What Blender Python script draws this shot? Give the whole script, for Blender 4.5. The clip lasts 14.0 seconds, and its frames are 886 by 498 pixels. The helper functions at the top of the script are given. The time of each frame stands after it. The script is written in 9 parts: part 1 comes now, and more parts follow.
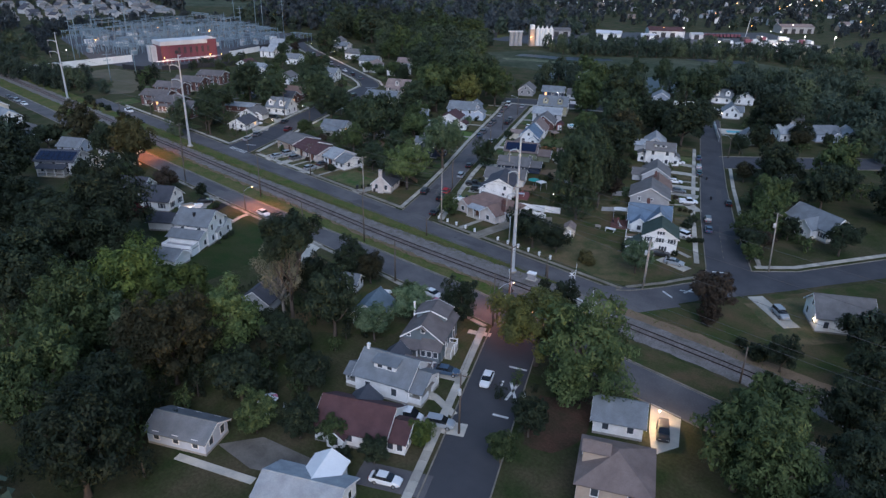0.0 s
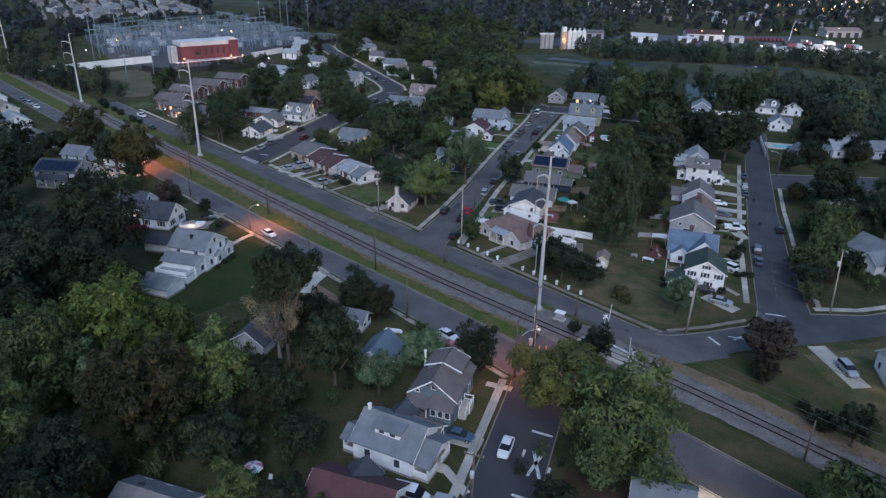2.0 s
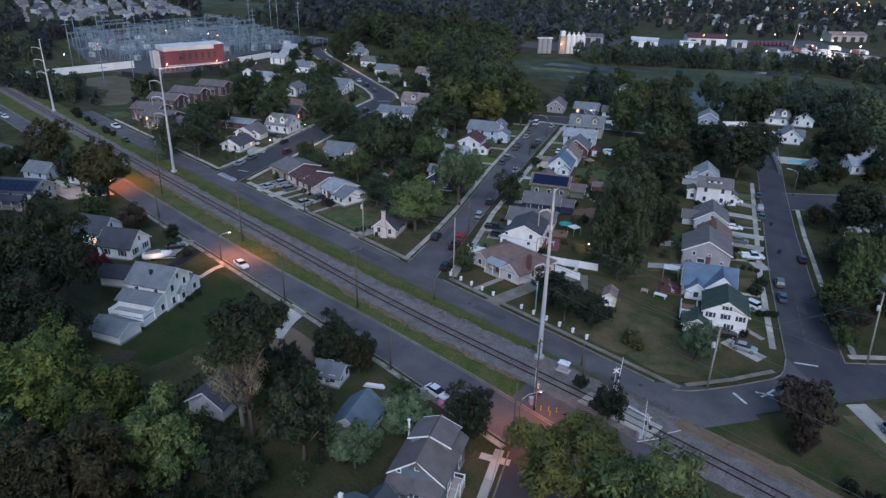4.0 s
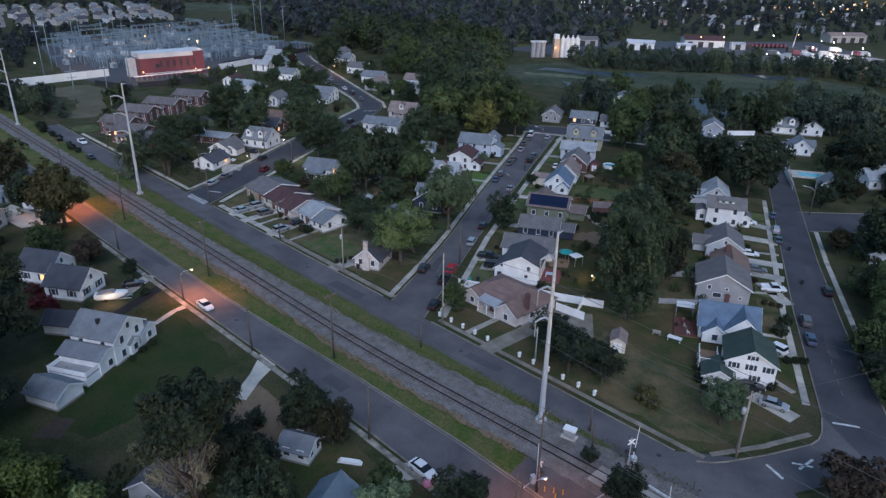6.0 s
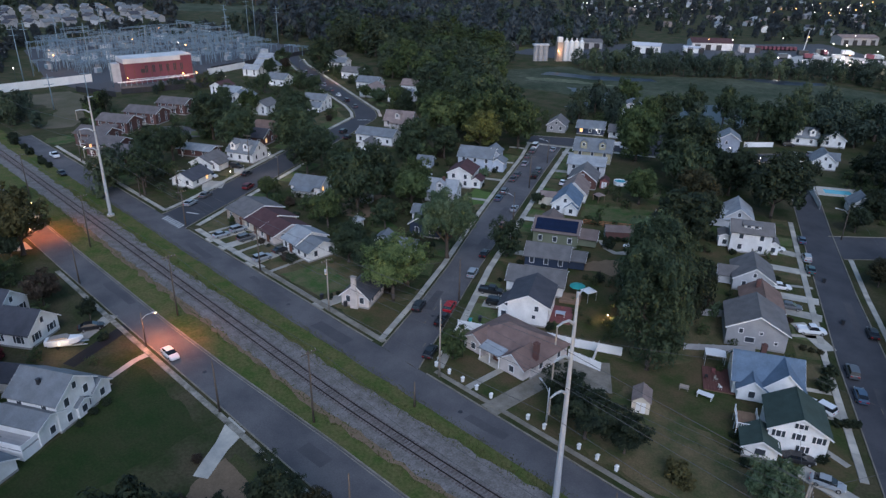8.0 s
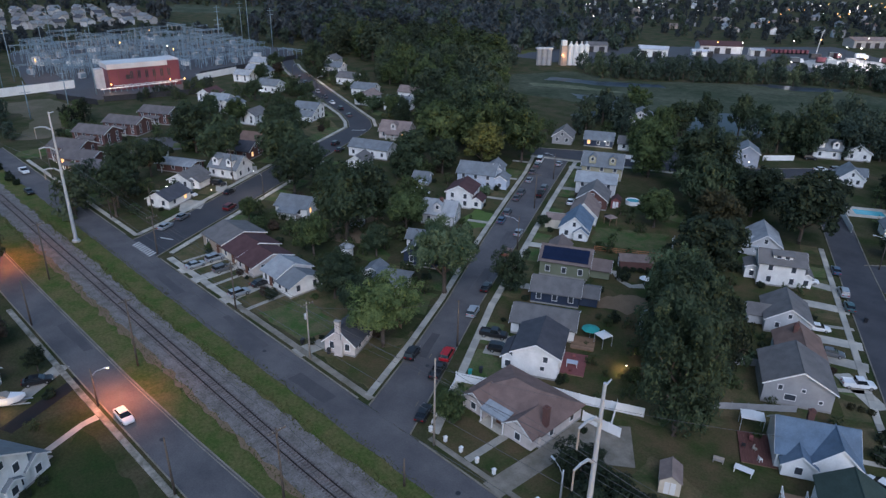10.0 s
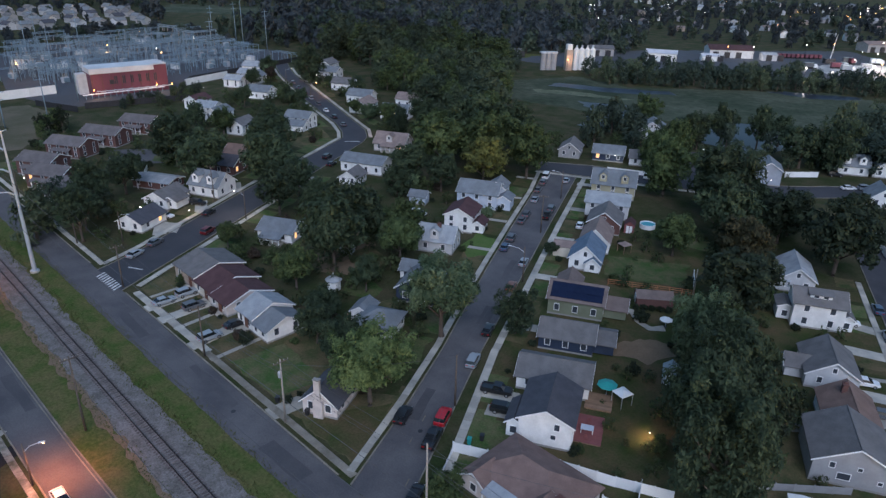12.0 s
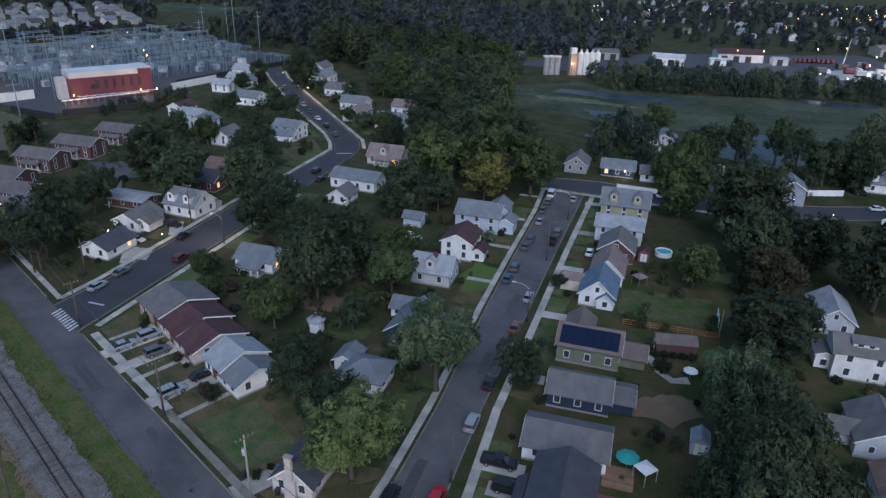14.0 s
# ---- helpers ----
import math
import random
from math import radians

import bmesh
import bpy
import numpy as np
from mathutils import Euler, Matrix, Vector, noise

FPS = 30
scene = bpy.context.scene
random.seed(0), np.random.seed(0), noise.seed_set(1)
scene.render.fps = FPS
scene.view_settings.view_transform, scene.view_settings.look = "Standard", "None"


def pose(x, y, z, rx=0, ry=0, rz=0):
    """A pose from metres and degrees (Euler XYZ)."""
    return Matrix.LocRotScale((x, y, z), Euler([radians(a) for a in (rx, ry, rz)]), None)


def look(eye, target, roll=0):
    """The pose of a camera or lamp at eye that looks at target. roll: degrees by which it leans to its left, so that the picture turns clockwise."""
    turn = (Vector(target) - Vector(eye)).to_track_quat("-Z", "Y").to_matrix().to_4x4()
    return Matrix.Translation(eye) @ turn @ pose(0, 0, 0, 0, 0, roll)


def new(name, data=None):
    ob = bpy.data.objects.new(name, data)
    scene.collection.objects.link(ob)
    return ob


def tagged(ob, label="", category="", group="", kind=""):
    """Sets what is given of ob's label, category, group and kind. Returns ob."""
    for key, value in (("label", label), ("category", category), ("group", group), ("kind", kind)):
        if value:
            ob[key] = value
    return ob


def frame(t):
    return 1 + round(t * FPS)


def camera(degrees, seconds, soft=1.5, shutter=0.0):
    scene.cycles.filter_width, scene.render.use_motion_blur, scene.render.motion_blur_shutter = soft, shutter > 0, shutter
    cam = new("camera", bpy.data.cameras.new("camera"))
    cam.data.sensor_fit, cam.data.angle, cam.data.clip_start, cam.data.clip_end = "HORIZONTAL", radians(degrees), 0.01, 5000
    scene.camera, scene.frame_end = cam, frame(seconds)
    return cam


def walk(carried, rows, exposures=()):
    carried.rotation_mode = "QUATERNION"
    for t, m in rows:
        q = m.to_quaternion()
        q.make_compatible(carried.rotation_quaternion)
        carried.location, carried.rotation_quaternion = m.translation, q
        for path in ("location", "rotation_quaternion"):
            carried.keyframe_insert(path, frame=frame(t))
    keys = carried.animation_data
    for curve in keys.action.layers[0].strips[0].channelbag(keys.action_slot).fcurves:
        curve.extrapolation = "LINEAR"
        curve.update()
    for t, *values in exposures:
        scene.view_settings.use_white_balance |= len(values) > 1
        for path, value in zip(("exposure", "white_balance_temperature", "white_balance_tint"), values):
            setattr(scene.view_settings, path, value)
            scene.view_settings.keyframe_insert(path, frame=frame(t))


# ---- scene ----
cam = camera(65.8, 14.0, soft=1.4)
PATH = [
    (0, (2.012, 2.68, 62.454), (0.758, 4.009, 61.642), 1.1),
    (0.5, (-0.386, 5.857, 62.447), (-1.679, 7.148, 61.633), 1.2),
    (1, (-2.843, 9.01, 62.446), (-4.136, 10.299, 61.631), 1.2),
    (1.5, (-5.339, 12.083, 62.448), (-6.633, 13.372, 61.632), 1.1),
    (2, (-7.912, 15.13, 62.438), (-9.22, 16.404, 61.622), 1.2),
    (2.5, (-10.549, 18.168, 62.427), (-11.86, 19.44, 61.611), 1.2),
    (3, (-13.259, 21.172, 62.44), (-14.569, 22.444, 61.625), 1.3),
    (5.5, (-26.869, 36.306, 62.786), (-28.157, 37.603, 61.973), 1.2),
    (6, (-29.678, 39.352, 62.808), (-30.967, 40.648, 61.995), 1.1),
    (6.5, (-32.492, 42.332, 62.817), (-33.781, 43.628, 62.004), 1.1),
    (7, (-35.455, 45.402, 62.809), (-36.743, 46.697, 61.995), 1.1),
    (7.5, (-38.376, 48.405, 62.776), (-39.664, 49.701, 61.962), 1.1),
    (8, (-41.213, 51.388, 62.77), (-42.501, 52.684, 61.956), 1.1),
    (10.5, (-55.048, 66.448, 62.821), (-56.338, 67.74, 62.006), 1.1),
    (11, (-57.838, 69.451, 62.853), (-59.129, 70.742, 62.037), 1.1),
    (11.5, (-60.612, 72.422, 62.912), (-61.903, 73.714, 62.095), 1.1),
    (12, (-63.427, 75.402, 62.974), (-64.717, 76.693, 62.158), 1.3),
    (12.5, (-66.253, 78.425, 63.061), (-67.543, 79.716, 62.243), 1.3),
    (13, (-69.035, 81.409, 63.129), (-70.325, 82.7, 62.31), 1.4),
    (13.5, (-71.766, 84.241, 63.176), (-73.053, 85.534, 62.355), 1.5),
    (14, (-74.413, 86.989, 63.207), (-75.701, 88.281, 62.387), 1.6),
]
walk(cam, [(t, look(eye, target, roll)) for t, eye, target, roll in PATH], exposures=[(0.0, 1.25, 5700.0, 18.0), (6.0, 1.22, 5700.0, 18.0), (11.0, 1.15, 5740.0, 17.0), (14.0, 1.12, 5740.0, 17.0)])

# ---- light: blue hour after sunset, soft sky, a few sodium lamps ----
world = bpy.data.worlds.new("dusk_sky")
scene.world = world
world.use_nodes = True
wn = world.node_tree.nodes
sky = wn.new("ShaderNodeTexSky")
sky.sky_type = "NISHITA"
sky.sun_disc = False
sky.sun_elevation = radians(4)
sky.sun_rotation = radians(120)
sky.air_density, sky.dust_density, sky.ozone_density = 1.0, 1.0, 2.0
wn["Background"].inputs[1].default_value = 0.15
world.node_tree.links.new(sky.outputs[0], wn["Background"].inputs[0])
sun = new("sun", bpy.data.lights.new("sun", "SUN"))
sun.data.energy, sun.data.angle, sun.data.color = 0.75, radians(40), (0.9, 0.94, 1.0)
sun.matrix_world = look((60, -60, 150), (-60, 60, 0))

# ---- materials ----
MATS = {}


def nd(tree, kind, **values):
    n = tree.nodes.new(kind)
    for k, v in values.items():
        n.inputs[k].default_value = v
    return n


def surf(name, c, rough=0.85, var=0.25, big=0.15, fine=6.0, bump=0.15, metal=0.0, world_space=False, rows=0.0, c2=None, spec=0.3, rnd=0.12):
    """A surface with grain and large blotches; rows: height of boards or shingle courses; c2: colour of worn or stained patches."""
    m = bpy.data.materials.new(name)
    m.use_nodes = True
    t = m.node_tree
    b = t.nodes["Principled BSDF"]
    b.inputs["Roughness"].default_value, b.inputs["Metallic"].default_value = rough, metal
    b.inputs["Specular IOR Level"].default_value = spec
    if world_space:
        pos = t.nodes.new("ShaderNodeNewGeometry").outputs["Position"]
    else:
        pos = t.nodes.new("ShaderNodeTexCoord").outputs["Object"]
    n1 = nd(t, "ShaderNodeTexNoise", Scale=fine, Detail=7.0, Roughness=0.72)
    n2 = nd(t, "ShaderNodeTexNoise", Scale=big, Detail=5.0, Roughness=0.6)
    t.links.new(pos, n1.inputs["Vector"]), t.links.new(pos, n2.inputs["Vector"])
    ramp = t.nodes.new("ShaderNodeValToRGB")
    ramp.color_ramp.elements[0].position, ramp.color_ramp.elements[1].position = 0.36, 0.66
    ramp.color_ramp.elements[0].color = (*c, 1)
    ramp.color_ramp.elements[1].color = (*(c2 or [min(1, v * (1 + var)) for v in c]), 1)
    t.links.new(n2.outputs["Fac"], ramp.inputs["Fac"])
    hsv = t.nodes.new("ShaderNodeHueSaturation")
    t.links.new(ramp.outputs["Color"], hsv.inputs["Color"])
    mul = nd(t, "ShaderNodeMath")
    mul.operation = "MULTIPLY_ADD"
    mul.inputs[1].default_value, mul.inputs[2].default_value = 4 * var, 1 - 2 * var
    t.links.new(n1.outputs["Fac"], mul.inputs[0])
    info = t.nodes.new("ShaderNodeObjectInfo")
    add = nd(t, "ShaderNodeMath")
    add.operation = "MULTIPLY_ADD"
    add.inputs[1].default_value = rnd
    t.links.new(info.outputs["Random"], add.inputs[0]), t.links.new(mul.outputs[0], add.inputs[2])
    t.links.new(add.outputs[0], hsv.inputs["Value"])
    t.links.new(hsv.outputs["Color"], b.inputs["Base Color"])
    bp = nd(t, "ShaderNodeBump", Strength=bump, Distance=0.05)
    height = n1.outputs["Fac"]
    if rows:
        sep = t.nodes.new("ShaderNodeSeparateXYZ")
        t.links.new(pos, sep.inputs[0])
        fr = nd(t, "ShaderNodeMath")
        fr.operation = "PINGPONG"
        fr.inputs[1].default_value = rows
        t.links.new(sep.outputs["Z"], fr.inputs[0])
        mx = nd(t, "ShaderNodeMath")
        mx.operation = "MULTIPLY_ADD"
        mx.inputs[1].default_value = 2.5
        t.links.new(fr.outputs[0], mx.inputs[0]), t.links.new(height, mx.inputs[2])
        height = mx.outputs[0]
    t.links.new(height, bp.inputs["Height"])
    t.links.new(bp.outputs["Normal"], b.inputs["Normal"])
    MATS[name] = m
    return m


def leafy(name, c, c2, spread=0.5, grain=2.6):
    m = bpy.data.materials.new(name)
    m.use_nodes = True
    t = m.node_tree
    b = t.nodes["Principled BSDF"]
    b.inputs["Roughness"].default_value = 0.7
    b.inputs["Specular IOR Level"].default_value = 0.25
    geo, info = t.nodes.new("ShaderNodeNewGeometry"), t.nodes.new("ShaderNodeObjectInfo")
    n = nd(t, "ShaderNodeTexNoise", Scale=grain, Detail=3.0)
    tc = t.nodes.new("ShaderNodeTexCoord")
    t.links.new(tc.outputs["Object"], n.inputs["Vector"])
    mix = t.nodes.new("ShaderNodeMix")
    mix.data_type = "RGBA"
    mix.inputs["A"].default_value, mix.inputs["B"].default_value = (*c, 1), (*c2, 1)
    add = nd(t, "ShaderNodeMath")
    add.operation = "MULTIPLY_ADD"
    add.inputs[1].default_value = spread
    sub = nd(t, "ShaderNodeMath")
    sub.operation = "MULTIPLY_ADD"
    sub.inputs[1].default_value, sub.inputs[2].default_value = 2.4, -0.95
    t.links.new(n.outputs["Fac"], sub.inputs[0])
    t.links.new(geo.outputs["Random Per Island"], add.inputs[0]), t.links.new(sub.outputs[0], add.inputs[2])
    t.links.new(add.outputs[0], mix.inputs["Factor"])
    hsv = t.nodes.new("ShaderNodeHueSaturation")
    v = nd(t, "ShaderNodeMath")
    v.operation = "MULTIPLY_ADD"
    v.inputs[1].default_value, v.inputs[2].default_value = 0.5, 0.75
    t.links.new(info.outputs["Random"], v.inputs[0]), t.links.new(v.outputs[0], hsv.inputs["Value"])
    t.links.new(mix.outputs["Result"], hsv.inputs["Color"])
    t.links.new(hsv.outputs["Color"], b.inputs["Base Color"])
    tr = t.nodes.new("ShaderNodeBsdfTranslucent")
    t.links.new(hsv.outputs["Color"], tr.inputs["Color"])
    ms = nd(t, "ShaderNodeMixShader", Fac=0.2)
    out = t.nodes["Material Output"]
    t.links.new(b.outputs[0], ms.inputs[1]), t.links.new(tr.outputs[0], ms.inputs[2]), t.links.new(ms.outputs[0], out.inputs["Surface"])
    MATS[name] = m
    return m


def glow(name, c, strength):
    m = bpy.data.materials.new(name)
    m.use_nodes = True
    b = m.node_tree.nodes["Principled BSDF"]
    b.inputs["Base Color"].default_value = (*c, 1)
    b.inputs["Emission Color"].default_value, b.inputs["Emission Strength"].default_value = (*c, 1), strength
    MATS[name] = m
    return m


surf("ground_grass", (0.034, 0.049, 0.017), 0.95, 0.42, 0.13, 2.2, 0.5, world_space=True, c2=(0.088, 0.074, 0.044), spec=0.1, rnd=0)
surf("lawn", (0.050, 0.092, 0.026), 0.95, 0.42, 0.32, 3.0, 0.4, world_space=True, c2=(0.125, 0.112, 0.062), spec=0.1, rnd=0.3)
surf("lawn_bright", (0.075, 0.130, 0.034), 0.95, 0.35, 0.3, 3.0, 0.4, world_space=True, c2=(0.105, 0.150, 0.05), spec=0.1, rnd=0.1)
surf("lawn_dry", (0.138, 0.106, 0.060), 0.95, 0.4, 0.24, 3.0, 0.4, world_space=True, c2=(0.046, 0.064, 0.025), spec=0.1, rnd=0.2)
# deep green mown grass, with tree shade put into its colour
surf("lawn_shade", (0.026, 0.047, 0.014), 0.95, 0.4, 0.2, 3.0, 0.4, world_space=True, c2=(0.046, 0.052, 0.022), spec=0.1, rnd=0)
surf("lawn_tan", (0.15, 0.125, 0.09), 0.95, 0.3, 0.06, 2.0, 0.4, world_space=True, c2=(0.085, 0.088, 0.05), spec=0.1, rnd=0.1)
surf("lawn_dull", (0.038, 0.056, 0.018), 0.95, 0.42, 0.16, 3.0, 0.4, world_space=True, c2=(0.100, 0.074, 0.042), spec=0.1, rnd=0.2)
surf("verge", (0.066, 0.100, 0.024), 0.95, 0.4, 0.25, 2.0, 0.7, world_space=True, c2=(0.14, 0.122, 0.052), spec=0.1, rnd=0)
surf("bare_earth", (0.21, 0.150, 0.10), 0.95, 0.3, 0.3, 3.0, 0.4, world_space=True, c2=(0.165, 0.122, 0.08), spec=0.1)
surf("asphalt", (0.088, 0.085, 0.092), 0.9, 0.22, 0.13, 4.0, 0.15, world_space=True, c2=(0.142, 0.135, 0.138), rnd=0)
surf("leaf_litter", (0.085, 0.050, 0.036), 0.95, 0.4, 0.3, 3.0, 0.5, world_space=True, c2=(0.05, 0.042, 0.026), spec=0.1, rnd=0)
surf("asphalt_blue", (0.056, 0.057, 0.066), 0.9, 0.2, 0.13, 4.0, 0.15, world_space=True, c2=(0.088, 0.088, 0.096), rnd=0)
surf("asphalt_mend", (0.074, 0.072, 0.078), 0.9, 0.2, 0.15, 5.0, 0.12, world_space=True, c2=(0.098, 0.094, 0.098), rnd=0.1)
surf("asphalt_new", (0.055, 0.057, 0.065), 0.88, 0.14, 0.15, 9.0, 0.1, world_space=True, c2=(0.07, 0.07, 0.078), rnd=0)
surf("slab_old", (0.33, 0.30, 0.26), 0.9, 0.2, 0.5, 5.0, 0.1, world_space=True, c2=(0.085, 0.085, 0.06), rnd=0.3)
surf("concrete_old", (0.20, 0.185, 0.165), 0.9, 0.2, 0.3, 5.0, 0.1, world_space=True, c2=(0.12, 0.11, 0.095), rnd=0)
surf("drive_black", (0.016, 0.016, 0.018), 0.9, 0.2, 0.3, 6.0, 0.1, world_space=True, rnd=0)
surf("concrete", (0.41, 0.38, 0.325), 0.9, 0.14, 0.3, 5.0, 0.1, world_space=True, c2=(0.27, 0.26, 0.235), rnd=0.5)
surf("kerbstone", (0.27, 0.245, 0.205), 0.9, 0.2, 0.4, 5.0, 0.1, world_space=True, c2=(0.16, 0.145, 0.115))
surf("ballast", (0.225, 0.205, 0.195), 0.95, 0.5, 0.5, 3.2, 1.0, world_space=True, c2=(0.135, 0.122, 0.108), rnd=0)
surf("tie_wood", (0.078, 0.062, 0.060), 0.95, 0.4, 1.2, 8.0, 0.4, c2=(0.155, 0.130, 0.122), rnd=0.7)
surf("rail_steel", (0.050, 0.040, 0.037), 0.6, 0.2, 0.5, 8.0, 0.1, metal=0.7)
surf("line_faded", (0.26, 0.21, 0.14), 0.9, 0.3, 1.0, 6.0, 0.1, world_space=True, c2=(0.13, 0.12, 0.11))
surf("road_paint", (0.72, 0.72, 0.70), 0.8, 0.15, 1.2, 6.0, 0.1, world_space=True, c2=(0.42, 0.42, 0.42))
for n, c in (("white", (0.86, 0.86, 0.85)), ("cream", (0.66, 0.60, 0.50)), ("grey", (0.36, 0.36, 0.37)), ("navy", (0.035, 0.05, 0.085)),
             ("sage", (0.20, 0.22, 0.15)), ("tan", (0.45, 0.36, 0.29)), ("pale_blue", (0.50, 0.56, 0.66)), ("beige", (0.42, 0.39, 0.27)), ("pale_grey", (0.55, 0.56, 0.58)), ("steel", (0.33, 0.375, 0.45)), ("slate", (0.15, 0.185, 0.21))):
    surf("siding_" + n, c, 0.75, 0.08, 0.5, 5.0, 0.25, rows=0.11, c2=[v * 0.82 for v in c], rnd=0.1)
surf("stucco", (0.66, 0.60, 0.57), 0.9, 0.1, 0.6, 8.0, 0.2, c2=(0.5, 0.45, 0.43))
surf("brick_red", (0.140, 0.072, 0.064), 0.9, 0.3, 0.7, 9.0, 0.25, rows=0.08, c2=(0.115, 0.062, 0.056))
for n, c in (("grey", (0.130, 0.126, 0.126)), ("dark", (0.062, 0.065, 0.078)), ("brown", (0.17, 0.115, 0.095)), ("maroon", (0.072, 0.038, 0.040)), ("blue", (0.105, 0.148, 0.205)),
             ("green", (0.043, 0.063, 0.054)), ("light", (0.265, 0.285, 0.305)), ("teal", (0.105, 0.140, 0.170)), ("taupe", (0.21, 0.165, 0.15)), ("slate", (0.150, 0.166, 0.182)), ("umber", (0.125, 0.112, 0.112)), ("cocoa", (0.15, 0.118, 0.108)), ("russet", (0.165, 0.112, 0.098))):
    surf("roof_" + n, c, 0.9, 0.2, 0.5, 7.0, 0.35, rows=0.07, c2=[v * 1.35 for v in c], rnd=0.12)
surf("trim_white", (0.8, 0.8, 0.8), 0.6, 0.06, 0.6, 5.0, 0.05)
surf("shutter", (0.03, 0.04, 0.05), 0.7, 0.1, 1.0, 8.0, 0.2)
surf("foundation", (0.28, 0.27, 0.26), 0.95, 0.15, 0.5, 6.0, 0.2)
surf("window_glass", (0.055, 0.064, 0.078), 0.12, 0.1, 0.3, 1.0, 0.0, spec=0.6, rnd=0)
surf("solar_glass", (0.010, 0.015, 0.04), 0.2, 0.1, 0.4, 1.0, 0.0, spec=0.6)
surf("wood_door", (0.13, 0.06, 0.04), 0.6, 0.2, 1.0, 6.0, 0.1)
surf("pole_wood", (0.105, 0.085, 0.07), 0.9, 0.3, 0.8, 7.0, 0.4)
surf("pole_pale", (0.30, 0.27, 0.24), 0.9, 0.2, 0.8, 7.0, 0.4)
surf("galvanised", (0.50, 0.52, 0.55), 0.5, 0.12, 0.3, 3.0, 0.05, metal=0.35)
surf("yard_steel", (0.21, 0.28, 0.33), 0.6, 0.15, 0.3, 3.0, 0.05, metal=0.2)
surf("dark_metal", (0.05, 0.05, 0.055), 0.5, 0.2, 0.6, 6.0, 0.1, metal=0.5)
surf("cable", (0.085, 0.085, 0.09), 0.7, 0.1, 1.0, 5.0, 0.0)
surf("fence_white", (0.80, 0.80, 0.80), 0.5, 0.06, 0.5, 4.0, 0.05)
surf("fence_wood", (0.20, 0.13, 0.085), 0.9, 0.3, 0.8, 6.0, 0.3, rnd=0.4)
surf("fence_orange", (0.26, 0.12, 0.06), 0.9, 0.3, 0.8, 6.0, 0.3, rnd=0.4)
surf("parasol_pink", (0.55, 0.22, 0.30), 0.8, 0.1, 0.8, 5.0, 0.05)
surf("hedge_soil", (0.05, 0.04, 0.03), 0.95, 0.3, 0.8, 6.0, 0.3)
surf("rubber", (0.02, 0.02, 0.02), 0.85, 0.1, 2.0, 9.0, 0.1)
surf("alloy", (0.45, 0.45, 0.46), 0.35, 0.1, 2.0, 9.0, 0.0, metal=0.8)
surf("car_glass", (0.015, 0.018, 0.022), 0.08, 0.05, 1.0, 2.0, 0.0, spec=0.7)
for n, c in (("white", (0.75, 0.76, 0.77)), ("silver", (0.30, 0.33, 0.36)), ("black", (0.018, 0.018, 0.02)), ("grey", (0.11, 0.115, 0.125)), ("blue", (0.06, 0.10, 0.16)),
             ("red", (0.42, 0.02, 0.03)), ("maroon", (0.13, 0.012, 0.015)), ("teal", (0.05, 0.11, 0.12)), ("bronze", (0.20, 0.08, 0.05)), ("yellow", (0.62, 0.36, 0.03))):
    surf("paint_" + n, c, 0.28, 0.04, 0.6, 3.0, 0.0, spec=0.6, rnd=0.05)
surf("lamp_red", (0.35, 0.01, 0.01), 0.3, 0.05, 1.0, 3.0, 0.0)
surf("lamp_clear", (0.7, 0.7, 0.68), 0.2, 0.05, 1.0, 3.0, 0.0)
surf("bark", (0.085, 0.068, 0.055), 0.95, 0.35, 0.8, 5.0, 0.6)
surf("bark_pale", (0.20, 0.185, 0.165), 0.95, 0.3, 0.8, 5.0, 0.5)
surf("cladding_red", (0.160, 0.055, 0.075), 0.6, 0.1, 0.06, 2.0, 0.1, c2=(0.145, 0.048, 0.066))
surf("roof_sheet", (0.68, 0.69, 0.72), 0.5, 0.08, 0.1, 2.0, 0.1, metal=0.2, c2=(0.5, 0.5, 0.53))
surf("yard_gravel", (0.085, 0.093, 0.108), 0.95, 0.2, 0.04, 1.2, 0.3, world_space=True, c2=(0.08, 0.08, 0.085), rnd=0)
surf("lot_pale", (0.42, 0.42, 0.40), 0.95, 0.15, 0.05, 1.5, 0.1, world_space=True, c2=(0.30, 0.30, 0.29), rnd=0)
surf("marsh_grass", (0.042, 0.057, 0.033), 0.95, 0.5, 0.035, 0.30, 0.6, world_space=True, c2=(0.096, 0.106, 0.072), spec=0.1, rnd=0.1)
surf("water", (0.022, 0.03, 0.04), 0.5, 0.1, 0.05, 0.6, 0.06, world_space=True, spec=0.6, rnd=0)
surf("plastic_teal", (0.04, 0.30, 0.28), 0.5, 0.1, 0.8, 4.0, 0.05)
surf("deck_dark", (0.12, 0.055, 0.048), 0.85, 0.2, 0.8, 5.0, 0.2)
surf("deck_red", (0.20, 0.075, 0.075), 0.85, 0.2, 0.8, 5.0, 0.2)
surf("pool_water", (0.10, 0.38, 0.45), 0.08, 0.1, 0.5, 3.0, 0.05)
surf("silo_paint", (0.72, 0.72, 0.70), 0.7, 0.1, 0.1, 1.5, 0.05)
leafy("leaf_green", (0.024, 0.043, 0.017), (0.108, 0.142, 0.052))
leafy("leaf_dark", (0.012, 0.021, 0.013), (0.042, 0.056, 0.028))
# leaf_dark made lighter: haze and skylight put into the colour
leafy("leaf_dark_lit", (0.018, 0.034, 0.019), (0.072, 0.098, 0.050))
leafy("leaf_yellow", (0.030, 0.058, 0.018), (0.158, 0.196, 0.044))
leafy("leaf_olive", (0.050, 0.062, 0.022), (0.160, 0.158, 0.042))
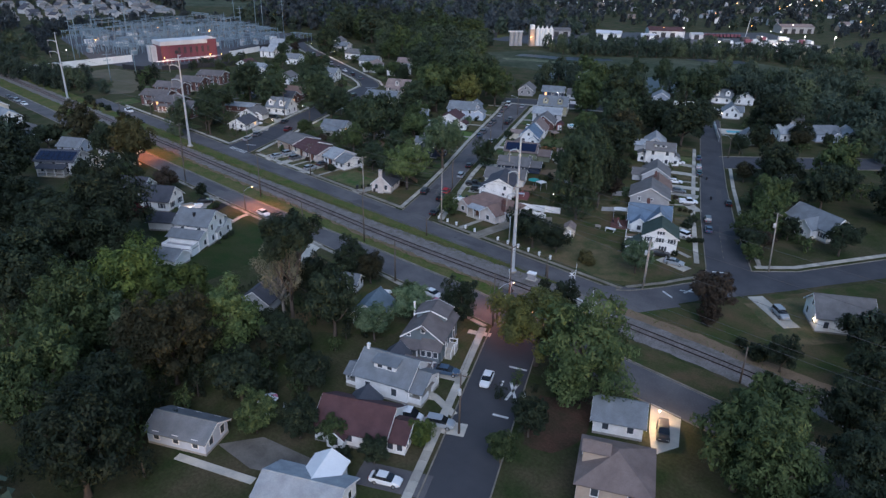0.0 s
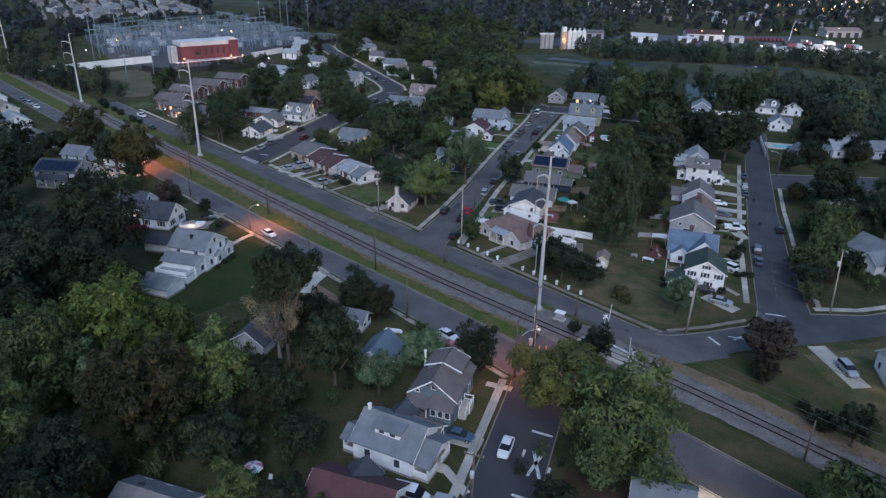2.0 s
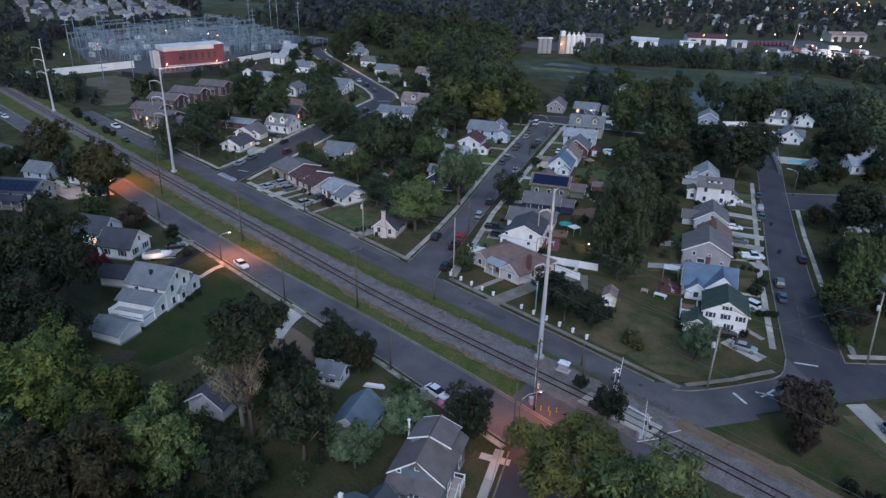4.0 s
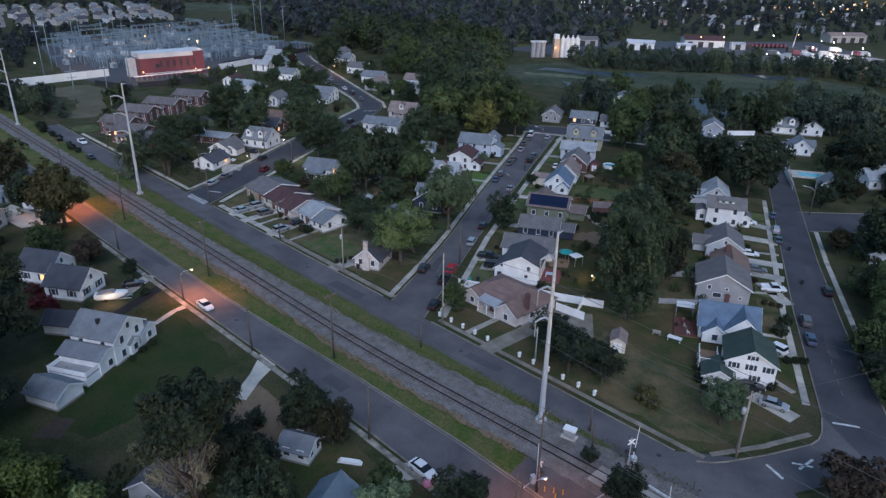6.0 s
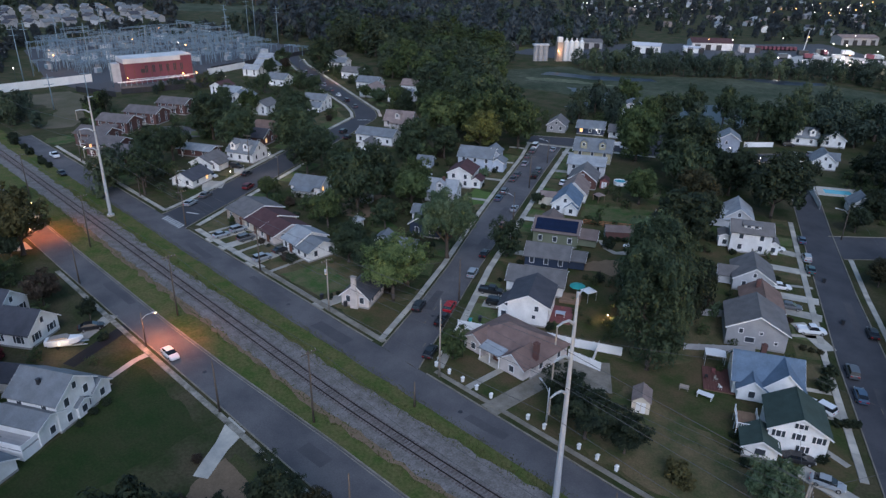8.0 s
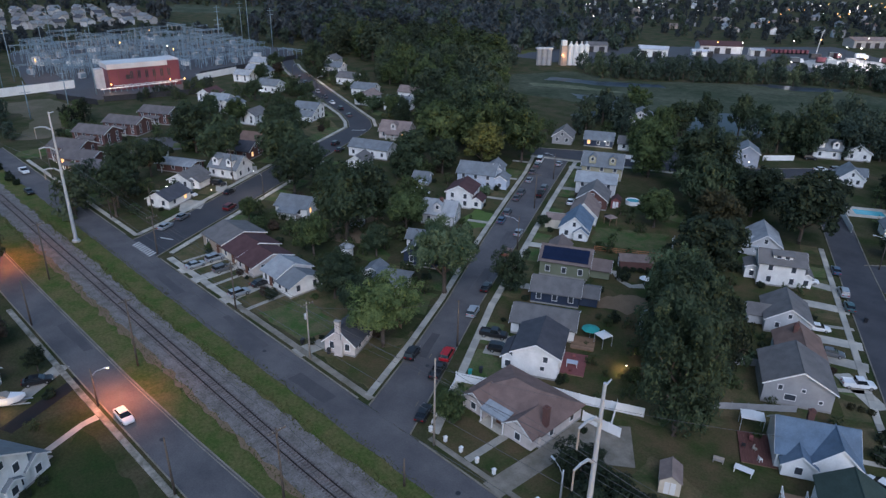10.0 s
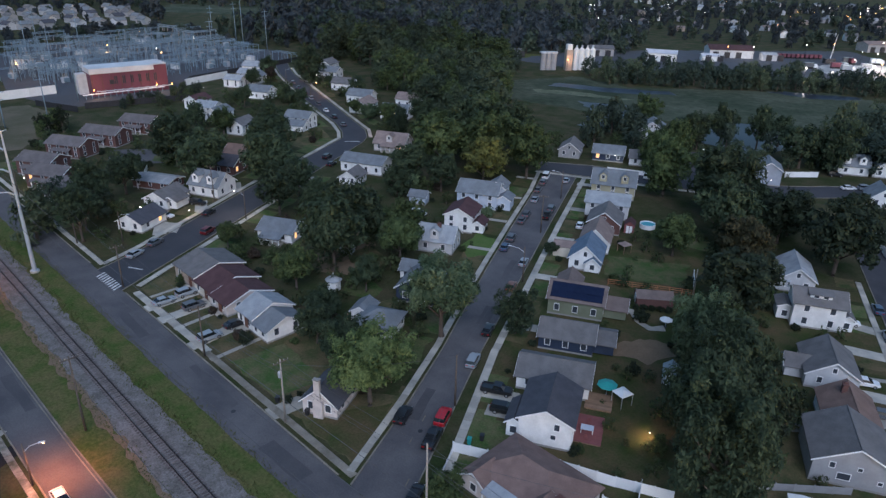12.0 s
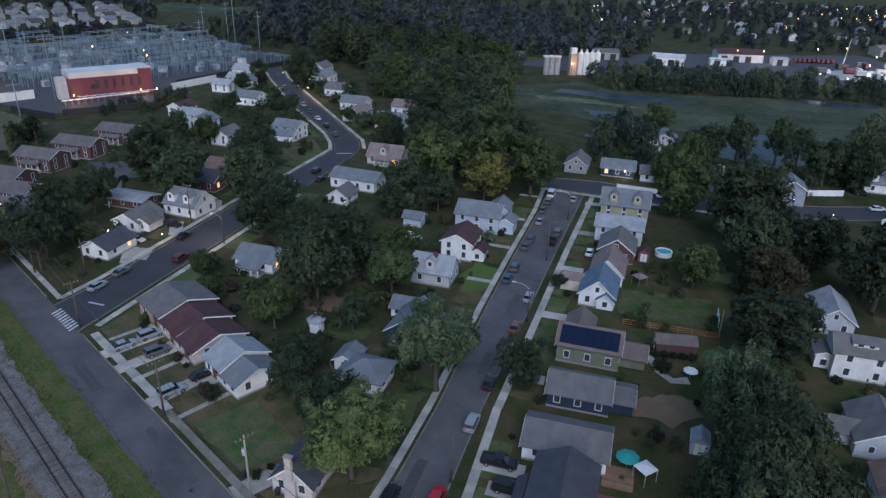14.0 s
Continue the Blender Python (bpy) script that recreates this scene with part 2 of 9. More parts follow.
leafy("leaf_bright", (0.040, 0.074, 0.026), (0.200, 0.258, 0.092))
leafy("leaf_blue", (0.042, 0.076, 0.038), (0.165, 0.222, 0.122))
leafy("leaf_russet", (0.024, 0.029, 0.015), (0.066, 0.058, 0.027))
leafy("leaf_maroon", (0.030, 0.024, 0.017), (0.074, 0.054, 0.038))
leafy("leaf_orange", (0.046, 0.048, 0.020), (0.108, 0.094, 0.034))
leafy("leaf_pale", (0.120, 0.120, 0.075), (0.220, 0.200, 0.140))
# woodland green tinted bluish to carry some haze in the leaf colour
leafy("leaf_wood", (0.022, 0.037, 0.028), (0.066, 0.090, 0.062), 0.8, 0.06)
leafy("leaf_wood_pale", (0.042, 0.060, 0.036), (0.098, 0.122, 0.066), 0.8, 0.06)
# pale mottled colour painted in place of reflected sky
surf("sky_streak", (0.17, 0.18, 0.12), 0.95, 0.4, 0.1, 0.5, 0.5, world_space=True, c2=(0.08, 0.10, 0.06), spec=0.1, rnd=0)
leafy("leaf_red", (0.060, 0.012, 0.016), (0.150, 0.030, 0.036))
leafy("leaf_grove", (0.018, 0.031, 0.020), (0.064, 0.082, 0.046), 0.8, 0.09)
leafy("leaf_shrub", (0.018, 0.034, 0.014), (0.080, 0.100, 0.040), 0.9, 0.3)
# far leaves, with the blue haze of distance put into their colour
leafy("leaf_far_hazy", (0.026, 0.035, 0.041), (0.063, 0.077, 0.085), 0.8, 0.05)
leafy("weeds", (0.10, 0.125, 0.04), (0.20, 0.19, 0.08))
glow("sodium_glow", (1.0, 0.42, 0.10), 14.0)
glow("yard_sodium", (1.0, 0.42, 0.10), 5.0)
glow("yard_white", (1.0, 0.86, 0.66), 4.0)
glow("white_glow", (1.0, 0.86, 0.66), 9.0)
glow("warm_window", (1.0, 0.50, 0.16), 0.7)

# ---- building blocks ----
class Shape:
    """Collects corners and faces of one mesh."""

    def __init__(self):
        self.v, self.f = [], []

    def add(self, verts, faces):
        o = len(self.v)
        self.v += [tuple(p) for p in verts]
        self.f += [tuple(i + o for i in q) for q in faces]
        return self

    def box(self, x0, y0, z0, x1, y1, z1):
        return self.add([(x0, y0, z0), (x1, y0, z0), (x1, y1, z0), (x0, y1, z0), (x0, y0, z1), (x1, y0, z1), (x1, y1, z1), (x0, y1, z1)],
                        [(0, 3, 2, 1), (4, 5, 6, 7), (0, 1, 5, 4), (1, 2, 6, 5), (2, 3, 7, 6), (3, 0, 4, 7)])

    def tube(self, pts, radii, n=8, cap=True):
        """A tapered tube through points."""
        rings = []
        for i, p in enumerate(pts):
            p = Vector(p)
            d = Vector(pts[min(i + 1, len(pts) - 1)]) - Vector(pts[max(i - 1, 0)])
            q = d.to_track_quat("Z", "Y")
            rings.append([p + q @ Vector((radii[i] * math.cos(2 * math.pi * k / n), radii[i] * math.sin(2 * math.pi * k / n), 0)) for k in range(n)])
        verts = [v for r in rings for v in r]
        faces = [(i * n + k, i * n + (k + 1) % n, (i + 1) * n + (k + 1) % n, (i + 1) * n + k) for i in range(len(pts) - 1) for k in range(n)]
        if cap:
            faces += [tuple(range(n))[::-1], tuple((len(pts) - 1) * n + k for k in range(n))]
        return self.add(verts, faces)

    def prism(self, outline, y0, y1):
        """An outline of (x, z) pulled along y."""
        n = len(outline)
        return self.add([(x, y0, z) for x, z in outline] + [(x, y1, z) for x, z in outline],
                        [tuple(range(n)), tuple(range(2 * n - 1, n - 1, -1))] + [(i, n + i, n + (i + 1) % n, (i + 1) % n) for i in range(n)])

    def slab(self, corners, thick):
        """A plate under a ring of corners."""
        n = len(corners)
        top = [tuple(c) for c in corners]
        return self.add(top + [(x, y, z - thick) for x, y, z in top],
                        [tuple(range(n)), tuple(range(2 * n - 1, n - 1, -1))] + [(i, n + i, n + (i + 1) % n, (i + 1) % n) for i in range(n)])

    def mesh(self, name, mat, smooth=False):
        me = bpy.data.meshes.new(name)
        me.from_pydata(self.v, [], self.f)
        me.update()
        if mat:
            me.materials.append(MATS[mat])
        if smooth:
            for p in me.polygons:
                p.use_smooth = True
        return me


def part(name, shape, mat, parent, label="", smooth=False, m=None):
    me = shape if isinstance(shape, bpy.types.Mesh) else shape.mesh(name, mat, smooth)
    ob = new(name, me)
    ob.parent = parent
    if m:
        ob.matrix_basis = m
    if label:
        tagged(ob, label)
    return ob


def thing(name, m, label, category, group="", kind=""):
    ob = new(name)
    ob.empty_display_size = 0.3
    ob.matrix_basis = m
    return tagged(ob, label, category, group, kind)


def piece(name, shape, mat, label, category, kind="structure", group="", smooth=False, m=None):
    """A top-level thing that is one mesh."""
    ob = new(name, shape if isinstance(shape, bpy.types.Mesh) else shape.mesh(name, mat, smooth))
    if m:
        ob.matrix_basis = m
    return tagged(ob, label, category, group, kind)


def repaint(ob, mat):
    """Another coat on an object that shares its mesh."""
    ob.material_slots[0].link = "OBJECT"
    ob.material_slots[0].material = MATS[mat]


def along(line, step):
    """Points every step metres along a polyline, with the direction there."""
    out, left = [], 0.0
    for a, b in zip(line, line[1:]):
        a, b = Vector(a), Vector(b)
        d = (b - a).length
        u = (b - a) / d
        s = left
        while s < d:
            out.append((a + u * s, u))
            s += step
        left = s - d
    return out


def offset(line, dist):
    """The polyline moved to its left by dist."""
    pts = [Vector(p) for p in line]
    out = []
    for i, p in enumerate(pts):
        u = (pts[min(i + 1, len(pts) - 1)] - pts[max(i - 1, 0)]).normalized()
        out.append(p + Vector((-u.y, u.x)) * dist)
    return out


def strip(left, right, z, wob=0.0, step=2.5):
    """A sheet between two polylines, cut across and with uneven rims."""
    def cut(line, n):
        pts = [Vector(p) for p in line]
        ds = [0]
        for a, b in zip(pts, pts[1:]):
            ds.append(ds[-1] + (b - a).length)
        out = []
        for k in range(n + 1):
            s = ds[-1] * k / n
            i = max(j for j in range(len(pts)) if ds[j] <= s + 1e-6)
            i = min(i, len(pts) - 2)
            out.append(pts[i].lerp(pts[i + 1], (s - ds[i]) / (ds[i + 1] - ds[i])))
        return out
    n = max(2, int(sum((Vector(b) - Vector(a)).length for a, b in zip(left, left[1:])) / step))
    L, R = cut(left, n), cut(right, n)
    s = Shape()
    verts = []
    for a, b in zip(L, R):
        u = (b - a).normalized()
        wa = wob * noise.noise((a.x * 0.4, a.y * 0.4, 1.0)) + 0.6 * wob * noise.noise((a.x * 1.5, a.y * 1.5, 4.0))
        wb = wob * noise.noise((b.x * 0.4, b.y * 0.4, 2.0)) + 0.6 * wob * noise.noise((b.x * 1.5, b.y * 1.5, 5.0))
        a, b = a + u * wa, b + u * wb
        verts += [(a.x, a.y, z), (b.x, b.y, z)]
    s.add(verts, [(2 * i, 2 * i + 1, 2 * i + 3, 2 * i + 2) for i in range(n)])
    return s


def patch(pts, z, wob=0.0, step=3.0):
    """A flat sheet with the outline pts, its rim uneven by wob."""
    ring = []
    for a, b in zip(pts, pts[1:] + pts[:1]):
        a, b = Vector(a), Vector(b)
        n = max(1, int((b - a).length / step)) if wob else 1
        for k in range(n):
            p = a.lerp(b, k / n)
            w = (noise.noise_vector((p.x * 0.25, p.y * 0.25, z)) + 0.5 * noise.noise_vector((p.x * 0.9, p.y * 0.9, z))) * wob
            ring.append((p.x + w.x, p.y + w.y, z))
    return Shape().add(ring, [tuple(range(len(ring)))])

# ---- ground, roads, railway ----
piece("ground", Shape().add([(-2600, -2000, 0), (1800, -2000, 0), (1800, 2600, 0), (-2600, 2600, 0)], [(0, 1, 2, 3)]), "ground_grass",
      "flat grassy ground of a small town at dusk", "ground")

# rims of the carriageways, west or north rim first
FRONT_N, FRONT_S = [(-305, 114.3), (-119, 114.8), (-56, 115.0)], [(-305, 108.0), (-150, 108.4), (-52, 109.6)]
NORTH_N, NORTH_S = [(-430, 90.6), (-195, 91.7), (-150, 92.2), (-131, 92.8), (-104, 94.3), (-80, 95.0), (-27, 94.0), (60, 93.4)], [(-430, 84.4), (-190, 86.0), (-151, 86.5), (-121, 87.1), (-92, 87.4), (-66, 86.8), (-50, 86.0), (60, 85.6)]
A_W, A_E = [(-118.4, 114.9), (-125.9, 131.2), (-133.5, 146.2), (-149.3, 174.6), (-161.5, 197.6), (-174.4, 222.4), (-184.0, 239.5)], [(-109.4, 114.8), (-128.4, 150.0), (-156.5, 206), (-174.5, 242.5)]
C_W, C_E = [(-202.8, 114.6), (-207.2, 125.5), (-231.1, 169.5), (-254, 215.5)], [(-190.6, 114.6), (-209.0, 149.8), (-225.8, 181), (-245.5, 217.5)]
D_S, D_N = [(-254, 215.5), (-261, 220.5), (-272.3, 226.2), (-314.1, 241.0), (-375, 266.8), (-388, 273.2), (-450, 306)], [(-245.5, 217.5), (-249.5, 222.5), (-258, 228.4), (-268, 232.2), (-309, 248.0), (-372, 272.4), (-385, 279.0), (-446, 312)]
T_S, T_N = [(-186, 238), (-167, 246.5), (-144.7, 256.8), (-120.1, 275), (-106, 291)], [(-190.5, 246), (-177.6, 254.6), (-148.6, 264.6), (-126, 283), (-112, 299)]
S_W, S_E = [(-48, 138), (-62.6, 167), (-76.4, 196.6), (-90.3, 226.7), (-112, 274)], [(-40.6, 143.6), (-54.5, 168.5), (-68, 195.2), (-82.5, 226), (-105, 276)]
R_W, R_E = [(-56.4, 115.1), (-54.2, 116.8), (-50.2, 123.4), (-46.4, 130.9), (-46.5, 133.4), (-48, 138)], [(-52, 104), (-50.2, 108.5), (-43.5, 121.6), (-31.4, 140.4)]
R2_W, R2_E = [(-48, 138), (-40.6, 143.6), (-33.5, 150.5), (-6, 200)], [(-38, 130.2), (-31.4, 140.4), (-26, 150), (2, 196)]
U_W, U_E = [(-83.0, 225.0), (-61.0, 246.0), (-29, 277)], [(-76.0, 213.3), (-56.5, 232.8), (-24.5, 264)]
LA_W, LA_E = [(-65.4, 88.0), (-64.2, 85.6), (-47.9, 55), (-14.6, -8)], [(-55.6, 88.0), (-54.2, 85.6), (-38.3, 55), (-5.5, -8)]


def road(name, a, b, mat, label, z, wob=0.15):
    piece(name, strip(a, b, z, wob), mat, label, "road")


road("road", FRONT_N, FRONT_S, "asphalt", "worn grey asphalt street with ragged grass rim beside the railway", 0.020, 0.25)
road("road", NORTH_N, NORTH_S, "asphalt", "straight grey asphalt street with pale edge line", 0.024)
road("road", A_W, A_E, "asphalt", "grey asphalt residential street between parked cars", 0.028)
road("road", C_W, C_E, "asphalt_new", "freshly laid dark asphalt side street", 0.028)
road("road", D_S, D_N, "asphalt_new", "dark asphalt residential street with pale pavements", 0.032)
road("road", T_S, T_N, "asphalt_new", "dark asphalt cross street", 0.024)
road("road", S_W, S_E, "asphalt_blue", "grey asphalt residential street lined with driveways", 0.028)
road("road", R_W, R_E, "asphalt", "asphalt street curving away from the level crossing", 0.032)
road("road", R2_W, R2_E, "asphalt_blue", "asphalt street leading past a grass verge", 0.036)
road("road", U_W, U_E, "asphalt_blue", "short grey side street under dark trees", 0.024)
road("road", LA_W, LA_E, "asphalt_new", "dark asphalt street with a painted crossing warning", 0.028)
piece("road", patch([(-74, 108.6), (-72, 94), (-65.5, 87.6), (-54.8, 87.4), (-51.5, 93), (-50.5, 109)], 0.040), "asphalt", "patched asphalt of the level crossing", "road")
piece("road", patch([(-66, 109), (-58, 116.2), (-50, 122), (-44, 118), (-51, 106)], 0.044), "asphalt", "asphalt junction mouth by the crossing", "road")

# railway bed with three ragged strips


def rail_y(x):
    s = min(1, max(0, (x + 120) / 85))
    return 100.7 + 3.7 * s * s * (3 - 2 * s)


bed_n = [(x, rail_y(x) + 3.1 + 2.2 * min(1, max(0, (x + 170) / 90))) for x in range(-440, 61, 10)]
bed_s = [(x, rail_y(x) - 3.3) for x in range(-440, 61, 10)]
piece("ballast_bed", strip(bed_n, bed_s, 0.05, 0.7, 1.5), "ballast", "grey crushed-stone railway ballast with weedy rims", "ballast")
piece("grass_verge", strip([(-440, 108.6), (-150, 108.9), (-52, 110)], [(-440, 102), (-120, 102), (-52, 106)], 0.012, 0.6, 1.5), "verge", "rough strip of grass and weeds beside the track", "grass")
piece("grass_verge", strip([(-440, 98), (-120, 98), (-50, 100)], NORTH_N[:6] + [(-50, 94.4)], 0.012, 0.4, 1.5), "verge", "mown grass strip between street and railway", "grass")
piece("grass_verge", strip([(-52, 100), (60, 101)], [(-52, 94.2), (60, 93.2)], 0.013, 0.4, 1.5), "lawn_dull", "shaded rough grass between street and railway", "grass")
piece("grass_verge", patch([(-51, 107.5), (-43, 121), (-31, 139.5), (0, 190), (60, 190), (60, 108), (-20, 108.2)], 0.012, 0.8), "lawn_dull", "dull grass between the railway and the street", "grass")
dirt_n = [(x, rail_y(x) + 6.0 + 0.4 * math.sin(x * 0.3)) for x in range(-52, 61, 8)]
piece("dirt_track", strip(dirt_n, [(x, rail_y(x) + 3.2) for x in range(-52, 61, 8)], 0.058, 0.5, 1.5), "bare_earth", "pale dirt strip along the railway", "dirt")
piece("dirt_track", strip([(x, rail_y(x) - 3.0) for x in range(-215, -70, 5)], [(x, rail_y(x) - 4.0) for x in range(-215, -70, 5)], 0.056, 0.9, 1.5), "bare_earth", "bare earth along the ballast", "dirt")

rail_profile = [(-0.08, 0.0), (0.08, 0.0), (0.025, 0.03), (0.025, 0.10), (0.038, 0.12), (0.038, 0.15), (-0.038, 0.15), (-0.038, 0.12), (-0.03, 0.10), (-0.03, 0.03)]
track = thing("railway_track", pose(0, 0, 0.06), "rusty single railway track on dark wooden sleepers", "railway", kind="structure")
for side in (-0.72, 0.72):
    s = Shape()
    xs = list(range(-440, 61, 5))
    ring = [(x, rail_y(x) + side + py, 0.03 + pz) for x in xs for py, pz in rail_profile]
    n = len(rail_profile)
    s.add(ring, [(i * n + k, i * n + (k + 1) % n, (i + 1) * n + (k + 1) % n, (i + 1) * n + k) for i in range(len(xs) - 1) for k in range(n)])
    part("rail", s, "rail_steel", track)


def kerb(line, side, skip=()):
    """A raised kerb along a rim; side 1 lies to the left of the line. skip: stretches in metres without it."""
    prof = [(-0.02, 0.0), (-0.02, 0.11), (0.02, 0.14), (0.18, 0.14), (0.18, 0.0)]
    s = Shape()
    prev, d0 = None, 0.0
    pts = along(line, 2.0)
    for i, (p, u) in enumerate(pts):
        nrm = Vector((-u.y, u.x)) * side
        cur = [(p.x + nrm.x * o, p.y + nrm.y * o, z) for o, z in prof]
        if any(a <= d0 <= b for a, b in skip):
            prev = None
        else:
            if prev:
                s.add(prev + cur, [(k, k + 1, 6 + k, 5 + k) for k in range(4)])
            prev = cur
        d0 += 2.0
    piece("kerb", s, "kerbstone", "low pale concrete kerb along the street", "kerb")


kerb(FRONT_N[:1] + [(-206, 114.58)], 1), kerb([(-189, 114.7), (-121, 114.8)], 1), kerb([(-107.5, 114.85), (-58, 115.0)], 1)
kerb(NORTH_N, 1), kerb(NORTH_S[:6], -1), kerb(NORTH_S[6:], -1)
for ln, sd in ((A_W, 1), (A_E, -1), (C_W, 1), (C_E, -1), (D_S, 1), (D_N, -1), (T_S, -1), (T_N, 1), (S_W, 1), (S_E, -1), (R_W, 1), (LA_W[1:], -1), (LA_E[1:], 1), (U_W, 1), (U_E, -1)):
    kerb(ln, sd)
kerb([(-40.6, 143.6), (-33.5, 150.5), (-6, 200)], 1)

# painted marks
paint = thing("road_marking", pose(0, 0, 0), "worn white painted lines on the asphalt", "road marking", kind="structure")


def mark(x, y, ang, length, wide, z=0.050, paintwork="road_paint"):
    part("painted_line", Shape().box(-length / 2, -wide / 2, 0, length / 2, wide / 2, 0.006), paintwork, paint, m=pose(x, y, z, 0, 0, ang))


mark(-57.6, 106.4, -2, 5.0, 0.45), mark(-48.3, 120.9, -25, 2.9, 0.45), mark(-62.1, 98.3, 81, 5.6, 0.16), mark(-60.7, 105.0, 72, 3.7, 0.16), mark(-51.3, 105.8, 65, 3.7, 0.16), mark(-55.1, 106.1, 65, 5.4, 0.22, 0.05, "line_faded"), mark(-44.9, 138.4, 30, 3.6, 0.4), mark(-46.2, 124.9, 28, 2.6, 0.35), mark(-45.9, 125.4, 80, 3.4, 0.35), mark(-53.0, 79.2, 22, 3.0, 0.45), mark(-47.2, 67.7, 22, 2.4, 0.45)
mark(-49.6, 73.7, -43, 5.2, 0.45), mark(-49.7, 73.4, 104, 4.6, 0.45), mark(-52.2, 74.2, 117, 1.5, 0.35), mark(-47.7, 73.9, 117, 1.5, 0.35)
mark(-52.6, 102.0, 60, 4.0, 0.2)
for k in range(9):
    mark(-200.2 + k * 1.0, 114.2 + 0.03 * k, 118, 2.2, 0.42)
mark(-198.5, 120.5, 28, 3.6, 0.4), mark(-248.2, 215.2, 50, 5.2, 0.5)
for x0, y0 in ((-119.6, 126.2), (-121.9, 130.8), (-113.9, 120.4)):
    mark(x0, y0, 117, 1.5, 0.12, 0.05, "line_faded")
for k in range(5):
    mark(-48.0 - 1.4 * k, 146.5 + 2.8 * k, 116, 1.4, 0.10, 0.05, "line_faded")
edge = strip(offset(NORTH_N, -0.25), offset(NORTH_N, -0.42), 0.046, 0.03, 4.0)
part("edge_line", edge, "kerbstone", paint)

# pavements: slabs laid end to end
slab_mesh = {}


def pavement(line, near, far, label, step=1.5, lift=0.13, limit=300, stone="concrete"):
    """Concrete slabs between two offsets to the left of a line."""
    root = thing("pavement", pose(0, 0, 0), label, "pavement", kind="structure")
    wide = abs(far - near)
    key = (round(wide, 2), step, stone)
    if key not in slab_mesh:
        w, l, b = wide / 2, step / 2 - 0.012, 0.03
        s = Shape()
        s.add([(-l, -w, -0.13), (l, -w, -0.13), (l, w, -0.13), (-l, w, -0.13), (-l, -w, -b), (l, -w, -b), (l, w, -b), (-l, w, -b),
               (-l + b, -w + b, 0), (l - b, -w + b, 0), (l - b, w - b, 0), (-l + b, w - b, 0)],
              [(0, 1, 5, 4), (1, 2, 6, 5), (2, 3, 7, 6), (3, 0, 4, 7), (4, 5, 9, 8), (5, 6, 10, 9), (6, 7, 11, 10), (7, 4, 8, 11), (8, 9, 10, 11)])
        slab_mesh[key] = s.mesh("slab", stone)
    mid = offset(line, (near + far) / 2)
    for k, (p, u) in enumerate(along(mid, step)[:limit]):
        ob = part("slab", slab_mesh[key], None, root, m=pose(p.x + u.x * step / 2, p.y + u.y * step / 2, lift + 0.012 * noise.noise((k * 1.7, near, 0)), 0, 0, math.degrees(math.atan2(u.y, u.x))))
    return root



# ---- houses ----
WIN = {}


def window_mesh(w, h):
    if (w, h) not in WIN:
        t, d = 0.09, 0.05
        o, q = (w / 2 + t, h / 2 + t), (w / 2, h / 2)
        ring = [(sx * e[0], yy, sz * e[1]) for yy in (-d, 0.02) for e in (o, q) for sx, sz in ((-1, -1), (1, -1), (1, 1), (-1, 1))]
        f = Shape().add(ring, [(k, (k + 1) % 4, 4 + (k + 1) % 4, 4 + k) for k in range(4)] + [(k, 8 + k, 8 + (k + 1) % 4, (k + 1) % 4) for k in range(4)]
                        + [(4 + k, 4 + (k + 1) % 4, 12 + (k + 1) % 4, 12 + k) for k in range(4)])
        p = Shape().box(-w / 2, -0.015, -h / 2, w / 2, 0.015, h / 2)
        sh = Shape().box(-w / 2 - t - 0.42, -0.04, -h / 2, -w / 2 - t - 0.02, 0.02, h / 2)
        sh2 = Shape().box(w / 2 + t + 0.02, -0.04, -h / 2, w / 2 + t + 0.42, 0.02, h / 2)
        WIN[w, h] = f.mesh("window", "trim_white"), p.mesh("pane", "window_glass"), sh.mesh("shutter", "shutter"), sh2.mesh("shutter", "shutter")
    return WIN[w, h]


def add_window(root, x, y, z, turn, w=0.85, h=1.25, lit=False, shutters=False):
    """turn: 0 looks to -y, 90 to +x, 180 to +y, 270 to -x."""
    f, p, s1, s2 = window_mesh(w, h)
    fr = part("window", f, None, root, m=pose(x, y, z, 0, 0, turn))
    pane = part("pane", p, None, fr)
    if lit:
        repaint(pane, "warm_window")
    if shutters:
        part("shutter", s1, None, root, m=pose(x, y, z, 0, 0, turn))
        part("shutter", s2, None, root, m=pose(x, y, z, 0, 0, turn))


def gable_roof(L, W, hw, hr, over=0.4, thick=0.16):
    """Two pitched plates with their ridge along x."""
    s = Shape()
    k = hr / (W / 2)
    e, zr = W / 2 + over, hw + hr + 0.05
    ze = zr - k * e
    x = L / 2 + over
    s.slab([(-x, -e, ze), (x, -e, ze), (x, 0.0, zr), (-x, 0.0, zr)], thick)
    s.slab([(-x, 0.0, zr), (x, 0.0, zr), (x, e, ze), (-x, e, ze)], thick)
    s.tube([(-x, 0, zr + 0.0), (x, 0, zr + 0.0)], [0.09, 0.09], 6)
    return s


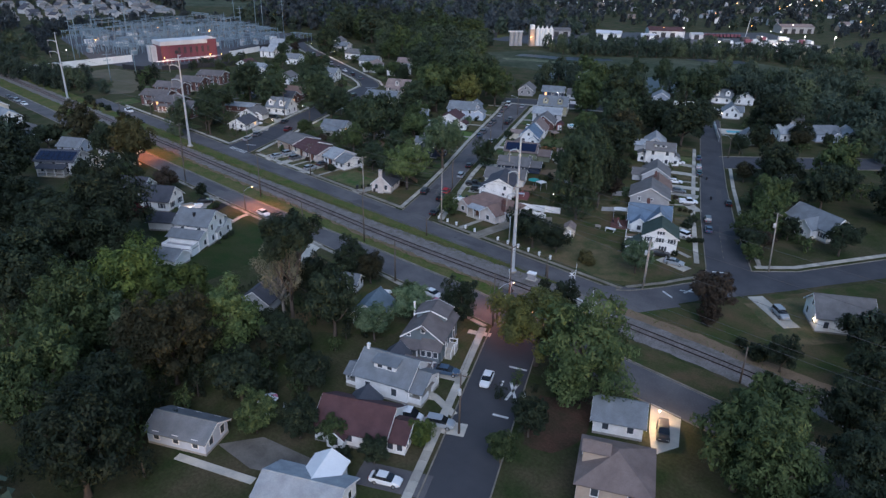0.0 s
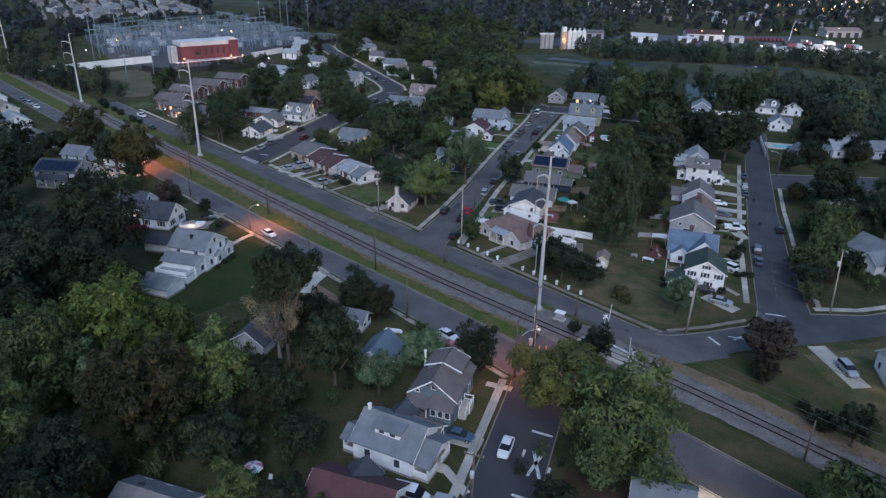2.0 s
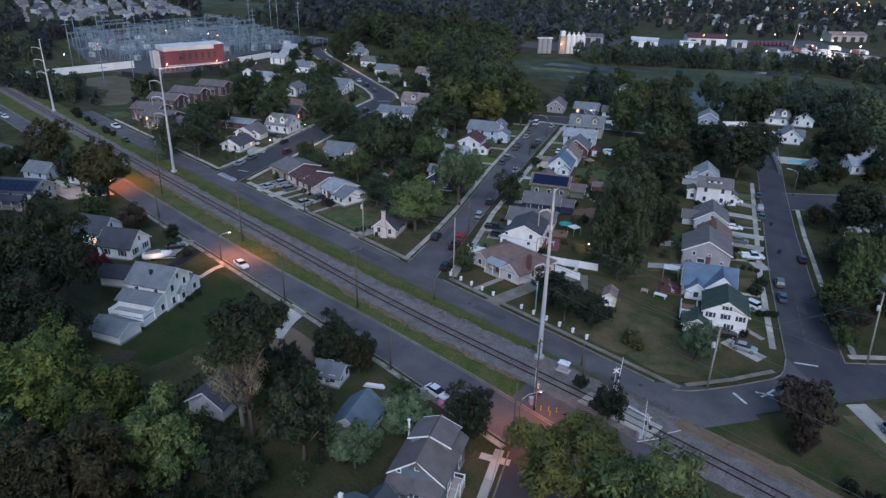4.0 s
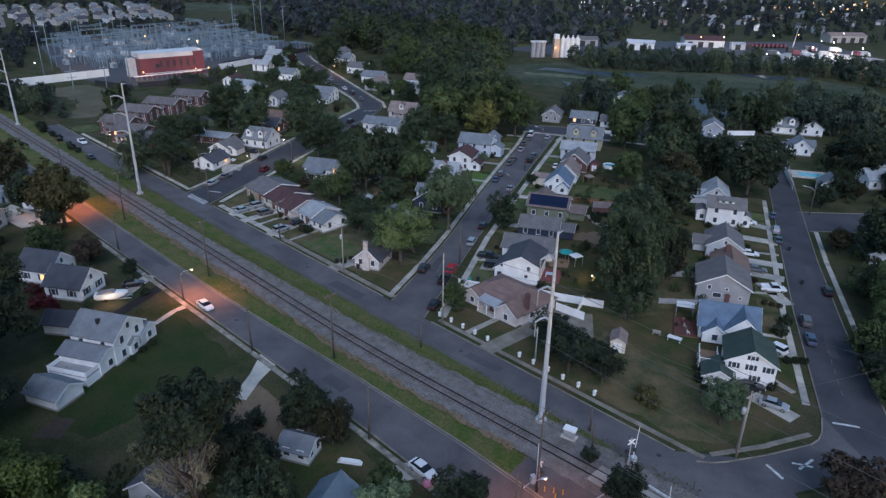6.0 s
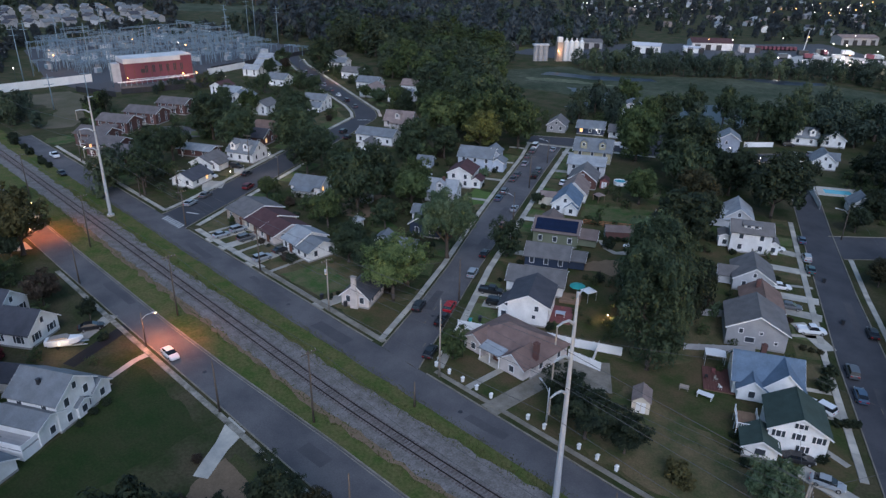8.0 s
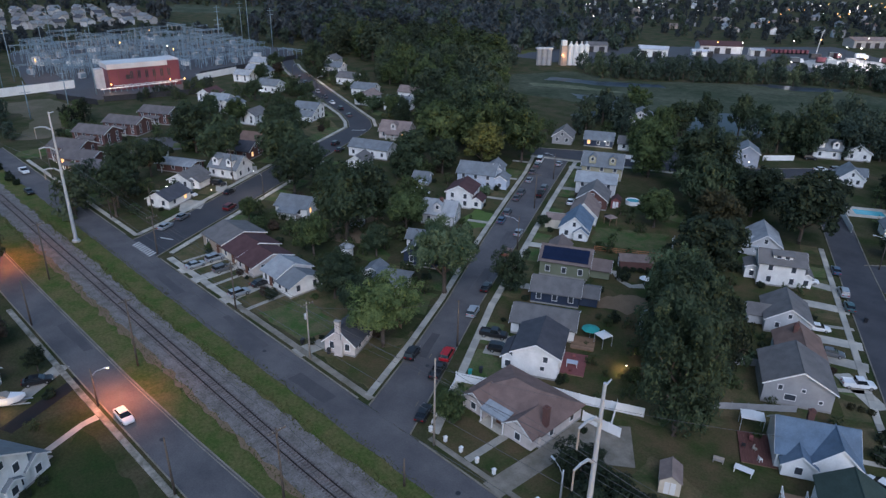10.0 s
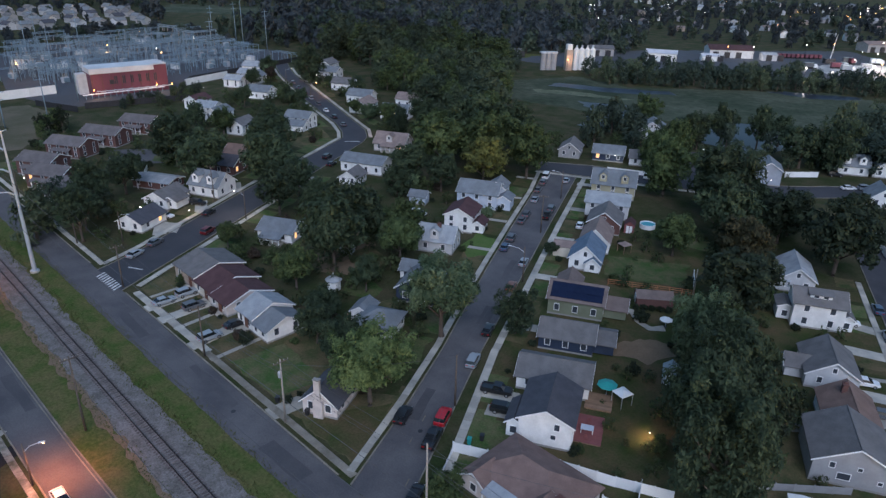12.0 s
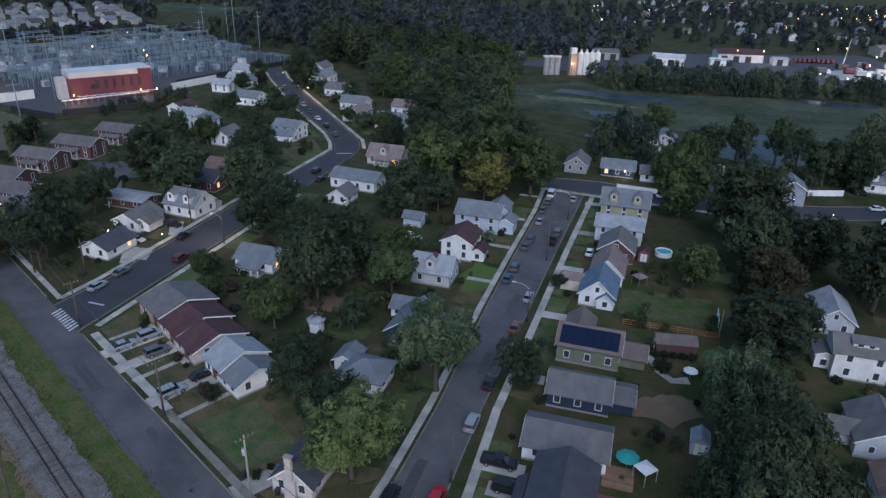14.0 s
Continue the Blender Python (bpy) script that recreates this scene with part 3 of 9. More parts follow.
def hip_roof(L, W, hw, hr, over=0.4):
    e, x, r = W / 2 + over, L / 2 + over, max(0.2, (L - W) / 2)
    zr, ze = hw + hr, hw - 0.05
    return Shape().add([(-x, -e, ze), (x, -e, ze), (x, e, ze), (-x, e, ze), (-r, 0, zr), (r, 0, zr), (-x, -e, ze - 0.16), (x, -e, ze - 0.16), (x, e, ze - 0.16), (-x, e, ze - 0.16)],
                       [(0, 1, 5, 4), (1, 2, 5), (2, 3, 4, 5), (3, 0, 4), (6, 9, 8, 7), (0, 6, 7, 1), (1, 7, 8, 2), (2, 8, 9, 3), (3, 9, 6, 0)])


def gable_body(L, W, hw, hr, z0=0.3):
    return Shape().prism([(-W / 2, z0), (W / 2, z0), (W / 2, hw), (0, hw + hr - 0.14), (-W / 2, hw)], -L / 2, L / 2)


def swap(s):
    """Turns a shape a quarter: its y becomes x."""
    s.v = [(y, -x, z) for x, y, z in s.v]
    return s


def rake_boards(root, L, W, hw, hr, over=0.4):
    k = hr / (W / 2)
    for sx in (-1, 1):
        x = sx * (L / 2 + over)
        s = Shape()
        for sy in (-1, 1):
            e = W / 2 + over
            z1, z0 = hw + hr + 0.03, hw + hr + 0.03 - k * e
            s.add([(x - 0.03, 0, z1), (x + 0.03, 0, z1), (x + 0.03, sy * e, z0), (x - 0.03, sy * e, z0), (x - 0.03, 0, z1 - 0.24), (x + 0.03, 0, z1 - 0.24), (x + 0.03, sy * e, z0 - 0.24), (x - 0.03, sy * e, z0 - 0.24)],
                  [(0, 1, 2, 3), (4, 7, 6, 5), (0, 4, 5, 1), (2, 6, 7, 3), (0, 3, 7, 4), (1, 5, 6, 2)])
        part("rake_board", s, "trim_white", root)


PLOTS = []


def house(x, y, ang, L, W, hw, hr, wall, roof, label, hip=False, dormers=0, dside=-1, chimney=None, porch=None, wings=(), win=True, lit=(), shutters=False, category="house", door=None, solar=False, group="", name="house", trim=True, exact=False, shed_dormer=False, gable=None):
    """A house with its ridge along its own x. porch: (side, width, depth); wings: (x, y, turn, L, W, hw, hr) with roofs of their own; chimney: (x, y)."""
    if not exact:
        L, W, hw, hr = 0.96 * L, 0.95 * W, max(2.4, 0.89 * hw), 0.9 * hr
    root = thing(name, pose(x, y, 0, 0, 0, ang), label, category, group)
    PLOTS.append((x, y, 0.62 * max(L, W) + 1.2))

    def faces(turn):
        """Whether a wall looks to the south or east, where the gardens lie open."""
        a = radians(ang + turn - 90)
        return math.cos(a) - math.sin(a) > -0.35 or y < 80
    part("foundation", Shape().box(-L / 2 - 0.03, -W / 2 - 0.03, 0, L / 2 + 0.03, W / 2 + 0.03, 0.34), "foundation", root)
    if hip:
        part("wall", Shape().box(-L / 2, -W / 2, 0.3, L / 2, W / 2, hw), wall, root)
        part("roof", hip_roof(L, W, hw, hr), roof, root)
    else:
        part("wall", swap(gable_body(L, W, hw, hr)), wall, root)
        part("roof", gable_roof(L, W, hw, hr), roof, root)
        if trim:
            rake_boards(root, L, W, hw, hr)
    if win:
        floors = [1.65] if hw < 3.7 else [1.5, hw - 0.95]
        k = 0
        for z in floors:
            n = max(2, int(L / 3.0))
            for i in range(n):
                for side, turn in ((-1, 0), (1, 180)):
                    if not faces(turn):
                        continue
                    add_window(root, -L / 2 + L * (i + 0.5) / n, side * (W / 2 + 0.03), z, turn, lit=k in lit, shutters=shutters)
                    k += 1
            n = max(2, int(W / 3.2))
            for i in range(n):
                for side, turn in ((1, 90), (-1, 270)):
                    if not faces(turn) or (gable is not None and side < 0):
                        continue
                    add_window(root, side * (L / 2 + 0.03), -W / 2 + W * (i + 0.5) / n, z, turn, lit=k in lit, shutters=shutters)
                    k += 1
        if hr > 2.0 and not hip:
            for side, turn in ((1, 90), (-1, 270)):
                if faces(turn) and (gable is None or side > 0):
                    add_window(root, side * (L / 2 + 0.03), 0, hw + hr * 0.32, turn, 0.7, 1.0)
    for wy, wz, ww, wh in gable or ():
        add_window(root, -L / 2 - 0.03, wy, wz, 270, ww, wh, shutters=shutters)
    if door:
        dx, dy, turn = door
        part("door", Shape().box(-0.5, -0.06, 0.35, 0.5, 0.05, 2.4), "wood_door", root, m=pose(dx, dy, 0, 0, 0, turn))
        part("doorstep", Shape().box(-0.8, -1.1, 0, 0.8, 0, 0.2).box(-0.8, -0.7, 0.2, 0.8, 0, 0.34), "concrete", root, m=pose(dx, dy, 0, 0, 0, turn))
    if chimney:
        cx, cy = chimney
        zc = hw + hr + 0.7
        part("chimney", Shape().box(cx - 0.4, cy - 0.35, 0.3, cx + 0.4, cy + 0.35, zc).box(cx - 0.47, cy - 0.42, zc, cx + 0.47, cy + 0.42, zc + 0.12).box(cx - 0.18, cy - 0.18, zc + 0.12, cx + 0.18, cy + 0.18, zc + 0.4), "brick_red", root)
    for i in range(dormers):
        px = -L / 2 + L * (i + 0.5) / dormers
        dw, dh = 1.9, 1.35
        base_y = dside * W * 0.30
        zb = hw + hr * 0.35
        body = gable_body(W * 0.36, dw, zb + dh, 0.75, zb - 0.6)
        dm = part("dormer", body, wall, root, m=pose(px, base_y, 0))
        rf = swap(gable_roof(W * 0.36, dw, zb + dh, 0.75, 0.22, 0.1))
        part("dormer_roof", rf, roof, dm)
        add_window(dm, 0, dside * (W * 0.18 + 0.03), zb + 0.75, 0 if dside < 0 else 180, 0.75, 0.95)
    if porch:
        side, pw, pd = porch
        s = Shape()
        y0 = side * W / 2
        y1 = side * (W / 2 + pd)
        a, b = min(y0, y1), max(y0, y1)
        part("porch_floor", Shape().box(-pw / 2, a, 0, pw / 2, b, 0.45), "concrete", root)
        zr, ze = min(hw, 3.3), min(hw, 3.3) - 0.7
        part("porch_roof", s.slab([(-pw / 2 - 0.3, y0, zr), (pw / 2 + 0.3, y0, zr), (pw / 2 + 0.3, y1 + side * 0.3, ze), (-pw / 2 - 0.3, y1 + side * 0.3, ze)], 0.14), roof, root)
        for i in range(4):
            px = -pw / 2 + 0.15 + (pw - 0.3) * i / 3
            yy = y1 - side * 0.15
            part("post", Shape().box(px - 0.09, yy - 0.09, 0.45, px + 0.09, yy + 0.09, ze), "trim_white", root)
        part("railing", Shape().box(-pw / 2, y1 - side * 0.1 - 0.04, 1.25, pw / 2, y1 - side * 0.1 + 0.04, 1.33), "trim_white", root)
    if shed_dormer:
        dl, z0, z1 = L * 0.42, hw + hr * 0.38, hw + hr * 0.78
        y0, y1 = -W * 0.31, -W * 0.05
        dm = part("dormer", Shape().add([(-dl / 2, y0, z0 - 0.3), (dl / 2, y0, z0 - 0.3), (dl / 2, y1, z0 - 0.3), (-dl / 2, y1, z0 - 0.3), (-dl / 2, y0, z1), (dl / 2, y0, z1), (dl / 2, y1, z1 + 0.2), (-dl / 2, y1, z1 + 0.2)],
                                        [(0, 3, 2, 1), (4, 5, 6, 7), (0, 1, 5, 4), (1, 2, 6, 5), (2, 3, 7, 6), (3, 0, 4, 7)]), wall, root)
        part("dormer_roof", Shape().slab([(-dl / 2 - 0.3, y0 - 0.35, z1 + 0.1), (dl / 2 + 0.3, y0 - 0.35, z1 + 0.1), (dl / 2 + 0.3, y1 + 0.3, z1 + 0.42), (-dl / 2 - 0.3, y1 + 0.3, z1 + 0.42)], 0.12), roof, dm)
        for k in (-1, 1):
            add_window(dm, k * dl * 0.22, y0 - 0.03, (z0 + z1) / 2, 0, 0.8, 0.55)
    for wx, wy, turn, wl, ww, wh, wr, *wroof in wings:
        if not exact:
            wl, ww, wh, wr = 0.96 * wl, 0.95 * ww, max(2.2, 0.89 * wh), 0.9 * wr
        w = part("wing", swap(gable_body(wl, ww, wh, wr)), wall, root, m=pose(wx, wy, 0, 0, 0, turn))
        part("wing_roof", gable_roof(wl, ww, wh, wr, 0.35), wroof[0] if wroof else roof, w)
        if trim:
            rake_boards(w, wl, ww, wh, wr, 0.35)
        for side, tn in ((1, 90), (-1, 270)):
            if faces(turn + tn):
                add_window(w, side * (wl / 2 + 0.03), 0, 1.45, tn, 0.9, 1.1)
    if solar:
        sl = math.degrees(math.atan2(hr, W / 2))
        for i in range(7):
            part("solar_panel", Shape().box(-0.72, -1.0, 0.0, 0.72, 1.0, 0.05), "solar_glass", root, m=pose(-L / 2 + 1.0 + i * (L - 2) / 6, -W * 0.2, hw + hr * 0.6 + 0.16, sl))
            part("solar_panel", Shape().box(-0.72, -0.8, 0.0, 0.72, 0.8, 0.05), "solar_glass", root, m=pose(-L / 2 + 1.0 + i * (L - 2) / 6, -W * 0.4, hw + hr * 0.2 + 0.16, sl))
    return root


# east side of the parked-car street
stucco_house = house(-101.8, 130.6, 0, 14, 10, 2.9, 2.7, "stucco", "roof_russet", "low stucco bungalow with brown shingle roof and white-framed front gables", hip=True,
      wings=((4.0, -4.2, 90, 4.5, 5.0, 2.9, 1.9), (-4.8, -4.0, 90, 3.6, 4.4, 2.8, 1.5)), chimney=(6.2, -3.2), door=(-0.4, -5.05, 0))
part("porch_roof", Shape().slab([(-2.9, -4.4, 3.0), (1.6, -4.4, 3.0), (1.6, -6.6, 2.5), (-2.9, -6.6, 2.5)], 0.12), "roof_light", stucco_house)
for k in (-2.7, -0.6, 1.4):
    part("post", Shape().box(k - 0.08, -6.5, 0, k + 0.08, -6.34, 2.45), "trim_white", stucco_house)
part("porch_floor", Shape().box(-2.9, -6.6, 0, 1.6, -4.8, 0.25), "concrete", stucco_house)
house(-108.4, 142.6, 118, 9.0, 7.4, 4.4, 1.8, "siding_white", "roof_dark", "white clapboard two-storey house with dark gable roof", exact=True, gable=((-1.6, 3.6, 0.7, 1.0), (-1.2, 1.9, 0.65, 0.7)), wings=((-1.5, 4.4, 0, 5, 2.0, 2.9, 0.7),))
house(-114.6, 152.2, 29, 11.5, 7.6, 2.9, 1.9, "siding_white", "roof_grey", "white ranch house with wide grey shingle roof")
house(-120.2, 163.2, 29, 9.5, 7.0, 3.0, 1.9, "siding_navy", "roof_grey", "navy clapboard bungalow with grey roof and white windows", wings=((6.0, 0.3, 0, 4.0, 5.6, 2.6, 1.1),))
house(-126.3, 174.6, 28, 10.5, 7.6, 3.9, 2.3, "siding_sage", "roof_cocoa", "sage green house with solar panels on its brown roof", solar=True, wings=((-2.2, 3.5, 90, 7.5, 4.8, 3.9, 1.9), (7.0, 0.2, 0, 4.5, 5.2, 2.6, 1.4)))
house(-136.9, 193.2, 117, 9, 7, 3.3, 3.2, "siding_white", "roof_blue", "white cape house with pale blue shingle roof", wings=((-3.6, -1.7, 0, 3.2, 3.2, 2.6, 1.4),))
house(-140.9, 202.6, 117, 9, 6.8, 3.3, 3.2, "siding_white", "roof_taupe", "white house with pinkish brown steep roof")
house(-145.6, 213.4, 117, 8.5, 8, 3.3, 3.0, "brick_red", "roof_grey", "red brick house with grey gable roof", lit=(9,))
house(-150.6, 222.0, 28, 11, 7, 4.6, 2.0, "siding_pale_grey", "roof_light", "pale grey two-storey house with light roof")
house(-158.0, 236.4, 28, 12, 8, 4.6, 3.4, "siding_beige", "roof_slate", "large beige house with two gabled dormers", dormers=2)
# west side of that street
house(-134.2, 123.4, 117, 7.5, 5.8, 2.8, 2.7, "stucco", "roof_dark", "small cream stucco cottage with a tall end chimney", chimney=None)
house(-145.6, 142.2, 28, 7.5, 6.8, 2.8, 1.9, "siding_white", "roof_slate", "white cottage under a hipped slate-grey roof", hip=True, wings=((-4.2, 3.0, 90, 4.4, 3.6, 2.7, 1.1),))
house(-150.4, 156.8, 117, 9, 7.6, 3.6, 2.8, "siding_navy", "roof_slate", "dark navy house with white window frames", wings=((-1, -4.4, 90, 3, 4, 2.8, 1.4),))
house(-157.0, 161.0, 28, 5, 4.5, 2.5, 1.5, "siding_white", "roof_slate", "white detached garage with grey roof", category="garage", name="garage")
house(-164.4, 175.0, 28, 8.5, 7, 3.4, 2.8, "siding_pale_grey", "roof_light", "pale grey cape house with light roof and brick chimney", chimney=(0.5, -1.2), dormers=1)
house(-169.6, 188.2, 118, 8.5, 7.2, 4.9, 2.0, "siding_white", "roof_maroon", "white two-storey house with maroon roof and side porch", wings=((-1.5, -4.6, 0, 4.5, 3, 2.8, 1.0),))
house(-177.4, 203.0, 28, 11, 8.5, 4.9, 2.4, "siding_pale_blue", "roof_slate", "big pale blue house with cross gables and slate-blue roof", wings=((4, 3.0, 90, 6, 5, 5.6, 1.8), (6.8, -1, 90, 5, 4, 3.6, 1.2)))
house(-188.8, 191.6, 28, 4.6, 3.6, 2.3, 1.2, "siding_pale_blue", "roof_slate", "pale blue garden shed with blue-grey roof", category="shed", name="shed", win=False)
# row facing the railway street
house(-185.2, 130.4, 0, 8.6, 10.6, 3.0, 1.6, "siding_tan", "roof_grey", "tan stepped row house with grey gable roof", exact=True, door=(2.5, -5.45, 0))
house(-177.3, 129.9, 0, 7.0, 10.0, 2.7, 1.6, "siding_cream", "roof_maroon", "cream stepped row house with dark maroon roof", exact=True, door=(1.5, -5.15, 0))
house(-170.6, 129.2, 0, 6.4, 9.4, 2.5, 1.6, "stucco", "roof_maroon", "stucco stepped row house with maroon roof", exact=True, door=(1.0, -4.85, 0))
house(-162.0, 129.2, 0, 5.2, 8.2, 2.9, 1.8, "siding_white", "roof_light", "white split-level house with pale grey roof", exact=True, door=(0.5, -4.15, 0))
house(-157.0, 128.8, 0, 4.6, 7.6, 2.4, 1.6, "siding_white", "roof_slate", "white lower annexe of the split-level house", exact=True)
house(-193.0, 152.4, 28, 9, 7.5, 3.0, 2.0, "siding_white", "roof_slate", "white ranch house with pale grey roof and screened porch", porch=(-1, 5, 2.5), lit=(2,))
# side street, far bank
house(-231.2, 142.2, 118, 9, 7.4, 2.9, 2.1, "siding_white", "roof_grey", "white ranch house with grey gable roof and brick front", wings=((-1, -3.6, 0, 5, 4, 2.7, 1.2),))
house(-231.4, 155.0, 24, 9.4, 7.6, 3.2, 3.0, "siding_white", "roof_slate", "white cape house with two dormers", dormers=2, dside=-1, exact=True)
house(-246.0, 146.5, 28, 12, 7, 2.7, 0.9, "brick_red", "roof_light", "low brick house with nearly flat pale roof")
house(-246.4, 167.2, 28, 10, 8, 3.4, 2.4, "brick_red", "roof_dark", "dark brick house with lit rear wall", lit=(3,))
house(-220.6, 131.4, 118, 9, 7, 2.8, 2.0, "siding_white", "roof_dark", "white ranch house half hidden by trees", lit=(1,))
house(-252.0, 176.0, 28, 10, 8, 3.4, 2.4, "brick_red", "roof_brown", "brown-roofed brick house among trees")
for bx, by, ln in ((-292, 139.6, 13), (-298.8, 152.4, 14), (-306.5, 167.6, 13), (-279, 127.6, 12), (-264.5, 126.0, 12), (-251.5, 125.5, 9)):
    house(bx, by, 30, ln, 8.5, 4.8, 1.9, "brick_red", "roof_umber", "red brick duplex with grey roof and white upper porches", porch=(-1, 6, 1.4), lit=(5,) if bx == -264.5 else (), group="brick duplexes")
# street bend and beyond
house(-276, 213.0, 26, 10, 7, 5.0, 2.0, "siding_white", "roof_slate", "white two-storey house with lower brown-roofed wing", wings=((0, -4.5, 0, 10, 5, 2.8, 1.6),))
house(-232.2, 219.8, 28, 11, 8, 3.2, 3.2, "stucco", "roof_taupe", "tan cape house with dormer and lit porch", dormers=1, lit=(2,), porch=(-1, 5, 1.5))
house(-219.8, 198.6, 24, 14, 7.5, 3.8, 1.9, "siding_white", "roof_slate", "long white house with slate-grey roof")
house(-213.4, 188.6, 117, 7, 5.6, 2.8, 2.0, "siding_white", "roof_grey", "white house with dark gable roof half under trees")
for hx, hy, ha, rf, lb in ((-264.6, 249.4, 26, "roof_slate", "white house with grey roof and porch"), (-296, 257, 26, "roof_slate", "white house with slate-grey roof"), (-322, 268, 26, "roof_grey", "white house beside a street light"),
                           (-352, 281, 26, "roof_slate", "pale house on the far street"), (-372, 294, 116, "roof_grey", "small white house on the far street"), (-282, 247, 116, "roof_taupe", "small house with taupe roof"),
                           (-330, 229, 26, "roof_slate", "white house with light roof"), (-362, 244, 116, "roof_slate", "white house with slate roof"), (-388, 260, 26, "roof_light", "pale house near the yard fence"), (-277, 268, 26, "roof_taupe", "tan house behind trees"), (-228.3, 268, 116, "roof_slate", "pale house between tall trees")):
    house(hx, hy, ha, 11, 8, 4.0, 2.3, "siding_white", rf, lb, lit=(4,) if hx == -322 else ())
for hx, hy, ha, wl, rf, lb in ((-329, 199.5, 116, "siding_white", "roof_maroon", "white house with red roof near the substation"), (-315, 197, 26, "siding_white", "roof_light", "white house with pale roof"), (-304, 195.6, 116, "siding_white", "roof_slate", "white two-storey house with pale gable"),
                               (-283, 193, 116, "siding_white", "roof_grey", "white house with grey gable roof and garage"), (-359, 233, 26, "siding_white", "roof_light", "low white building by the yard fence"), (-370, 246, 26, "siding_cream", "roof_light", "low pale house by the yard fence")):
    house(hx, hy, ha, 9, 7, 4.2, 2.0, wl, rf, lb)
# between the two residential streets
house(-60.8, 140.9, 117, 7.2, 7.4, 4.2, 2.2, "siding_white", "roof_green", "white two-storey house with green roof and dark shutters", shutters=True, exact=True, gable=((2.5, 3.3, 0.6, 0.95), (0.0, 3.3, 0.6, 0.95), (-2.5, 3.3, 0.6, 0.95), (0, 5.0, 0.55, 0.7), (-0.8, 1.45, 0.6, 0.95)))
house(-63.2, 135.4, 117, 4.2, 4.4, 2.1, 1.2, "siding_white", "roof_green", "white garage with green roof", category="garage", name="garage", exact=True, gable=((0, 1.35, 1.3, 0.95),))
house(-68.9, 151.0, 28, 9.6, 7.4, 3.0, 2.8, "siding_white", "roof_blue", "white house with bright blue shingle roof and front gable", exact=True, wings=((2.2, -2.4, 90, 4.8, 5.6, 3.2, 2.6), (-2.2, -3.2, 90, 4.0, 4.0, 2.4, 1.5)), chimney=(-0.6, 1.4))
house(-76.4, 165.2, 117, 9.4, 10.2, 4.2, 2.9, "siding_grey", "roof_grey", "grey-beige two-storey house with broad gable", gable=((2.6, 3.1, 0.6, 0.8), (-0.6, 3.1, 0.5, 0.5), (1.0, 1.6, 1.5, 0.95), (-3.2, 1.6, 0.5, 0.5)))
house(-79.2, 174.8, 117, 8.2, 7.4, 3.2, 2.5, "siding_white", "roof_brown", "white house with reddish brown roof", chimney=(1.5, 0.8))
house(-85.5, 185.9, 117, 9, 8, 3.2, 2.7, "siding_pale_grey", "roof_grey", "grey cape house with dark roof", gable=((0, 3.7, 0.6, 0.8), (1.8, 1.7, 0.7, 1.0)), wings=((-0.5, 4.6, 90, 4, 4, 2.6, 1.4),))
house(-93.6, 203.4, 28, 8.6, 6.6, 5.0, 1.7, "siding_white", "roof_grey", "big white two-storey house with dark roof and dormer", exact=True, shed_dormer=True, wings=((-5.2, 0.6, 90, 4.0, 2.6, 3.0, 0.5), (4.9, -0.6, 90, 4.6, 2.2, 2.8, 0.7)))
house(-102.4, 217.2, 117, 10, 7, 3.4, 2.6, "siding_pale_grey", "roof_light", "pale grey house with light roof among trees", wings=((-2.5, 4, 90, 5, 5, 2.8, 1.4),))
house(-134.0, 281.4, 117, 8.4, 7.2, 5.4, 2.4, "siding_steel", "roof_slate", "grey-blue two-storey house at the street end", gable=((0.8, 3.6, 0.7, 1.0),))
# east of the second street, and by the curve
house(-38.2, 177.6, -26, 13, 8, 3.6, 2.8, "siding_white", "roof_slate", "white house with slate-blue roof and front gable", wings=((1, -3.5, 90, 5, 5, 3.2, 2.0),), shutters=True)
house(-20.6, 132.2, 32, 10, 8, 3.6, 3.0, "siding_white", "roof_grey", "white house with grey roof and a warm lit porch", lit=(3,))
house(-75.0, 266.0, 45, 11, 8, 3.6, 2.6, "siding_white", "roof_light", "white house with dark slate roof beside a pool")
house(-66.4, 274.6, 45, 9, 8, 3.6, 2.4, "siding_pale_blue", "roof_slate", "pale blue house with slate roof beside its neighbour", wings=((2.0, -3.5, 90, 4.0, 4.0, 3.0, 1.6),))
house(-59.0, 278.0, 128, 8, 7, 3.4, 2.6, "siding_white", "roof_light", "white house with its gable above dark trees")
house(-57.2, 206.4, 100, 8, 7, 3.4, 2.6, "siding_white", "roof_slate", "white gabled house under dark trees")
house(-83.4, 248.8, 117, 6, 6, 3.2, 2.6, "siding_white", "roof_slate", "small white gabled house behind the pool")
house(-104.8, 285.4, 117, 8, 7, 3.2, 3.0, "siding_white", "roof_slate", "small white cape house with lit entrance", wings=((3.0, -3.0, 90, 4, 4, 2.8, 1.8),))
house(-119.8, 311.0, 28, 9, 7, 3.6, 3.0, "siding_white", "roof_slate", "white house with steep blue-grey roof", dormers=2)
house(-112.2, 316.6, 117, 9, 8, 3.4, 2.8, "siding_white", "roof_light", "white house with pale gable")
house(-84.0, 290.0, 28, 10, 8, 3.4, 2.6, "siding_pale_grey", "roof_grey", "grey house beside the far street")
house(-189.4, 260.0, 117, 9, 7, 3.2, 2.6, "siding_grey", "roof_grey", "grey house with gable towards the cross street")
house(-178.4, 265.5, 28, 10, 7, 3.0, 2.2, "siding_navy", "roof_slate", "dark ranch house with lit porch lamp", lit=(0,))
house(-168.0, 268.5, 28, 8, 6, 3.0, 2.0, "siding_white", "roof_grey", "small white house among trees")
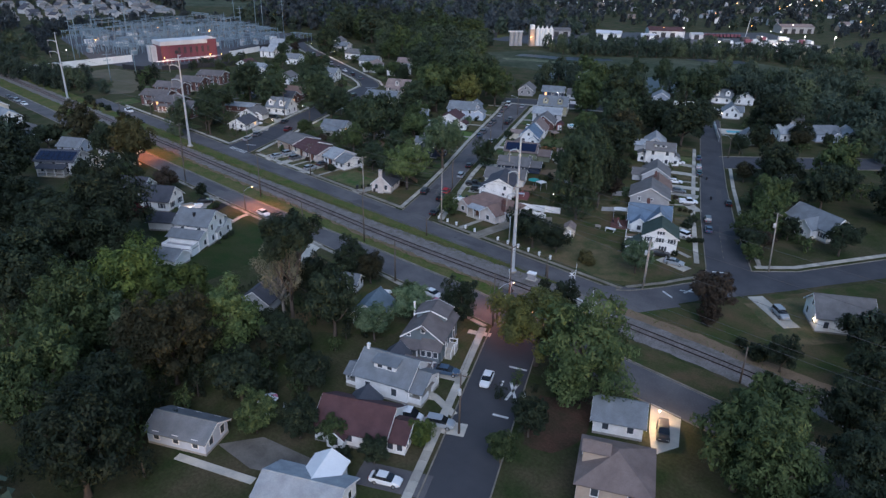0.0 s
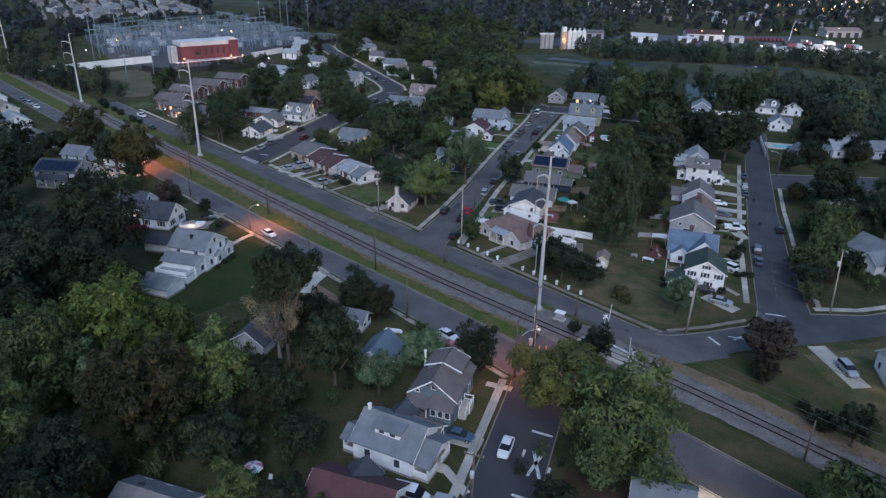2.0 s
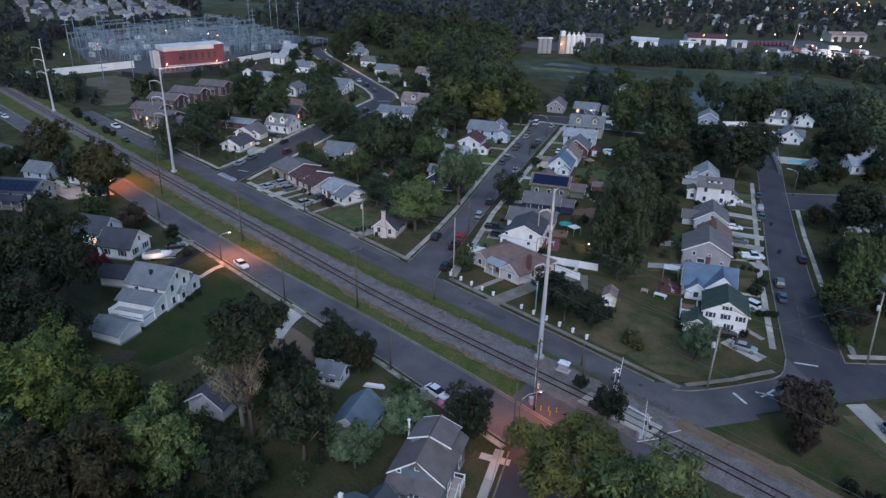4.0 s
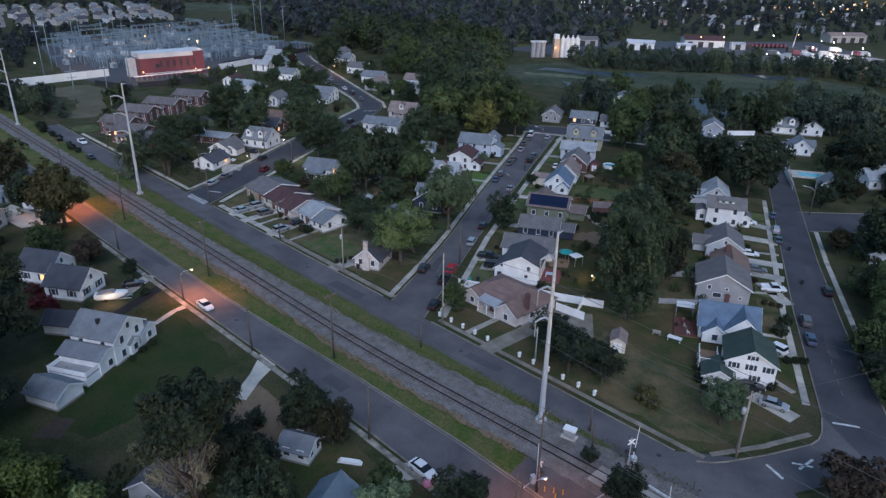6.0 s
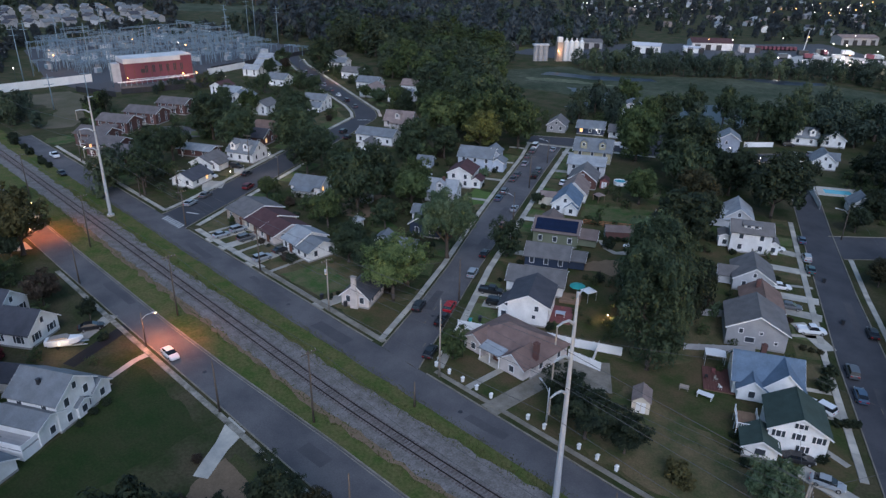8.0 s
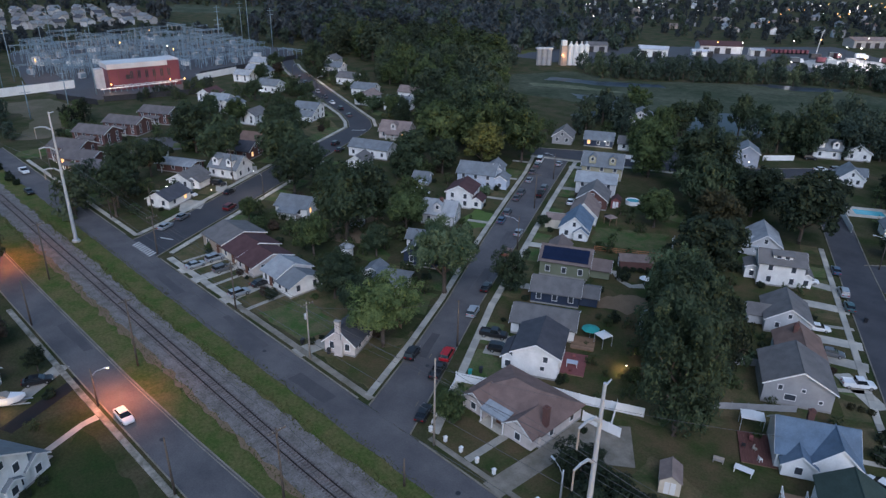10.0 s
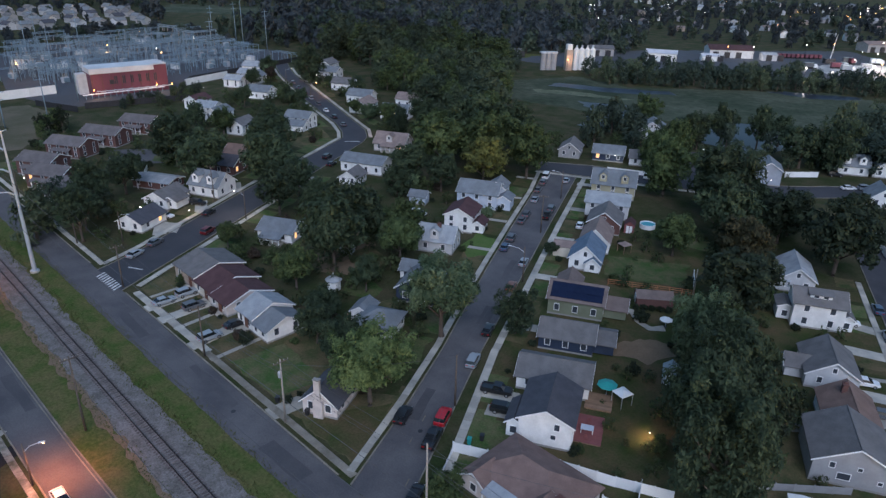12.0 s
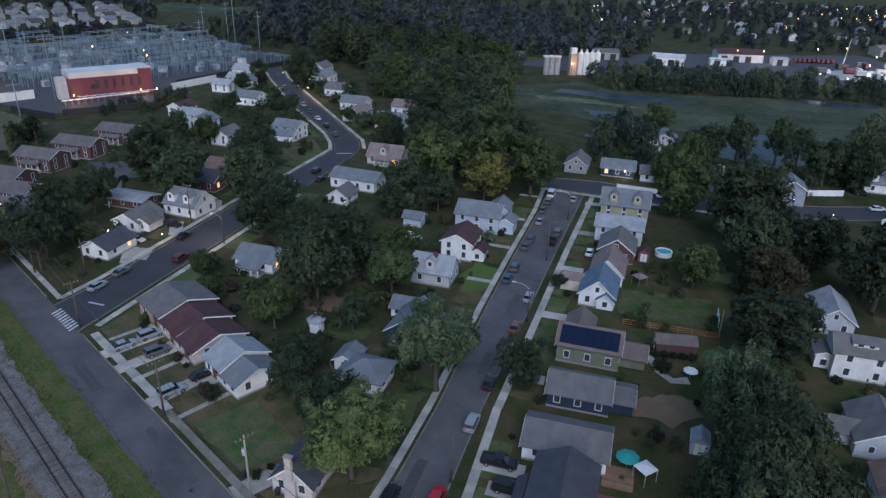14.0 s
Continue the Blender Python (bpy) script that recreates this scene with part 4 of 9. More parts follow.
house(-183.5, 301.0, 117, 10, 9, 5.0, 2.4, "siding_pale_grey", "roof_slate", "tall grey house by the water")
# near bank of the railway
bung = house(-64.1, 61.9, 20, 8.8, 7.4, 3.2, 2.4, "siding_white", "roof_slate", "white bungalow with broad blue-grey roof, dormer and porches", exact=True, shed_dormer=True, wings=((-1.4, 3.4, 90, 4.0, 3.4, 2.9, 1.5, "roof_dark"), (2.6, 4.2, 0, 4.0, 2.0, 2.4, 0.7, "roof_umber")))


def open_porch(root, x, y, L, W, h, hr, roof, rail=0.95):
    """A gabled porch roof on posts over a low solid parapet."""
    part("porch_floor", Shape().box(x - L / 2, y - W / 2, 0, x + L / 2, y + W / 2, 0.45), "concrete", root)
    part("porch_roof", gable_roof(L, W, h, hr, 0.3, 0.14), roof, root, m=pose(x, y, 0))
    part("porch_gable", swap(gable_body(L - 0.1, W - 0.1, h, hr - 0.1, h - 0.3)), "siding_white", root, m=pose(x, y, 0))
    for sy in (-1, 1):
        part("parapet", Shape().box(x - L / 2, y + sy * (W / 2 - 0.06) - 0.06, 0.45, x + L / 2, y + sy * (W / 2 - 0.06) + 0.06, 0.45 + rail), "siding_white", root)
    sx = 1 if x > 0 else -1
    for y0, y1 in ((y - W / 2, y - 0.6), (y + 0.6, y + W / 2)):
        part("parapet", Shape().box(x + sx * (L / 2 - 0.06) - 0.06, y0, 0.45, x + sx * (L / 2 - 0.06) + 0.06, y1, 0.45 + rail), "siding_white", root)
    for px in (-1, 0, 1) if L > 3 else (-1, 1):
        for sy in (-1, 1):
            part("post", Shape().box(x + px * (L / 2 - 0.12) - 0.1, y + sy * (W / 2 - 0.12) - 0.1, 0.45, x + px * (L / 2 - 0.12) + 0.1, y + sy * (W / 2 - 0.12) + 0.1, h), "trim_white", root)


open_porch(bung, 5.5, -0.3, 2.2, 6.4, 2.6, 1.5, "roof_slate")
open_porch(bung, -5.4, -1.4, 1.9, 3.6, 2.4, 0.9, "roof_slate", 0.6)
part("doorstep", Shape().box(6.6, -1.0, 0, 7.4, 0.5, 0.2).box(6.6, -0.8, 0.2, 7.0, 0.3, 0.4), "concrete", bung)
part("flue", Shape().box(-4.2, -0.2, 5.2, -3.8, 0.2, 6.3).box(-4.25, -0.25, 6.3, -3.75, 0.25, 6.4), "trim_white", bung)
craft = house(-68.2, 74.4, 117, 8.8, 6.8, 3.9, 2.5, "siding_slate", "roof_umber", "slate-grey craftsman house with raised dormers and white stoop", exact=True, gable=((-0.1, 5.2, 0.55, 0.8), (2.35, 4.05, 0.5, 0.45)))
part("gablet_roof", gable_roof(1.3, 1.1, 5.75, 0.5, 0.2, 0.08), "roof_umber", craft, m=pose(-4.6, -0.1, 0))
for side in (-1, 1):
    dm = part("dormer", Shape().box(0.2, min(side * 0.5, side * 2.5), 4.6, 3.9, max(side * 0.5, side * 2.5), 5.55), "siding_slate", craft)
    part("dormer_roof", Shape().slab([(-0.1, side * 0.1, 6.62), (4.2, side * 0.1, 6.62), (4.2, side * 2.9, 5.55), (-0.1, side * 2.9, 5.55)], 0.12), "roof_umber", dm)
    for ex in (-0.16, 4.2):
        part("rake_board", Shape().slab([(ex, side * 0.1, 6.64), (ex + 0.07, side * 0.1, 6.64), (ex + 0.07, side * 2.95, 5.56), (ex, side * 2.95, 5.56)], 0.22), "trim_white", dm)
    for k in (1.1, 3.0):
        add_window(dm, k, side * 2.53, 5.1, 0 if side < 0 else 180, 0.7, 0.45)
part("bay", Shape().box(-6.0, -3.3, 0, -4.4, -0.1, 2.9), "siding_slate", craft)
part("bay_roof", Shape().slab([(-4.3, -3.7, 3.9), (-4.3, 0.1, 3.9), (-6.4, 0.1, 2.95), (-6.4, -3.7, 2.95)], 0.14), "roof_umber", craft)
for k in (-2.75, -1.7, -0.65):
    add_window(craft, -6.03, k, 2.0, 270, 0.7, 1.0)
part("porch_roof", Shape().slab([(-4.3, 0.15, 3.4), (-4.3, 3.7, 3.4), (-6.6, 3.7, 2.75), (-6.6, 0.15, 2.75)], 0.14), "roof_umber", craft)
part("porch_floor", Shape().box(-6.5, 0.1, 0, -4.4, 3.4, 0.5), "concrete", craft)
for k in (0.3, 1.8, 3.3):
    part("post", Shape().box(-6.4, k - 0.09, 0.5, -6.22, k + 0.09, 2.7), "trim_white", craft)
part("stoop", Shape().box(-2.0, -4.9, 0, -0.2, -3.4, 1.2).box(-2.9, -4.7, 0, -2.0, -3.6, 0.8).box(-3.6, -4.7, 0, -2.9, -3.6, 0.4), "concrete", craft)
for ax, ay, bx, by in ((-2.0, -4.85, -0.2, -4.85), (-0.25, -4.85, -0.25, -3.5)):
    part("railing", Shape().box(min(ax, bx) - 0.04, min(ay, by) - 0.04, 2.0, max(ax, bx) + 0.04, max(ay, by) + 0.04, 2.12).box(min(ax, bx) - 0.03, min(ay, by) - 0.03, 1.3, max(ax, bx) + 0.03, max(ay, by) + 0.03, 1.38), "trim_white", craft)
for ax, ay, h in ((-2.0, -4.85, 2.2), (-1.1, -4.85, 2.1), (-0.25, -4.85, 2.2), (-0.25, -3.5, 2.1), (-3.5, -4.65, 1.4), (-3.5, -3.65, 1.4)):
    part("post", Shape().box(ax - 0.06, ay - 0.06, 0, ax + 0.06, ay + 0.06, h), "trim_white", craft)
for ay in (-4.65, -3.65):
    part("railing", Shape().slab([(-2.0, ay - 0.04, 2.15), (-2.0, ay + 0.04, 2.15), (-3.5, ay + 0.04, 1.35), (-3.5, ay - 0.04, 1.35)], 0.1), "trim_white", craft)
part("flue", Shape().tube([(2.2, 3.6, 0.3), (2.2, 3.6, 6.4)], [0.16, 0.16], 8).box(2.0, 3.4, 6.4, 2.4, 3.8, 6.5), "trim_white", craft)
maroon = house(-59.2, 51.4, 27, 10.2, 7.6, 2.7, 2.3, "siding_white", "roof_maroon", "white bungalow with dull maroon roof and glazed porch", exact=True, wings=((5.8, -0.8, 0, 4.0, 5.2, 2.4, 1.3), (-0.6, 2.6, 90, 3.6, 4.0, 2.9, 1.6, "roof_dark"), (-1.6, -3.8, 90, 2.2, 2.4, 2.3, 0.9)))
for k in (-2.7, -1.45, -0.2, 1.05):
    add_window(maroon, 7.84, k, 1.45, 90, 0.75, 1.0)
for k in (4.5, 5.8, 7.1):
    add_window(maroon, k, -3.44, 1.45, 0, 0.75, 1.0)
house(-74.6, 33.8, 27, 9.0, 5.2, 2.3, 1.3, "siding_pale_blue", "roof_slate", "pale blue detached garage with grey-blue roof", category="garage", name="garage", exact=True)
house(-52.8, 37.4, 27, 10, 7.6, 2.6, 1.8, "siding_white", "roof_light", "white house with grey roof and bright white annexe roof", exact=True, wings=((0.8, 3.2, 90, 5.5, 4.2, 2.9, 1.2, "trim_white"),))
house(-27.4, 65.4, 117, 9, 9, 5.4, 2.6, "siding_tan", "roof_cocoa", "tan two-storey house with brownish hipped roof", hip=True, dormers=1, dside=1)
house(-34.2, 78.2, 28, 6.8, 5.8, 2.6, 1.8, "siding_white", "roof_slate", "white cottage with blue-grey roof and floodlit side porch", lit=(3,), exact=True)
house(-82.0, 73.6, 117, 7, 5.4, 2.8, 2.2, "siding_white", "roof_teal", "white cottage with teal roof behind trees")
house(-94.0, 77.8, 27, 4.2, 3.6, 2.2, 1.2, "siding_white", "roof_slate", "small white garden house with blue-grey roof", category="shed", name="shed", exact=True, gable=((0, 1.3, 0.8, 0.9),))
house(-100.0, 62.2, 117, 7, 6, 2.8, 2.2, "siding_pale_grey", "roof_dark", "grey shed with dark slate roof under bare branches", category="shed", name="shed", win=False)
tall = house(-136.9, 69.4, 30, 8.2, 7.2, 4.9, 2.4, "siding_white", "roof_slate", "tall white foursquare house with grey roof and stacked porches", exact=True, wings=((0, -4.6, 0, 7.6, 4.4, 3.1, 0.95), (0.2, 4.6, 0, 7.8, 3.4, 2.7, 1.1), (3.7, 0.6, 0, 1.6, 2.2, 2.6, 0.6)))
house(-129.4, 58.4, 25, 6.0, 4.8, 2.1, 1.3, "siding_white", "roof_slate", "white garage with grey roof", category="garage", name="garage", win=False, exact=True)
house(-162.6, 72.6, 34, 8, 7.3, 3.4, 3.0, "siding_white", "roof_dark", "white cape house with dark roof and black shutters", shutters=True)
house(-173.5, 71.0, 32, 8, 7.3, 3.6, 3.0, "siding_white", "roof_dark", "white gabled house with shutters", shutters=True, lit=(2,))
house(-149.0, 66.6, 38, 6, 4.6, 2.5, 1.6, "siding_white", "roof_dark", "white garage with dark roof", category="garage", name="garage", win=False)
house(-211.0, 66.0, 40, 12, 9, 4.6, 2.4, "siding_pale_grey", "roof_dark", "large grey house with solar panels on its roof", solar=True, porch=(-1, 8, 2.5), lit=(1,))
house(-228.6, 75.6, 30, 8, 6.5, 3.0, 2.2, "siding_pale_blue", "roof_slate", "pale blue house beside a concrete drive")
house(-252.0, 72.0, 10, 10, 8, 3.4, 2.4, "siding_white", "roof_grey", "white house under trees by the far road")
house(-216.0, 84.5, 32, 10, 8, 3.2, 2.4, "siding_white", "roof_grey", "white house behind orange trees")
house(-284.0, 72.0, 0, 11, 8, 3.6, 2.4, "siding_white", "roof_light", "white house with lamps on along the far street", lit=(2, 3))
house(-306.0, 74.0, 0, 11, 8, 3.6, 2.4, "siding_cream", "roof_taupe", "cream house with lit garage", lit=(2,))
house(-331.0, 76.0, 0, 11, 8, 3.6, 2.4, "siding_white", "roof_light", "pale house along the far street", lit=(0, 4))

part("roof_vent", Shape().box(-0.22, -1.9, 5.6, 0.22, -1.46, 6.9).box(-0.28, -1.96, 6.9, 0.28, -1.4, 7.0), "dark_metal", tall)
for k in (-2.4, -0.6, 1.6):
    add_window(tall, k, -3.63, 4.45, 0, 0.7, 0.42)

# external chimney of the stucco cottage, and an open deck behind the white foursquare
ch = thing("chimney", pose(-132.45, 119.95, 0, 0, 0, 117), "tall cream stucco chimney on a gable wall", "chimney")
part("chimney_shaft", Shape().box(-0.35, -0.75, 0, 0.15, 0.75, 3.0).box(-0.35, -0.45, 3.0, 0.15, 0.45, 6.5), "stucco", ch)
part("chimney_cap", Shape().box(-0.45, -0.55, 6.5, 0.25, 0.55, 6.65), "foundation", ch)
dq = thing("deck", pose(-132.9, 62.5, 0, 0, 0, 30), "white-railed timber deck behind the tall house", "deck")
for k in range(12):
    part("board", Shape().box(-3.6, -1.6 + 0.27 * k, 1.5, 3.6, -1.35 + 0.27 * k, 1.56), "siding_grey", dq)
part("skirt", Shape().box(-3.6, -1.6, 0, 3.6, -1.52, 1.5).box(3.52, -1.5, 0, 3.6, 1.6, 1.5), "trim_white", dq)
for sx in (-3.55, 3.5):
    part("railing", Shape().box(sx, -1.5, 1.7, sx + 0.06, 1.6, 2.45), "trim_white", dq)
for sx in (-3.5, -1.2, 1.2, 3.5):
    part("post", Shape().box(sx - 0.07, -1.62, 0, sx + 0.07, -1.48, 2.5), "trim_white", dq)
part("railing", Shape().box(-3.6, -1.6, 1.7, 3.6, -1.5, 2.45), "trim_white", dq)

# ---- trees ----
rng = np.random.default_rng(7)


def unit(v):
    return v / np.linalg.norm(v, axis=1)[:, None]


def sprays(lobes, per, spread):
    """Smaller upright tufts that stand on the upper and outer sides of the lobes."""
    lob = np.repeat(np.array(lobes), per, axis=0)
    d = rng.normal(size=(len(lob), 3))
    d[:, 2] = np.abs(d[:, 2]) * 0.9 - 0.25
    d = unit(d)
    c = lob[:, :3] + d * lob[:, 3:4] * rng.uniform(0.65, 1.05, (len(lob), 1))
    r = lob[:, 3:4] * rng.uniform(0.7, 1.35, (len(lob), 1)) * spread
    return np.hstack([c, r]), d


def leaf_cloud(lobes, count, size, per=7, spread=0.36, tall=1.3):
    """Three-cornered leaf sprays over tufts, with larger ones inside the crown."""
    tufts, out = sprays(lobes, per, spread)
    inner = count // 6
    area = tufts[:, 3] ** 2
    pick = rng.choice(len(tufts), count - inner, p=area / area.sum())
    d = rng.normal(size=(count - inner, 3))
    d[:, 2] = d[:, 2] * 0.9 + 0.45
    d = unit(d)
    c1 = tufts[pick, :3] + d * (tufts[pick, 3] * (0.45 + 0.6 * rng.random(count - inner) ** 0.7))[:, None] * np.array([1, 1, tall])
    n1 = d * 0.6 + out[pick] * 0.5 + np.array([0, 0, 0.3])
    lob = np.array(lobes)
    w = lob[:, 3] ** 2
    lob = lob[rng.choice(len(lob), inner, p=w / w.sum())]
    e = unit(rng.normal(size=(inner, 3)))
    c2 = lob[:, :3] + e * (lob[:, 3] * rng.uniform(0.45, 0.8, inner))[:, None]
    c, n = np.vstack([c1, c2]), unit(np.vstack([n1, e]) + rng.normal(size=(count, 3)) * 0.38)
    rise = rng.normal(size=(count, 3)) * 0.75 + np.array([0, 0, 0.9]) + n * 0.3
    a = unit(np.cross(n, rise) + 1e-6)
    b = np.cross(a, n)
    s = size * (0.55 + 0.9 * rng.random(count))
    s[count - inner:] *= 1.5
    s = s[:, None]
    v = np.empty((count, 3, 3))
    v[:, 0], v[:, 1], v[:, 2] = c - a * s * 0.44 - b * s * 0.75, c + a * s * 0.50 - b * s * 0.62, c + b * s * 1.30
    return v.reshape(-1, 3)


def cloud_mesh(name, verts, mat):
    me = bpy.data.meshes.new(name)
    k = len(verts) // 3
    me.vertices.add(len(verts))
    me.vertices.foreach_set("co", verts.astype(np.float32).ravel())
    me.loops.add(3 * k)
    me.loops.foreach_set("vertex_index", np.arange(3 * k, dtype=np.int32))
    me.polygons.add(k)
    me.polygons.foreach_set("loop_start", np.arange(0, 3 * k, 3, dtype=np.int32))
    me.polygons.foreach_set("loop_total", np.full(k, 3, dtype=np.int32))
    me.update(calc_edges=True)
    me.materials.append(MATS[mat])
    return me


def crown_lobes(n, tall, low=0):
    """Lobes of a crown of unit radius whose middle lies at height 1.25."""
    out = [(0, 0, 1.2, 0.58)]
    for i in range(n):
        th = 2.399 * i + rng.uniform(-0.5, 0.5)
        z = 1 - 2 * (i + 0.5) / n
        r = math.sqrt(1 - z * z)
        k = rng.uniform(0.42, 0.80)
        out.append((k * r * math.cos(th), k * r * math.sin(th), 1.22 + tall * z * k, rng.uniform(0.20, 0.40)))
    for i in range(low):
        th = 2.1 * i + rng.uniform(-0.5, 0.5)
        out.append((0.45 * math.cos(th), 0.45 * math.sin(th), rng.uniform(0.25, 0.5), 0.36))
    return out


def trunk_shape(lean, limbs, bare=False):
    s = Shape()
    top = 1.55 if bare else 1.25
    s.tube([(0, 0, -0.02), (0.01, 0, 0.1), (lean * 0.4, 0, 0.55), (lean, 0.02, top)], [0.085, 0.06, 0.05, 0.02], 8)
    for i in range(limbs):
        th = 2.399 * i
        z0 = 0.45 + 0.5 * i / limbs
        r = rng.uniform(0.45, 0.75)
        x0 = lean * z0 / 1.25
        p1 = (x0 + r * 0.5 * math.cos(th), r * 0.5 * math.sin(th), z0 + 0.28)
        p2 = (x0 + r * math.cos(th), r * math.sin(th), z0 + rng.uniform(0.5, 0.75))
        s.tube([(x0, 0, z0), p1, p2], [0.032, 0.02, 0.007], 5)
        s.tube([p1, (p1[0] * 1.3 - 0.1, p1[1] * 1.4 + 0.1, p1[2] + 0.35)], [0.014, 0.004], 4)
    return s


TEMPLATES, SMALL_TEMPLATES, MID_TEMPLATES, FAR_TEMPLATES, LOW_TEMPLATES = [], [], [], [], []
for n, tall in ((19, 0.85), (24, 1.05), (16, 0.72), (28, 1.25), (21, 0.95)):
    lobes = crown_lobes(n, tall)
    stem_mesh = trunk_shape(rng.uniform(-0.1, 0.1), 7).mesh("trunk", "bark", True)
    for store, cnt, size in ((TEMPLATES, 12800, 0.0345), (SMALL_TEMPLATES, 8400, 0.046), (MID_TEMPLATES, 5300, 0.058), (FAR_TEMPLATES, 2400, 0.085), (LOW_TEMPLATES, 950, 0.13)):
        store.append((cloud_mesh("crown", leaf_cloud(lobes, cnt, size), "leaf_green"), stem_mesh))
bare = crown_lobes(20, 1.0)
bare = [(x, y, z + 0.1, r * 0.75) for x, y, z, r in bare[1:]]
LOW_STEM = Shape().tube([(0, 0, -0.02), (0.02, 0, 0.5)], [0.06, 0.03], 5).tube([(0, 0, 0.2), (0.3, 0.1, 0.7)], [0.03, 0.01], 4).mesh("trunk", "bark", True)
SPARSE = (cloud_mesh("crown", leaf_cloud(bare, 5200, 0.026, 5, 0.45), "leaf_pale"), trunk_shape(0.08, 14, True).mesh("trunk", "bark_pale", True))
KINDS = {"g": ("leaf_green", "broad green leafy tree with uneven crown"), "d": ("leaf_dark", "dense dark green leafy tree"), "l": ("leaf_olive", "broad tree with olive yellow-green leaves"), "v": ("leaf_bright", "broad light green leafy tree"), "y": ("leaf_yellow", "big maple turning yellow-green"), "b": ("leaf_blue", "leafy tree with silvery green leaves"),
         "r": ("leaf_russet", "big tree turning russet brown"), "m": ("leaf_maroon", "dark maroon-leaved ornamental tree"), "o": ("leaf_orange", "tree turning orange-brown for autumn"), "c": ("leaf_red", "dark red leafy garden shrub"), "e": ("leaf_dark_lit", "dense green leafy tree"), "p": ("leaf_pale", "half-bare tree with pale thin leaves")}
tree_no = 0


def tree(x, y, h, r, kind, name="tree", far=False, low=False, bole=0.0):
    """A tree h metres high with crown radius r."""
    global tree_no
    tree_no += 1
    away = math.hypot(x + 75, y - 90)
    tpl = SPARSE if kind == "p" else (LOW_TEMPLATES if low else FAR_TEMPLATES if far else MID_TEMPLATES if away > 104 else TEMPLATES if r > 6.4 else SMALL_TEMPLATES)[tree_no % 5]
    # dark trees in this stretch swap to the copy lightened for haze
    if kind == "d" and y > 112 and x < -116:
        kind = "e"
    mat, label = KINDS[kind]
    root = thing(name, pose(x, y, 0, 0, 0, (tree_no * 77) % 360), label, "bush" if low else "tree")
    sz = h / 2.15
    sc = Matrix.Translation((0, 0, bole)) @ Matrix.Diagonal((r, r, (h - bole) / 2.15, 1))
    t = part("trunk", LOW_STEM if low else tpl[1], None, root, m=Matrix.Diagonal((min(r, sz), min(r, sz), sz, 1)))
    c = part("crown", tpl[0], None, root, m=sc @ Matrix.Translation((0, 0, -0.55 if low else 0)))
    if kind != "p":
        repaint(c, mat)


def bush(x, y, r, kind="d"):
    global tree_no
    tree_no += 1
    mat, label = KINDS[kind]
    ob = piece("bush", LOW_TEMPLATES[tree_no % 5][0], None, {"m": "low maroon-leaved garden shrub", "g": "rounded green leafy garden shrub"}.get(kind, label.replace("tree", "garden shrub")), "bush", "", m=pose(x, y, 0, 0, 0, (tree_no * 77) % 360) @ Matrix.Diagonal((r, r, 0.9 * r, 1)) @ Matrix.Translation((0, 0, -0.55)))
    repaint(ob, mat)


# woods on the near bank
tree(-107.4, 41.0, 16.5, 9.0, "y"), tree(-99.6, 46.4, 15.0, 7.4, "y"), tree(-89.6, 49.4, 12.0, 5.8, "v"), tree(-87.6, 38.6, 16.0, 8.2, "r"), tree(-100.6, 34.6, 12.5, 5.0, "b"), tree(-102.6, 29.9, 17.3, 8.2, "g")
tree(-122.5, 29.6, 19.8, 9.4, "d"), tree(-127.4, 46.4, 14.8, 7.2, "d"), tree(-88.2, 20.3, 17.0, 8.4, "g"), tree(-80.7, 26.3, 13.9, 6.6, "d"), tree(-73.0, 19.8, 15.0, 7.2, "d"), tree(-76.7, 43.4, 9.5, 5.0, "d")
tree(-93.3, 62.1, 14.6, 5.4, "p"), tree(-81.8, 64.6, 13.0, 5.6, "d"), tree(-75.6, 68.2, 7.2, 3.8, "b"), tree(-75.2, 76.6, 7.6, 3.8, "b"), tree(-79.6, 80.6, 6.5, 2.6, "g"), tree(-70.2, 84.2, 8.0, 3.8, "d")
tree(-142.8, 53.0, 22.0, 10.6, "d"), tree(-131.3, 38.0, 18.1, 8.6, "d"), tree(-117.3, 30.2, 14.3, 6.8, "d"), tree(-156.0, 46.0, 14.5, 8.5, "d"), tree(-168.0, 42.0, 13.0, 7.5, "d"), tree(-140.0, 26.0, 18, 9, "d")
tree(-178.0, 36.0, 18, 9.5, "d"), tree(-199.0, 46.0, 18, 9.5, "d")
tree(-209.7, 79.6, 14.1, 6.6, "d"), tree(-231.8, 80.1, 14.5, 7.2, "r"), tree(-199.5, 82.5, 15.5, 7.6, "o"), tree(-161.0, 82.6, 4.4, 1.9, "d"), tree(-172.4, 78.4, 6.6, 3.8, "m"), tree(-237.7, 70.8, 9.0, 5.6, "d"), tree(-246.0, 64.0, 10.0, 6.0, "d"), tree(-226.0, 62.0, 9.0, 4.6, "d"), tree(-196.0, 66.0, 6.5, 3.4, "d"), tree(-188.5, 74.5, 5.5, 3.0, "g")
